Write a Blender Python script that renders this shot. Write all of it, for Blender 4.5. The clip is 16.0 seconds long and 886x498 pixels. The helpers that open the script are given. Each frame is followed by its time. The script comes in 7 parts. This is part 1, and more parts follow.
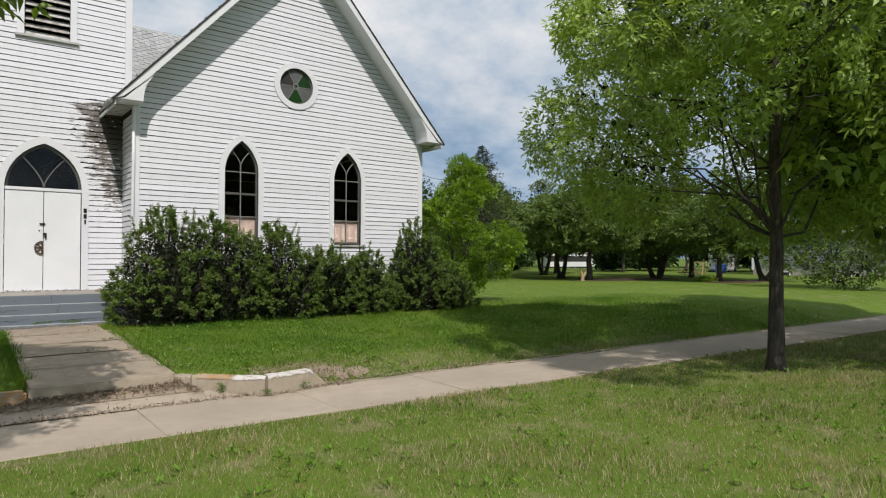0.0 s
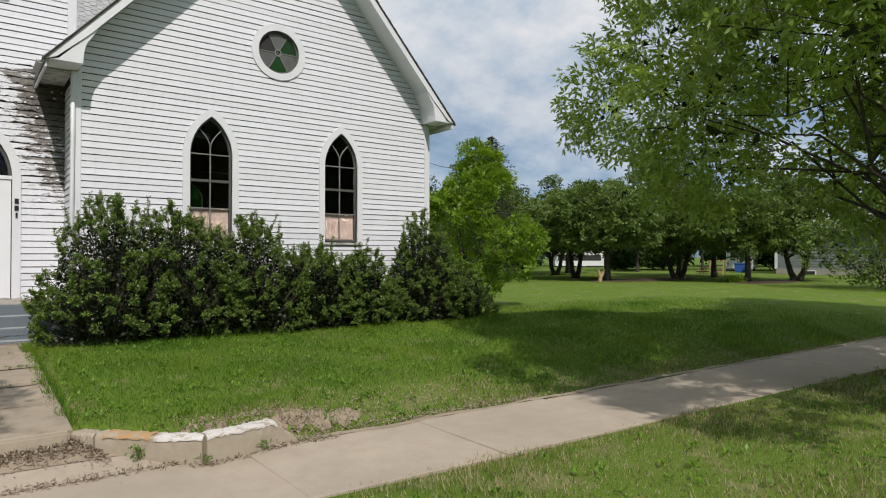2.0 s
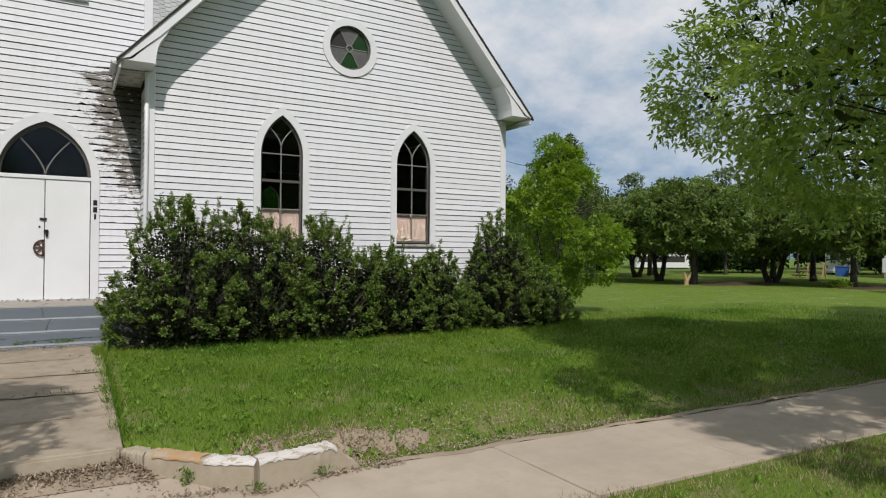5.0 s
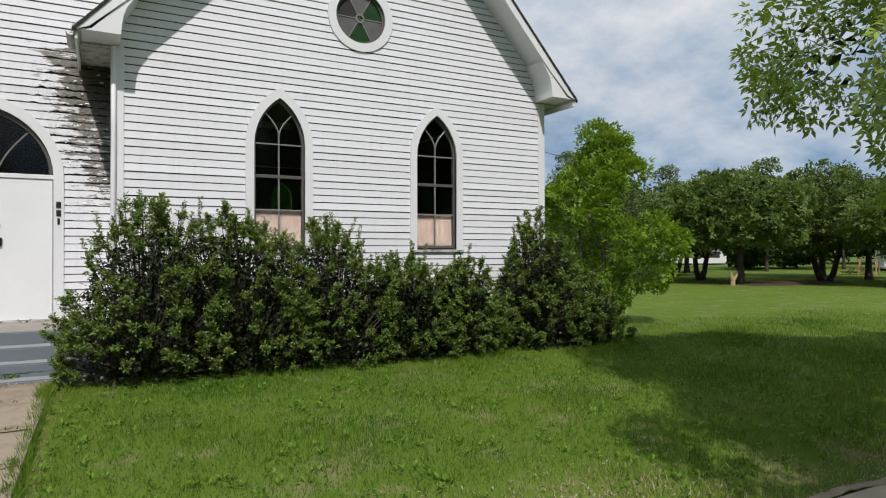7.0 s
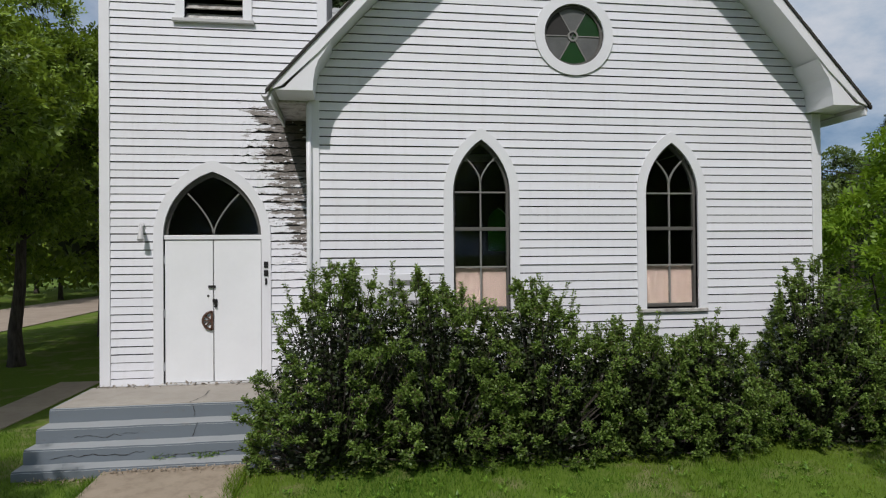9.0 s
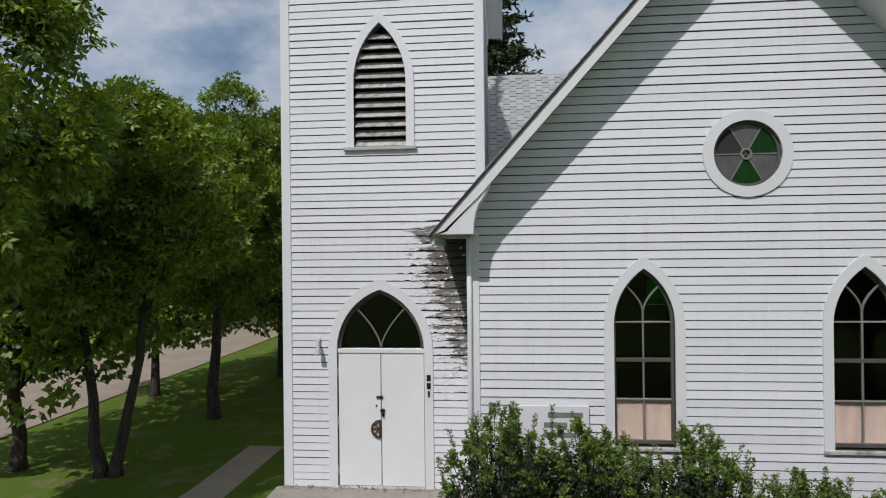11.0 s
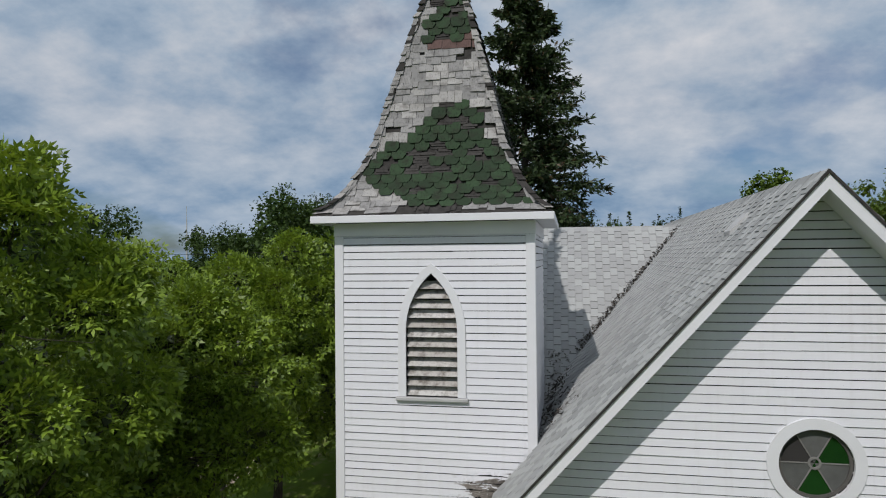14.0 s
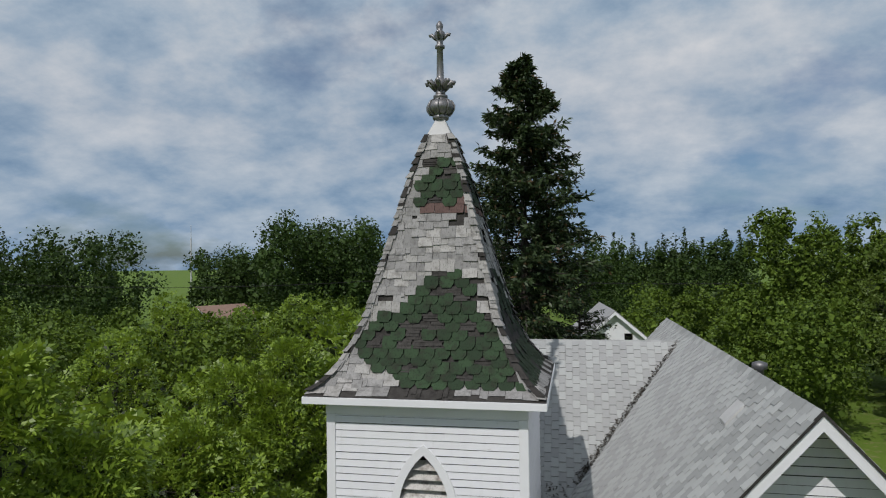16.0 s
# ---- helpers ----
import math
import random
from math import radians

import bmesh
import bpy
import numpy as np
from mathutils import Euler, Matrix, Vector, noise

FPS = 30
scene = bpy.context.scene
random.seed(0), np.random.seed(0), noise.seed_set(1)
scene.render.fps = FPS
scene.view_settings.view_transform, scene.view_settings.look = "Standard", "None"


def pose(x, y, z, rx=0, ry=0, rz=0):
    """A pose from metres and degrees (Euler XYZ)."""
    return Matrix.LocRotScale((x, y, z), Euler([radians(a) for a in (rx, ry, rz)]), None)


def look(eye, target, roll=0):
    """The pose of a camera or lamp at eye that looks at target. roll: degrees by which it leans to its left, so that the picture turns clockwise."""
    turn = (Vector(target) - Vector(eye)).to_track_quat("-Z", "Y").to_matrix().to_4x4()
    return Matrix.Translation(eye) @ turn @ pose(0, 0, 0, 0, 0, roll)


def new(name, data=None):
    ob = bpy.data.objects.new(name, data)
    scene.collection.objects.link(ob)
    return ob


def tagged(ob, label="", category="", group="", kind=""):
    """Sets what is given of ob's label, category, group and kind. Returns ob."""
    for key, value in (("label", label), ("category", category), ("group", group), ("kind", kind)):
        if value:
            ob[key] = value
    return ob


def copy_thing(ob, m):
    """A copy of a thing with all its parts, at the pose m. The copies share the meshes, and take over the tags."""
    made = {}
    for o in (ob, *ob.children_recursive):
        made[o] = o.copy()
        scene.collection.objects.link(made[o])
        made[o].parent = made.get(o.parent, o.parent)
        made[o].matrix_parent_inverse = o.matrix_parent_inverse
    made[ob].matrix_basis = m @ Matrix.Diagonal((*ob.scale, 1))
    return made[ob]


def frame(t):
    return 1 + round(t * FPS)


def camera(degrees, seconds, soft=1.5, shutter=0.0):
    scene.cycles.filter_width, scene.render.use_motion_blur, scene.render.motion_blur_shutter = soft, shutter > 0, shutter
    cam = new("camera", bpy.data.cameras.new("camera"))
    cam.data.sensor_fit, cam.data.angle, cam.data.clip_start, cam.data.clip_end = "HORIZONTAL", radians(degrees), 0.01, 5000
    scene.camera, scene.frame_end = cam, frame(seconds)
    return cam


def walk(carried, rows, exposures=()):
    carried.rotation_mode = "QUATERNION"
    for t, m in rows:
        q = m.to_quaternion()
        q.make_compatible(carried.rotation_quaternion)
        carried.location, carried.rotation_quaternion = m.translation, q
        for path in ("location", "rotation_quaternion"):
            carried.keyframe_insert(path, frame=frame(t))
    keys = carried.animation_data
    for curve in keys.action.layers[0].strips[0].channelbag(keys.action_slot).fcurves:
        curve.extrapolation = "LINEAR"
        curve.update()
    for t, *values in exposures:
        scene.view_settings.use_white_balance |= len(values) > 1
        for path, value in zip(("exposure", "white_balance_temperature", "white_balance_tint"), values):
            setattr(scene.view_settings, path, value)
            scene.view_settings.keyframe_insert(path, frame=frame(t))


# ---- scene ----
cam = camera(69.8, 16.0, soft=1.15)
PATH = [
    (0, (-6.417, -14.05, 1.664), (-5.196, -12.467, 1.691), 0.2),
    (0.5, (-6.038, -13.47, 1.662), (-4.819, -11.885, 1.689), 0.1),
    (1, (-5.674, -12.94, 1.659), (-4.457, -11.353, 1.686), 0.1),
    (1.5, (-5.331, -12.432, 1.669), (-4.117, -10.843, 1.693), 0.1),
    (2, (-5.002, -11.949, 1.67), (-3.791, -10.358, 1.695), 0.0),
    (2.5, (-4.849, -11.709, 1.672), (-3.653, -10.106, 1.695), -0.0),
    (3, (-4.821, -11.669, 1.666), (-3.651, -10.046, 1.69), -0.0),
    (3.5, (-4.824, -11.665, 1.67), (-3.701, -10.01, 1.694), -0.1),
    (4, (-4.797, -11.63, 1.69), (-3.71, -9.951, 1.712), -0.1),
    (4.5, (-4.725, -11.529, 1.687), (-3.674, -9.828, 1.711), -0.1),
    (4.7, (-4.691, -11.49, 1.698), (-3.656, -9.779, 1.723), 0.1),
    (7, (-3.7, -9.661, 1.926), (-2.751, -7.901, 1.936), -0.1),
    (7.5, (-3.419, -9.085, 2.022), (-2.509, -7.304, 2.039), -0.3),
    (8, (-3.168, -8.575, 2.212), (-2.403, -6.727, 2.229), -0.4),
    (8.5, (-3.049, -8.32, 2.427), (-2.521, -6.391, 2.451), -0.5),
    (9, (-3.008, -8.297, 2.732), (-2.726, -6.317, 2.752), -0.5),
    (9.5, (-2.995, -8.328, 3.042), (-2.959, -6.329, 3.065), -0.4),
    (9.7, (-2.997, -8.341, 3.189), (-3.052, -6.342, 3.21), -0.4),
    (12, (-3.161, -8.416, 5.683), (-3.397, -6.43, 5.688), -0.6),
    (12.5, (-3.039, -8.41, 6.252), (-3.332, -6.432, 6.272), -0.5),
    (13, (-3.023, -8.389, 6.91), (-3.354, -6.417, 6.931), -0.5),
    (13.5, (-2.945, -8.382, 7.56), (-3.32, -6.417, 7.587), -0.4),
    (14, (-2.879, -8.371, 8.237), (-3.267, -6.409, 8.264), -0.5),
    (14.5, (-2.749, -8.362, 8.888), (-3.154, -6.404, 8.917), -0.6),
    (15, (-2.701, -8.344, 9.553), (-3.108, -6.386, 9.589), -0.7),
    (15.5, (-2.679, -8.326, 10.214), (-3.083, -6.368, 10.26), -0.8),
    (16, (-2.669, -8.296, 10.874), (-3.071, -6.337, 10.922), -0.8),
]
walk(cam, [(t, look(eye, target, roll)) for t, eye, target, roll in PATH],
     exposures=[(0.0, -0.10, 6600, 14), (4.5, -0.17, 6580, 14), (7.5, -0.16, 6490, 14), (9.0, -0.36, 6380, 15), (12.0, -0.47, 6330, 15), (16.0, -0.46, 6450, 13)])


# ---- light ----
SUN_WAY = Vector((0.35, 1.0, -1.20)).normalized()      # the way the sunlight travels
sun_el = math.asin(-SUN_WAY.z)
sun_az = math.atan2(-SUN_WAY.x, -SUN_WAY.y)

world = bpy.data.worlds.new("sky")
scene.world = world
world.use_nodes = True
wn, wl = world.node_tree.nodes, world.node_tree.links
wn.clear()
w_out = wn.new("ShaderNodeOutputWorld")
w_bg = wn.new("ShaderNodeBackground")
w_sky = wn.new("ShaderNodeTexSky")
w_sky.sky_type = "NISHITA"
w_sky.sun_disc = False
w_sky.sun_elevation, w_sky.sun_rotation = sun_el, sun_az
w_sky.air_density, w_sky.dust_density, w_sky.ozone_density = 1.0, 1.2, 1.5
w_co = wn.new("ShaderNodeTexCoord")
w_sep = wn.new("ShaderNodeSeparateXYZ")
wl.new(w_co.outputs["Generated"], w_sep.inputs[0])


def w_math(op, a, b=None, clamp=False):
    n = wn.new("ShaderNodeMath")
    n.operation, n.use_clamp = op, clamp
    for i, v in enumerate((a, b)):
        if v is None:
            continue
        if isinstance(v, (int, float)):
            n.inputs[i].default_value = v
        else:
            wl.new(v, n.inputs[i])
    return n.outputs[0]


def w_ramp(value, stops):
    n = wn.new("ShaderNodeValToRGB")
    el = n.color_ramp.elements
    while len(el) < len(stops):
        el.new(0.5)
    for e, (p, c) in zip(el, stops):
        e.position, e.color = p, (*c, 1)
    wl.new(value, n.inputs[0])
    return n.outputs[0]


# a flat deck of broken cloud, seen in perspective towards the horizon
w_lift = w_math("ADD", w_math("MAXIMUM", w_sep.outputs[2], 0.0), 0.38)
w_flat = wn.new("ShaderNodeCombineXYZ")
wl.new(w_math("DIVIDE", w_sep.outputs[0], w_lift), w_flat.inputs[0])
wl.new(w_math("DIVIDE", w_sep.outputs[1], w_lift), w_flat.inputs[1])


def w_noise(scale, detail, rough, shift):
    n = wn.new("ShaderNodeTexNoise")
    n.inputs["Scale"].default_value = scale
    n.inputs["Detail"].default_value = detail
    n.inputs["Roughness"].default_value = rough
    mp = wn.new("ShaderNodeMapping")
    mp.inputs["Location"].default_value = shift
    wl.new(w_flat.outputs[0], mp.inputs[0])
    wl.new(mp.outputs[0], n.inputs["Vector"])
    return n.outputs["Fac"]


w_cover = w_ramp(w_noise(1.5, 10, 0.56, (3.1, 0.4, 0)), [(0.30, (0, 0, 0)), (0.43, (1, 1, 1))])
w_big, w_puff = w_noise(1.0, 5, 0.5, (2.2, 8.4, 0)), w_noise(4.2, 10, 0.60, (1.7, 9.2, 0))
w_tone = w_ramp(w_math("ADD", w_math("MULTIPLY", w_big, 0.48), w_math("MULTIPLY", w_puff, 0.52)), [(0.36, (0.24, 0.38, 0.55)), (0.45, (0.42, 0.55, 0.69)), (0.52, (0.60, 0.69, 0.78)), (0.62, (0.83, 0.87, 0.905))])
w_blue = wn.new("ShaderNodeMix")
w_blue.data_type = "RGBA"
w_blue.blend_type = "MULTIPLY"
w_blue.inputs[0].default_value = 1.0
wl.new(w_sky.outputs[0], w_blue.inputs[6])
w_blue.inputs[7].default_value = (0.085, 0.092, 0.10, 1)
w_mix = wn.new("ShaderNodeMix")
w_mix.data_type = "RGBA"
wl.new(w_cover, w_mix.inputs[0])
wl.new(w_blue.outputs[2], w_mix.inputs[6])
wl.new(w_tone, w_mix.inputs[7])
# the far cloud is a darker slate blue towards the horizon
w_low = wn.new("ShaderNodeMix")
w_low.data_type = "RGBA"
w_low.blend_type = "MULTIPLY"
w_low.inputs[0].default_value = 1.0
wl.new(w_mix.outputs[2], w_low.inputs[6])
wl.new(w_ramp(w_sep.outputs[2], [(0.0, (0.72, 0.83, 0.93)), (0.10, (0.82, 0.90, 0.96)), (0.22, (1, 1, 1)), (0.36, (1.14, 1.11, 1.07))]), w_low.inputs[7])
wl.new(w_low.outputs[2], w_bg.inputs[0])
w_bg.inputs[1].default_value = 0.94
wl.new(w_bg.outputs[0], w_out.inputs[0])

sun = new("sun", bpy.data.lights.new("sun", "SUN"))
sun.data.energy, sun.data.angle, sun.data.color = 3.75, radians(0.6), (1.0, 0.965, 0.92)
sun.matrix_world = look((0, 0, 30), Vector((0, 0, 30)) + SUN_WAY)

# ---- materials ----
class Mat:
    """A node material with a Principled surface and a few short helpers."""

    def __init__(self, name, rough=0.6, metal=0.0, spec=0.5):
        self.m = bpy.data.materials.new(name)
        self.m.use_nodes = True
        self.n, self.l = self.m.node_tree.nodes, self.m.node_tree.links
        self.b = self.n["Principled BSDF"]
        self.out = self.n["Material Output"]
        self.b.inputs["Roughness"].default_value = rough
        self.b.inputs["Metallic"].default_value = metal
        self.b.inputs["Specular IOR Level"].default_value = spec

    def put(self, socket, v):
        if isinstance(v, (int, float)):
            socket.default_value = v
        elif isinstance(v, (tuple, list)):
            socket.default_value = (*v, 1) if len(v) == 3 and len(socket.default_value) == 4 else v
        else:
            self.l.new(v, socket)

    def place(self, scale=(1, 1, 1), shift=(0, 0, 0), turn=(0, 0, 0), coords="world"):
        if coords == "world":
            src = self.n.new("ShaderNodeNewGeometry").outputs["Position"]
        else:
            src = self.n.new("ShaderNodeTexCoord").outputs["Object"]
        mp = self.n.new("ShaderNodeMapping")
        mp.inputs["Scale"].default_value, mp.inputs["Location"].default_value = scale, shift
        mp.inputs["Rotation"].default_value = turn
        self.l.new(src, mp.inputs[0])
        return mp.outputs[0]

    def noise(self, vec, scale=5, detail=4, rough=0.55, warp=0.0):
        t = self.n.new("ShaderNodeTexNoise")
        self.l.new(vec, t.inputs["Vector"])
        t.inputs["Scale"].default_value, t.inputs["Detail"].default_value = scale, detail
        t.inputs["Roughness"].default_value, t.inputs["Distortion"].default_value = rough, warp
        return t.outputs["Fac"]

    def ramp(self, fac, stops):
        r = self.n.new("ShaderNodeValToRGB")
        el = r.color_ramp.elements
        while len(el) < len(stops):
            el.new(0.5)
        for e, (p, c) in zip(el, stops):
            e.position = p
            e.color = (c, c, c, 1) if isinstance(c, (int, float)) else (*c, 1)
        self.l.new(fac, r.inputs[0])
        return r.outputs[0]

    def mix(self, fac, a, b, how="MIX"):
        x = self.n.new("ShaderNodeMix")
        x.data_type, x.blend_type = "RGBA", how
        self.put(x.inputs[0], fac)
        self.put(x.inputs[6], a)
        self.put(x.inputs[7], b)
        return x.outputs[2]

    def math(self, op, a, b=0.0, clamp=False):
        x = self.n.new("ShaderNodeMath")
        x.operation, x.use_clamp = op, clamp
        self.put(x.inputs[0], a)
        self.put(x.inputs[1], b)
        return x.outputs[0]

    def chance(self):
        return self.n.new("ShaderNodeObjectInfo").outputs["Random"]

    def island(self):
        return self.n.new("ShaderNodeNewGeometry").outputs["Random Per Island"]

    def axis(self, which):
        s = self.n.new("ShaderNodeSeparateXYZ")
        self.l.new(self.n.new("ShaderNodeNewGeometry").outputs["Position"], s.inputs[0])
        return s.outputs["XYZ".index(which)]

    def span(self, v, a, b):
        """0 below a, 1 above b (or the other way round where a > b)."""
        x = self.n.new("ShaderNodeMapRange")
        x.interpolation_type = "SMOOTHSTEP"
        self.put(x.inputs[0], v)
        for k, q in ((1, min(a, b)), (2, max(a, b)), (3, 0.0 if a < b else 1.0), (4, 1.0 if a < b else 0.0)):
            x.inputs[k].default_value = q
        return x.outputs[0]

    def colour(self, v):
        self.put(self.b.inputs["Base Color"], v)
        return self

    def roughness(self, v):
        self.put(self.b.inputs["Roughness"], v)
        return self

    def bump(self, height, strength=0.3, distance=0.01):
        b = self.n.new("ShaderNodeBump")
        b.inputs["Strength"].default_value, b.inputs["Distance"].default_value = strength, distance
        self.l.new(height, b.inputs["Height"])
        self.l.new(b.outputs[0], self.b.inputs["Normal"])
        return self


def paint_siding(name, peel):
    """Old white paint on boards; peel: also the bare, rotten patch below the leaking eave."""
    k = Mat(name, 0.55, spec=0.3)
    grain = k.noise(k.place((1.2, 1.2, 30)), 3, 5, 0.6)
    blot = k.noise(k.place((1, 1, 1.4)), 0.9, 4, 0.6)
    flake = k.noise(k.place((3, 3, 16)), 2.6, 6, 0.7)
    col = k.mix(blot, (0.665, 0.67, 0.695), (0.74, 0.745, 0.775))
    col = k.mix(k.math("MULTIPLY", k.chance(), 0.35), col, (0.62, 0.63, 0.635))
    chip = k.ramp(flake, [(0.675, 0.0), (0.70, 1.0)])
    col = k.mix(k.math("MULTIPLY", chip, 0.7), col, (0.30, 0.27, 0.24))
    streak = k.ramp(k.noise(k.place((9, 9, 0.5)), 1.5, 5, 0.6), [(0.52, 0.0), (0.75, 1.0)])
    col = k.mix(k.math("MULTIPLY", streak, 0.16), col, (0.42, 0.40, 0.36))
    if peel:
        x, z = k.axis("X"), k.axis("Z")
        edge = k.noise(k.place((1.5, 1.5, 5)), 2.2, 5, 0.6)
        cx = k.math("ADD", x, k.math("MULTIPLY", k.math("SUBTRACT", edge, 0.5), 0.7))
        # the patch narrows downwards along the corner; worst right under the eave
        left = k.span(k.math("ADD", cx, k.math("MULTIPLY", k.math("SUBTRACT", z, 4.6), 0.30)), -4.75, -4.05)
        high = k.span(k.math("ADD", z, k.math("MULTIPLY", k.math("SUBTRACT", edge, 0.5), 0.8)), 5.05, 4.75)
        low = k.span(z, 1.9, 3.4)
        zone = k.math("MULTIPLY", k.math("MULTIPLY", left, high), low)
        worst = k.math("MULTIPLY", k.span(x, -4.3, -3.75), k.math("MULTIPLY", k.span(z, 3.7, 4.4), high))
        patch = k.noise(k.place((1.7, 1.7, 7), (0.3, 0, 0.2)), 2.2, 9, 0.72)
        grip = k.math("ADD", k.math("MULTIPLY", zone, 0.165), k.math("MULTIPLY", worst, 0.16))
        bare = k.ramp(k.math("ADD", patch, grip), [(0.595, 0.0), (0.62, 1.0)])
        wood = k.mix(k.ramp(k.noise(k.place((5, 5, 40)), 2.0, 5, 0.7), [(0.35, 0.0), (0.65, 1.0)]), (0.07, 0.060, 0.052), (0.30, 0.275, 0.245))
        wood = k.mix(k.math("MULTIPLY", worst, 0.75), wood, (0.045, 0.036, 0.030))
        col = k.mix(k.math("MULTIPLY", bare, k.math("MULTIPLY", zone, 2.5, True)), col, wood)
    k.colour(col)
    k.bump(k.math("ADD", grain, k.math("MULTIPLY", chip, -1.0)), 0.35, 0.004)
    return k.m


def plain(name, col, rough=0.6, metal=0.0, vary=0.12, scale=6.0, bump=0.2):
    """One colour, with soft stains and a fine grain."""
    k = Mat(name, rough, metal)
    big = k.noise(k.place(), scale * 0.25, 4, 0.6)
    fine = k.noise(k.place(), scale * 6, 3, 0.6)
    dark = tuple(c * (1 - vary * 1.6) for c in col)
    lite = tuple(min(1, c * (1 + vary)) for c in col)
    c = k.mix(big, dark, lite)
    c = k.mix(k.math("MULTIPLY", fine, vary), c, tuple(v * 0.6 for v in col))
    k.colour(c)
    k.bump(fine, bump, 0.004)
    return k.m


def concrete(name, col, stain, paint=None, grain=4.5, wear=0.60):
    k = Mat(name, 0.85, spec=0.25)
    big = k.noise(k.place(), 0.8, 5, 0.6)
    mid = k.noise(k.place(), 5, 5, 0.65)
    fine = k.noise(k.place(), 60, 3, 0.6)
    c = k.mix(k.ramp(big, [(0.35, 0.0), (0.65, 1.0)]), col, tuple(v * 0.82 for v in col))
    c = k.mix(k.math("MULTIPLY", k.ramp(mid, [(0.45, 0.0), (0.7, 1.0)]), 0.55), c, stain)
    c = k.mix(k.math("MULTIPLY", fine, 0.25), c, tuple(v * 0.55 for v in col))
    if paint:
        worn = k.noise(k.place((1, 1, 3)), grain, 6, 0.7)
        c = k.mix(k.ramp(worn, [(wear, 1.0), (wear + 0.06, 0.0)]), c, paint)
    c = k.mix(k.math("MULTIPLY", k.chance(), 0.15), c, stain)
    k.colour(c)
    k.bump(k.math("ADD", fine, mid), 0.35, 0.006)
    return k.m


def foliage(name, dark, lite, thin=0.35, dead=None, spec=0.28):
    """Leaves: each its own green, some light shining through."""
    k = Mat(name, 0.45, spec=spec)
    c = k.mix(k.ramp(k.island(), [(0.05, 0.0), (0.95, 1.0)]), dark, lite)
    c = k.mix(k.math("MULTIPLY", k.noise(k.place(), 0.9, 3, 0.6), 0.5), c, tuple(v * 0.7 for v in lite))
    if dead:
        c = k.mix(k.ramp(k.island(), [(0.93, 0.0), (0.95, 1.0)]), c, dead)
    k.colour(c)
    tr = k.n.new("ShaderNodeBsdfTranslucent")
    k.put(tr.inputs[0], k.mix(0.5, c, (lite[0] * 1.5, lite[1] * 1.35, lite[2] * 0.7)))
    ms = k.n.new("ShaderNodeMixShader")
    ms.inputs[0].default_value = thin
    k.l.new(k.b.outputs[0], ms.inputs[1])
    k.l.new(tr.outputs[0], ms.inputs[2])
    k.l.new(ms.outputs[0], k.out.inputs[0])
    return k.m


def bark(name, a, b):
    k = Mat(name, 0.9, spec=0.2)
    g = k.noise(k.place((9, 9, 1.6)), 2.2, 6, 0.65)
    k.colour(k.mix(k.ramp(g, [(0.3, 0.0), (0.7, 1.0)]), a, b))
    k.bump(g, 0.8, 0.03)
    return k.m


def glass(name, tint=(0.8, 0.85, 0.85), rough=0.02):
    k = Mat(name, rough)
    k.colour(tint)
    k.b.inputs["Transmission Weight"].default_value = 1.0
    k.b.inputs["IOR"].default_value = 1.28
    k.b.inputs["Specular IOR Level"].default_value = 0.1
    return k.m


def ground_mat():
    k = Mat("turf", 0.95, spec=0.1)
    patch = k.noise(k.place(), 0.55, 5, 0.6)
    dry = k.noise(k.place(), 1.7, 5, 0.65)
    fine = k.noise(k.place((1, 1, 1)), 28, 4, 0.7)
    c = k.mix(patch, (0.095, 0.165, 0.018), (0.15, 0.225, 0.03))
    c = k.mix(k.ramp(dry, [(0.52, 0.0), (0.68, 0.75)]), c, (0.27, 0.24, 0.125))
    c = k.mix(k.math("MULTIPLY", fine, 0.45), c, (0.05, 0.075, 0.018))
    c = k.mix(k.math("MULTIPLY", k.span(k.axis("Y"), 20, 60), 0.6), c, (0.10, 0.16, 0.035))
    k.colour(c)
    k.bump(fine, 0.6, 0.03)
    return k.m


def blade_mat(name, lo, hi, dead):
    k = Mat(name, 0.6, spec=0.25)
    patch = k.noise(k.place(), 0.5, 4, 0.6)
    dry = k.ramp(k.noise(k.place(), 1.7, 5, 0.65), [(0.48, 0.0), (0.70, 0.85)])
    c = k.mix(k.island(), lo, hi)
    c = k.mix(k.ramp(patch, [(0.50, 0.0), (0.66, 0.75)]), c, (hi[0] * 1.25, hi[1] * 1.0, hi[2] * 1.2))
    c = k.mix(k.ramp(patch, [(0.34, 0.7), (0.46, 0.0)]), c, (lo[0] * 0.75, lo[1] * 0.95, lo[2] * 0.8))
    straw = k.ramp(k.math("ADD", k.island(), k.math("MULTIPLY", dry, 0.5)), [(dead, 0.0), (dead + 0.12, 1.0)])
    c = k.mix(straw, c, (0.40, 0.35, 0.19))
    k.colour(c)
    tr = k.n.new("ShaderNodeBsdfTranslucent")
    k.put(tr.inputs[0], c)
    ms = k.n.new("ShaderNodeMixShader")
    ms.inputs[0].default_value = 0.3
    k.l.new(k.b.outputs[0], ms.inputs[1])
    k.l.new(tr.outputs[0], ms.inputs[2])
    k.l.new(ms.outputs[0], k.out.inputs[0])
    return k.m


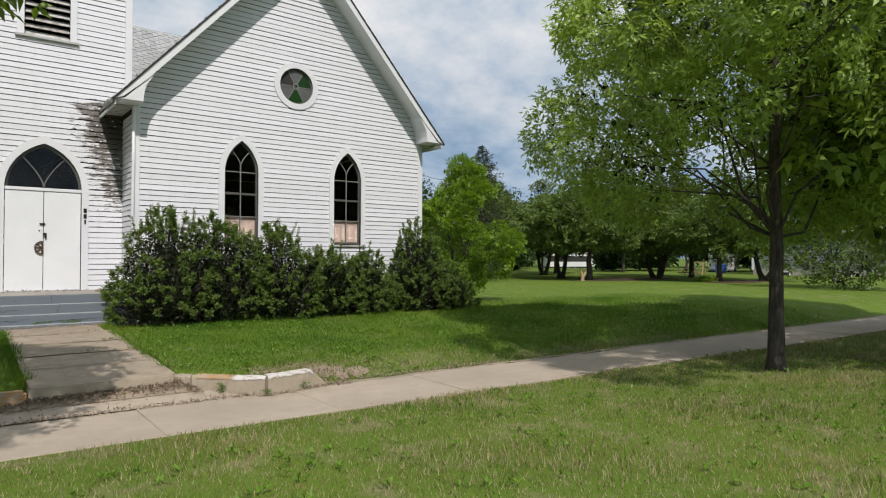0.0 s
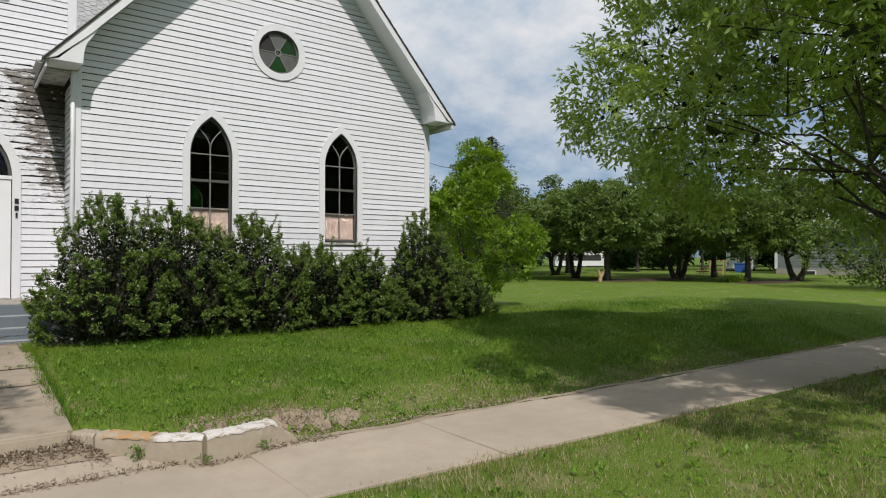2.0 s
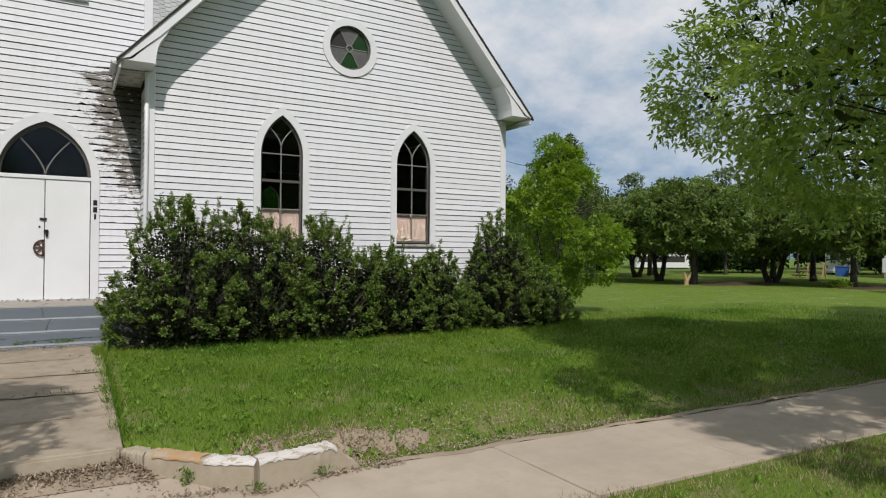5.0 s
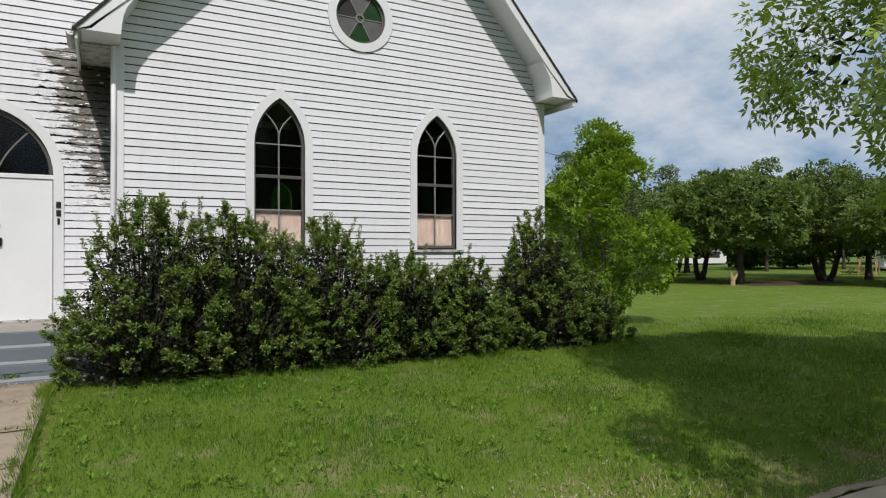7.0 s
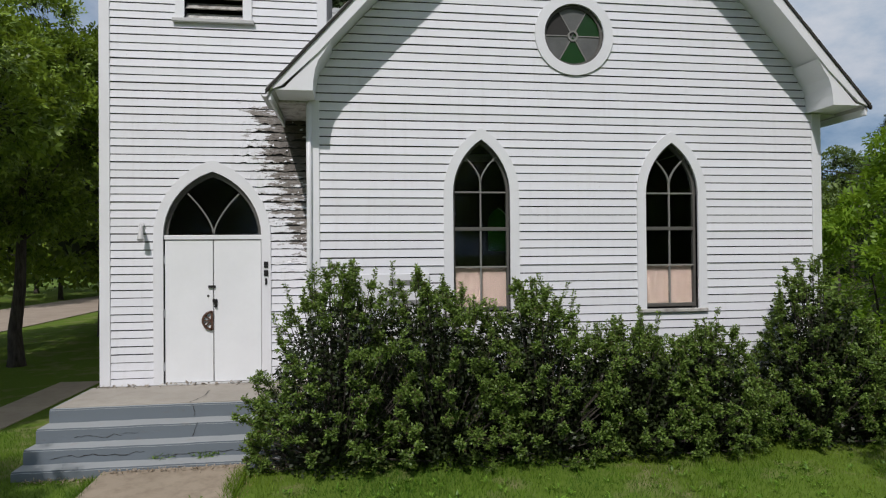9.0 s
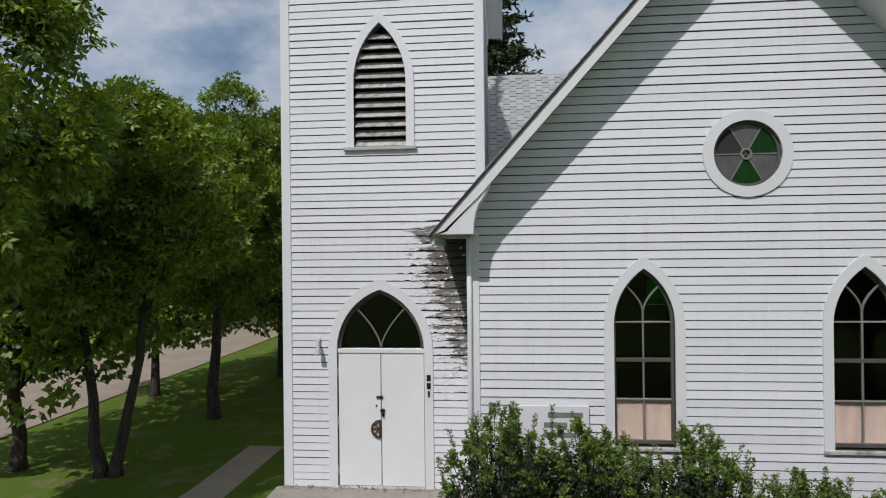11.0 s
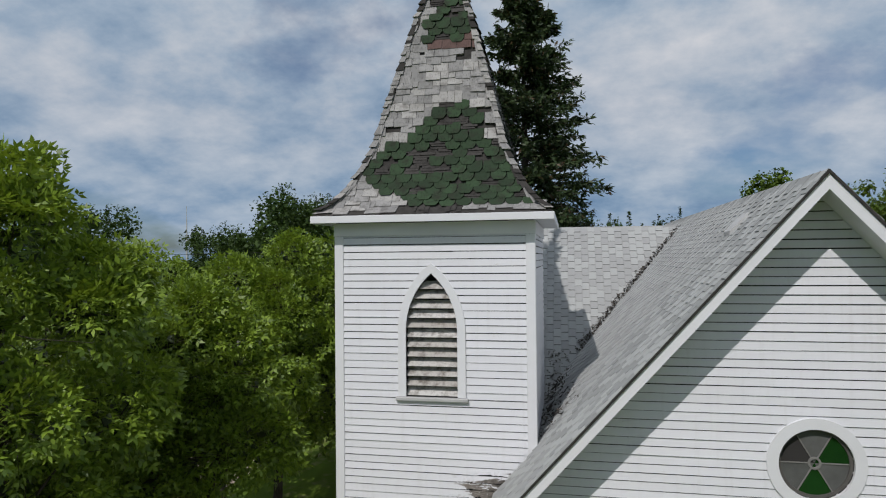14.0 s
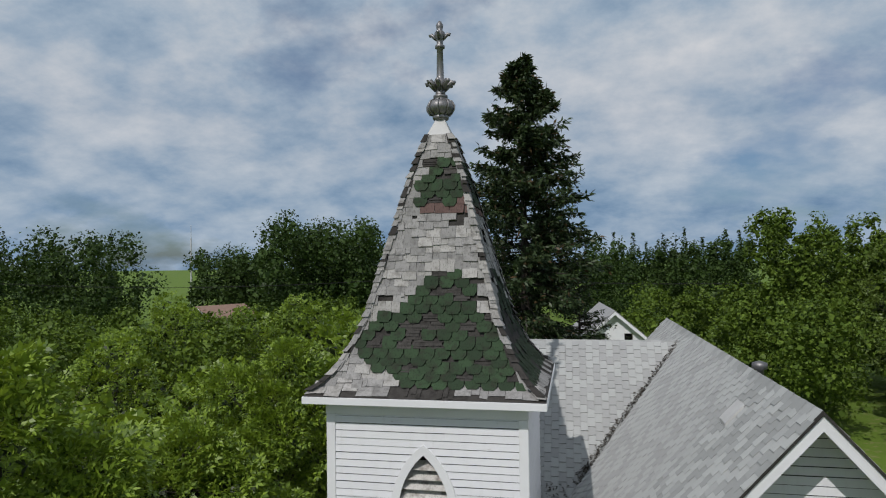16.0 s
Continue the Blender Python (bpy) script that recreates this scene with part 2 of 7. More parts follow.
def asphalt_shingle():
    k = Mat("asphalt_shingle", 0.92, spec=0.15)
    fine = k.noise(k.place(), 90, 2, 0.6)
    big = k.noise(k.place(), 0.9, 4, 0.6)
    c = k.mix(k.ramp(k.chance(), [(0.25, 0.0), (0.75, 1.0)]), (0.285, 0.297, 0.288), (0.435, 0.449, 0.437))
    c = k.mix(k.math("MULTIPLY", k.ramp(k.island(), [(0.35, 0.0), (0.7, 1.0)]), 0.6), c, (0.285, 0.29, 0.285))
    c = k.mix(k.math("MULTIPLY", big, 0.35), c, (0.35, 0.352, 0.345))
    c = k.mix(k.math("MULTIPLY", fine, 0.35), c, (0.22, 0.22, 0.22))
    k.colour(c)
    k.bump(fine, 0.3, 0.003)
    return k.m


def old_shingle(name, a, b, moss):
    k = Mat(name, 0.9, spec=0.15)
    fine = k.noise(k.place((1, 1, 1)), 35, 4, 0.65)
    mid = k.noise(k.place(), 7, 5, 0.65)
    c = k.mix(k.chance(), a, b)
    c = k.mix(k.math("MULTIPLY", k.island(), 0.5), c, b)
    c = k.mix(k.ramp(mid, [(0.48, 0.0), (0.66, 0.8)]), c, moss)
    crack = k.ramp(k.noise(k.place((14, 14, 1.2)), 3.5, 4, 0.6), [(0.55, 0.0), (0.66, 0.75)])
    c = k.mix(crack, c, tuple(v * 0.45 for v in b))
    c = k.mix(k.math("MULTIPLY", fine, 0.4), c, tuple(v * 0.4 for v in a))
    k.colour(c)
    k.bump(k.math("ADD", fine, mid), 0.5, 0.008)
    return k.m


WHITE_SIDING = paint_siding("white_siding", False)
PEELING_SIDING = paint_siding("peeling_siding", True)
WHITE_TRIM = plain("white_trim", (0.74, 0.745, 0.76), 0.5, vary=0.08, scale=5)
GREY_TRIM = plain("weathered_trim", (0.50, 0.50, 0.49), 0.6, vary=0.25, scale=9)
DOOR_PAINT = plain("door_paint", (0.80, 0.81, 0.815), 0.4, vary=0.09, scale=4)
SASH = plain("sash_paint", (0.10, 0.095, 0.085), 0.6, vary=0.3)
MUNTIN = plain("muntin_paint", (0.22, 0.215, 0.20), 0.6, vary=0.25)
GLASS = glass("window_glass")
GREEN_GLASS = glass("green_glass", (0.02, 0.15, 0.035), 0.1)
DARK_GREEN_GLASS = plain("dark_green_glass", (0.010, 0.050, 0.010), 0.15, vary=0.4, scale=10, bump=0.8)
GREY_GLASS = plain("obscure_glass", (0.13, 0.132, 0.127), 0.3, vary=0.45, scale=14, bump=1.0)
# near-black wall backing: the lap shade between boards put into its colour
LAP_SHADE = plain("lap_shade_backing", (0.022, 0.021, 0.020), 0.95, vary=0.3)
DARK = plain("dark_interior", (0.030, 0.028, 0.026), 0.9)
PINK_CLOTH = plain("faded_pink_board", (0.50, 0.36, 0.30), 0.9, vary=0.2, scale=8)
IRON = plain("black_iron", (0.03, 0.028, 0.027), 0.45, 0.6)
RUST = plain("rusty_iron", (0.11, 0.055, 0.035), 0.7, 0.3, vary=0.4, scale=20)
ZINC = plain("weathered_zinc", (0.24, 0.235, 0.235), 0.48, 0.75, vary=0.35, scale=12)
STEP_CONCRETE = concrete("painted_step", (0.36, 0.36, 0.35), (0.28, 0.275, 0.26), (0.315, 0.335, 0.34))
DARK_RISER = concrete("dark_riser", (0.165, 0.18, 0.19), (0.13, 0.13, 0.125), (0.145, 0.17, 0.19))
LANDING = concrete("landing_concrete", (0.40, 0.37, 0.32), (0.27, 0.24, 0.20))
WALK = concrete("walk_concrete", (0.47, 0.395, 0.31), (0.35, 0.285, 0.215))
KERB = concrete("kerb_concrete", (0.45, 0.39, 0.295), (0.27, 0.21, 0.14))
WHITE_CRUST = concrete("lime_crust", (0.45, 0.39, 0.30), (0.25, 0.20, 0.14), (0.60, 0.575, 0.54), 13, 0.53)
RUST_CRUST = concrete("rusty_crust", (0.45, 0.37, 0.27), (0.25, 0.17, 0.10), (0.43, 0.26, 0.12), 10, 0.50)
MULCH = concrete("bark_mulch", (0.085, 0.055, 0.036), (0.045, 0.03, 0.02))
LAWN_WEED = foliage("lawn_weed_leaf", (0.07, 0.165, 0.012), (0.17, 0.31, 0.03), 0.25)
RUBBLE = foliage("crumbled_concrete", (0.20, 0.17, 0.13), (0.50, 0.45, 0.38), 0.02)
LITTER = foliage("dead_leaf", (0.22, 0.165, 0.115), (0.43, 0.35, 0.26), 0.1)
PATH_CONCRETE = concrete("path_concrete", (0.41, 0.34, 0.255), (0.15, 0.115, 0.078))
SOIL = concrete("gravel_soil", (0.36, 0.29, 0.21), (0.22, 0.17, 0.12))
GRAVEL = concrete("gravel_road", (0.40, 0.33, 0.26), (0.30, 0.24, 0.19))
TURF = ground_mat()
VERGE_BLADES = blade_mat("verge_blades", (0.12, 0.155, 0.030), (0.27, 0.29, 0.070), 0.55)
LAWN_BLADES = blade_mat("lawn_blades", (0.050, 0.118, 0.009), (0.150, 0.266, 0.020), 1.0)
DRY_BLADES = blade_mat("dry_blades", (0.21, 0.20, 0.075), (0.36, 0.31, 0.15), 0.55)
PARK_BLADES = blade_mat("park_blades", (0.15, 0.25, 0.03), (0.27, 0.38, 0.05), 0.95)
SHINGLE = asphalt_shingle()
WOOD_SHINGLE = old_shingle("silvered_wood_shingle", (0.37, 0.362, 0.35), (0.26, 0.255, 0.247), (0.15, 0.145, 0.137))
PALE_SHINGLE = old_shingle("bleached_wood_shingle", (0.47, 0.455, 0.435), (0.36, 0.35, 0.33), (0.18, 0.17, 0.155))
GREEN_SHINGLE = old_shingle("green_hexagon_shingle", (0.054, 0.094, 0.048), (0.030, 0.046, 0.028), (0.032, 0.029, 0.024))
DARK_SHINGLE = old_shingle("dark_worn_shingle", (0.040, 0.037, 0.034), (0.085, 0.080, 0.074), (0.026, 0.024, 0.022))
ROOF_BOARD = plain("roof_boarding", (0.40, 0.395, 0.385), 0.9, vary=0.25)
LOUVRE = old_shingle("flaking_louvre", (0.40, 0.37, 0.33), (0.66, 0.65, 0.62), (0.10, 0.078, 0.06))
DEBRIS = plain("rotting_leaf_litter", (0.085, 0.072, 0.058), 0.95, vary=0.5, scale=25, bump=0.8)
ASH_LEAF = foliage("ash_leaf", (0.095, 0.17, 0.026), (0.37, 0.51, 0.095), 0.34, spec=0.55)
HEDGE_LEAF = foliage("hedge_leaf", (0.028, 0.062, 0.011), (0.205, 0.31, 0.058), 0.18, (0.10, 0.085, 0.040))
INNER_LEAF = foliage("inner_shade_leaf", (0.016, 0.026, 0.008), (0.035, 0.052, 0.014), 0.05)
BRIGHT_LEAF = foliage("young_leaf", (0.085, 0.18, 0.012), (0.24, 0.38, 0.035), 0.38)
WOOD_LEAF = foliage("poplar_leaf", (0.042, 0.088, 0.012), (0.25, 0.36, 0.038), 0.25, spec=0.4)
DARK_LEAF = foliage("dark_leaf", (0.048, 0.09, 0.018), (0.155, 0.23, 0.048), 0.26, spec=0.2)
NEEDLE = foliage("spruce_needle", (0.016, 0.034, 0.013), (0.055, 0.083, 0.030), 0.08, (0.09, 0.06, 0.03))
FAR_LEAF = foliage("far_leaf", (0.020, 0.042, 0.011), (0.060, 0.10, 0.026), 0.12, spec=0.1)
BARK = bark("grey_bark", (0.028, 0.023, 0.020), (0.10, 0.085, 0.072))
VILLAGE_LEAF = foliage("village_leaf", (0.035, 0.066, 0.010), (0.125, 0.19, 0.028), 0.12, spec=0.1)
SLIM_LEAF = foliage("pale_poplar_leaf", (0.05, 0.09, 0.018), (0.15, 0.215, 0.042), 0.2)
WEED_LEAF = foliage("weed_leaf", (0.06, 0.13, 0.015), (0.15, 0.26, 0.035), 0.25)
RED_SHINGLE = old_shingle("dull_red_shingle", (0.15, 0.095, 0.085), (0.13, 0.09, 0.08), (0.09, 0.06, 0.05))

# ---- building helpers ----
def thing(name, at, label, category, group="", kind=""):
    ob = new(name)
    ob.empty_display_size = 0.2
    ob.location = at
    return tagged(ob, label, category, group, kind)


def under(ob, parent):
    """Hang ob, built in world places, under a thing or one of its parts."""
    if parent is not None:
        ob.parent = parent
        if parent.type == "EMPTY":
            ob.matrix_parent_inverse = Matrix.Translation(-parent.location)
    return ob


def part(name, bm, mat, parent=None, label="", smooth=False):
    me = bpy.data.meshes.new(name)
    bm.normal_update()
    bm.to_mesh(me)
    bm.free()
    me.materials.append(mat)
    if smooth:
        me.polygons.foreach_set("use_smooth", [True] * len(me.polygons))
    ob = under(new(name, me), parent)
    if label:
        ob["label"] = label
    return ob


def sheet(name, verts, faces_n, mat, parent=None, kind=""):
    """A mesh of many loose faces with faces_n corners each, from an array of corners in order."""
    v = np.asarray(verts, np.float32).reshape(-1, 3)
    n = len(v) // faces_n
    me = bpy.data.meshes.new(name)
    me.vertices.add(len(v))
    me.vertices.foreach_set("co", v.ravel())
    me.loops.add(len(v))
    me.loops.foreach_set("vertex_index", np.arange(len(v), dtype=np.int32))
    me.polygons.add(n)
    me.polygons.foreach_set("loop_start", np.arange(0, len(v), faces_n, dtype=np.int32))
    me.polygons.foreach_set("loop_total", np.full(n, faces_n, np.int32))
    me.materials.append(mat)
    me.update(calc_edges=True)
    ob = under(new(name, me), parent)
    if kind:
        ob["kind"] = kind
    return ob


def box(bm, x0, x1, y0, y1, z0, z1):
    v = [bm.verts.new((x, y, z)) for z in (z0, z1) for y in (y0, y1) for x in (x0, x1)]
    for f in ((0, 2, 3, 1), (4, 5, 7, 6), (0, 1, 5, 4), (2, 6, 7, 3), (0, 4, 6, 2), (1, 3, 7, 5)):
        bm.faces.new([v[i] for i in f])
    return v


def soft_box(x0, x1, y0, y1, z0, z1, r=0.01, seg=1):
    bm = bmesh.new()
    box(bm, x0, x1, y0, y1, z0, z1)
    bmesh.ops.bevel(bm, geom=list(bm.edges), offset=r, segments=seg, affect="EDGES")
    return bm


def prism(bm, poly, axis, a, b):
    """Extrude a polygon from a to b along an axis; poly holds the two other coordinates in order."""
    def at(p, q):
        return {"x": (q, p[0], p[1]), "y": (p[0], q, p[1]), "z": (p[0], p[1], q)}[axis]
    lo, hi = [bm.verts.new(at(p, a)) for p in poly], [bm.verts.new(at(p, b)) for p in poly]
    n = len(poly)
    bm.faces.new(lo)
    bm.faces.new(hi[::-1])
    for i in range(n):
        bm.faces.new((lo[i], hi[i], hi[(i + 1) % n], lo[(i + 1) % n]))
    bmesh.ops.recalc_face_normals(bm, faces=bm.faces)


def plate(bm, outer, holes, a, b):
    """An upright sheet in x and z with holes, from y = a to y = b."""
    loops = [outer, *holes]
    for y in (a, b):
        edges = []
        for loop in loops:
            vs = [bm.verts.new((p[0], y, p[1])) for p in loop]
            edges += [bm.edges.new((vs[i], vs[(i + 1) % len(vs)])) for i in range(len(vs))]
        bmesh.ops.triangle_fill(bm, use_beauty=True, use_dissolve=False, edges=edges)
    for loop in loops:
        for i in range(len(loop)):
            p, q = loop[i], loop[(i + 1) % len(loop)]
            bm.faces.new([bm.verts.new(c) for c in ((p[0], a, p[1]), (q[0], a, q[1]), (q[0], b, q[1]), (p[0], b, p[1]))])
    bmesh.ops.remove_doubles(bm, verts=bm.verts, dist=1e-5)
    bmesh.ops.recalc_face_normals(bm, faces=bm.faces)


def tube(bm, path, radii, sides=8, cap=True):
    rings = []
    for i, p in enumerate(path):
        p = Vector(p)
        d = (Vector(path[min(i + 1, len(path) - 1)]) - Vector(path[max(i - 1, 0)])).normalized()
        u = d.orthogonal().normalized() if i == 0 else (u - d * u.dot(d)).normalized()
        w = d.cross(u)
        r = radii[i] if hasattr(radii, "__len__") else radii
        rings.append([bm.verts.new(p + (u * math.cos(6.2832 * k / sides) + w * math.sin(6.2832 * k / sides)) * r) for k in range(sides)])
    for a, b in zip(rings, rings[1:]):
        for k in range(sides):
            bm.faces.new((a[k], a[(k + 1) % sides], b[(k + 1) % sides], b[k]))
    if cap:
        bm.faces.new(rings[0][::-1])
        bm.faces.new(rings[-1])


def lathe(bm, profile, centre, sides=20):
    """Turn (radius, height) pairs round a vertical axis."""
    rings = [[bm.verts.new((centre[0] + r * math.cos(6.2832 * k / sides), centre[1] + r * math.sin(6.2832 * k / sides), centre[2] + z)) for k in range(sides)] for r, z in profile]
    for a, b in zip(rings, rings[1:]):
        for k in range(sides):
            bm.faces.new((a[k], a[(k + 1) % sides], b[(k + 1) % sides], b[k]))
    bm.faces.new(rings[0][::-1])
    bm.faces.new(rings[-1])


def ogive(cx, half, base, spring, rise, n=9):
    """The outline of a pointed arch on straight jambs, anticlockwise from the foot of the right jamb."""
    big = (half * half + rise * rise) / (2 * half)
    top = math.atan2(rise, big - half)
    right = [(cx + half - big + big * math.cos(top * i / n), spring + big * math.sin(top * i / n)) for i in range(n + 1)]
    left = [(2 * cx - x, z) for x, z in right[-2::-1]]
    return [(cx + half, base), *right, *left, (cx - half, base)]


def ogive_half(z, half, spring, rise):
    """Half the arch's width at the height z."""
    if z <= spring:
        return half
    if z >= spring + rise:
        return 0.0
    big = (half * half + rise * rise) / (2 * half)
    return max(0.0, half - big + math.sqrt(max(0.0, big * big - (z - spring) ** 2)))


def ring(bm, outer, inner, a, b):
    """A flat frame between two outlines with the same number of corners, from y = a to y = b."""
    n = len(outer)
    vs = [[bm.verts.new((p[0], y, p[1])) for p in loop] for loop, y in ((outer, a), (inner, a), (inner, b), (outer, b))]
    for i in range(n - 1):
        for k in range(4):
            p, q = vs[k], vs[(k + 1) % 4]
            bm.faces.new((p[i], p[i + 1], q[i + 1], q[i]))
    bm.faces.new([v[0] for v in vs])
    bm.faces.new([v[-1] for v in vs][::-1])
    bmesh.ops.recalc_face_normals(bm, faces=bm.faces)


def strip(bm, pts, w, a, b):
    """A bar of width w along points in x and z, from y = a to y = b."""
    out, inn = [], []
    for i, p in enumerate(pts):
        q, r = pts[max(i - 1, 0)], pts[min(i + 1, len(pts) - 1)]
        dx, dz = r[0] - q[0], r[1] - q[1]
        s = math.hypot(dx, dz)
        out.append((p[0] - dz / s * w / 2, p[1] + dx / s * w / 2))
        inn.append((p[0] + dz / s * w / 2, p[1] - dx / s * w / 2))
    ring(bm, out, inn, a, b)


def smooth01(v, a, b):
    t = np.clip((v - a) / (b - a), 0, 1)
    return t * t * (3 - 2 * t)


def leaf_quads(P, length, width, g, droop=0.3, out=None, flat=0.5, face=None):
    """Diamond leaves at the points P: four corners each."""
    n = len(P)
    d = g.normal(size=(n, 3))
    if out is not None:
        d = d * 0.8 + out * 0.9
    d[:, 2] = d[:, 2] * 0.7 - droop
    d /= np.linalg.norm(d, axis=1, keepdims=True) + 1e-9
    up = g.normal(size=(n, 3)) * (1 - flat) + np.array([0, 0, flat * 1.5])
    if face is not None:
        up = face + g.normal(size=(n, 3)) * 0.45
    s = np.cross(d, up)
    s /= np.linalg.norm(s, axis=1, keepdims=True) + 1e-9
    L = (length * g.uniform(0.65, 1.25, n))[:, None]
    W = (width * g.uniform(0.7, 1.25, n))[:, None]
    f = np.cross(s, d) * W * 0.25
    return np.stack([P, P + d * L * 0.45 + s * W * 0.5 + f, P + d * L, P + d * L * 0.45 - s * W * 0.5 + f], 1)


def compound_leaf(leaves, pairs, length, leaflet, width, g):
    """A tuft at a twig's end: compound leaves that fan out round +x, each with pairs of pointed leaflets and one at its tip."""
    quads = []
    for i in range(leaves):
        a = (i - (leaves - 1) / 2) * 1.15 + g.normal() * 0.25
        tip = np.array([math.cos(a), math.sin(a), 0.25 * g.normal() - 0.05])
        side = np.array([-math.sin(a), math.cos(a), 0.3 * g.normal()])
        up = np.cross(tip, side)
        spots = [(0.35 + 0.6 * k / max(1, pairs - 1), q) for k in range(pairs) for q in (-1, 1)] + [(1.0, 0)]
        for t, q in spots:
            p = tip * length * t - up * 0.12 * length * t * t
            d = tip * (0.55 if q else 1.0) + side * q * 0.85 - up * g.uniform(0.0, 0.45)
            d = d / np.linalg.norm(d)
            w = np.cross(d, up)
            w = w / np.linalg.norm(w)
            L, W = leaflet * g.uniform(0.8, 1.2), width * g.uniform(0.8, 1.2)
            f = up * W * 0.2
            quads.append([p, p + d * L * 0.45 + w * W * 0.5 + f, p + d * L, p + d * L * 0.45 - w * W * 0.5 + f])
    return np.array(quads)


def sprays(P, D, tufts, g, wild=0.6):
    """Tufts at the points P, each turned along its way D, its upper side to the sky: four corners a leaflet."""
    n = len(P)
    d = D / (np.linalg.norm(D, axis=1, keepdims=True) + 1e-9)
    up = np.array([0, 0, 0.6]) + g.normal(size=(n, 3)) * wild
    e = np.cross(up, d)
    e /= np.linalg.norm(e, axis=1, keepdims=True) + 1e-9
    u = np.cross(d, e)
    size = g.uniform(0.75, 1.25, n)
    out = []
    pick = g.integers(0, len(tufts), n)
    for k, T in enumerate(tufts):
        m = pick == k
        q = T.reshape(-1, 3)
        v = q[None, :, :1] * d[m][:, None] + q[None, :, 1:2] * e[m][:, None] + q[None, :, 2:] * u[m][:, None]
        out.append((P[m][:, None] + v * size[m][:, None, None]).reshape(-1, 3))
    return np.concatenate(out)


def lobe_shell(C, R, n, g, axis, squash=0.75):
    """Places for n tufts over the outer sides of the lobes at C with the radii R, and the way each points."""
    i = g.choice(len(C), n, p=R ** 2 / (R ** 2).sum())
    d = g.normal(size=(n, 3))
    d /= np.linalg.norm(d, axis=1, keepdims=True)
    push = C[i] - axis
    push /= np.linalg.norm(push, axis=1, keepdims=True) + 1e-9
    d += push * 0.45 + np.array([0, 0, 0.35])
    d /= np.linalg.norm(d, axis=1, keepdims=True)
    lump = 1 + 0.16 * np.sin(d[:, 0] * 7 + i) * np.sin(d[:, 1] * 6 + 2 * i) + 0.10 * np.sin(d[:, 2] * 11 + i)
    r = R[i] * lump * np.clip(1.02 - np.abs(g.normal(size=n)) * 0.22, 0.2, 1.1)
    return C[i] + d * r[:, None] * np.array([1, 1, squash]), d


def spread_out(pts, n, g, gap):
    """n of the points, none much nearer to another than gap."""
    keep = []
    for p in pts:
        if all(((p - q) ** 2).sum() > gap * gap for q in keep):
            keep.append(p)
        if len(keep) == n:
            return np.array(keep)
    return np.array(keep)


# ---- ground ----
def lay(x, y):
    """The height of the ground."""
    x, y = np.asarray(x, float), np.asarray(y, float)
    foot = np.interp(x, [-4.3, -3.9, -3.4, -2.6], [-5.76, -6.16, -6.60, -6.52]) + 0.05
    open_side = smooth01(x, -2.9, -1.2)
    rise = (1 - open_side) * smooth01(y, foot, foot + 0.3) + open_side * smooth01(y, -6.66, -5.3)
    bank = 0.23 * rise + 0.14 * smooth01(y, -5.6, -1.0)
    near = 0.05 * smooth01(-y - 0.05 * x, 8.06, 8.28)
    roll = 0.03 * np.sin(x * 0.35 + 1) * np.sin(y * 0.3) * smooth01(np.abs(y + 7.6), 1.0, 3.0)
    drop = -0.10 * smooth01(y, 12, 40)
    return bank + near + roll + drop - 0.03


def build_ground():
    bm = bmesh.new()
    xs = sorted({*np.arange(-20, 30, 0.5).tolist(), *np.arange(-8, -0.9, 0.1).round(2).tolist(), *np.arange(-60, 90, 5.0).tolist(), -2500, -1200, -600, -300, -150, 150, 300, 600, 1200, 2500})
    ys = sorted({*np.arange(-16, 14, 0.4).round(2).tolist(), *np.arange(-7.5, -5.0, 0.08).round(2).tolist(), *np.arange(-40, 90, 5.0).tolist(), -2500, -1200, -500, -200, -100, 150, 300, 600, 1200, 2500})
    grid = [[bm.verts.new((x, y, float(lay(x, y)))) for x in xs] for y in ys]
    for a, b in zip(grid, grid[1:]):
        for i in range(len(xs) - 1):
            bm.faces.new((a[i], a[i + 1], b[i + 1], b[i]))
    ob = part("ground", bm, TURF, None, smooth=True)
    return tagged(ob, "wide mown lawn with dry patches reaching the horizon", "lawn", kind="structure")


build_ground()


def slab_run(name, label, corners, mat, seed, pieces, top, thick=0.12, gap=0.0025, category="path"):
    """A walk of slabs between two edges given by their four corners (start left, start right, end right, end left)."""
    root = thing(name, (*[sum(c[i] for c in corners) / 4 for i in (0, 1)], 0.0), label, category, kind="structure")
    rng = random.Random(seed)
    a, b, c, d = [Vector((*p, 0)) for p in corners]
    for i in range(pieces):
        s, e = (i / pieces), ((i + 1) / pieces)
        q = [a.lerp(d, s), b.lerp(c, s), b.lerp(c, e), a.lerp(d, e)]
        mid = sum(q, Vector()) / 4
        q = [p + (mid - p).normalized() * gap for p in q]
        tilt = [top(p.x, p.y) + rng.uniform(-0.008, 0.008) for p in q]
        bm = bmesh.new()
        hi = [bm.verts.new((p.x, p.y, z)) for p, z in zip(q, tilt)]
        lo = [bm.verts.new((p.x, p.y, z - thick)) for p, z in zip(q, tilt)]
        bm.faces.new(hi)
        bm.faces.new(lo[::-1])
        for k in range(4):
            bm.faces.new((lo[k], lo[(k + 1) % 4], hi[(k + 1) % 4], hi[k]))
        bmesh.ops.recalc_face_normals(bm, faces=bm.faces)
        bmesh.ops.bevel(bm, geom=[ed for ed in bm.edges if all(v.co.z > min(tilt) - 0.02 for v in ed.verts)], offset=0.006, segments=1, affect="EDGES")
        part("slab", bm, mat, root)
    return root


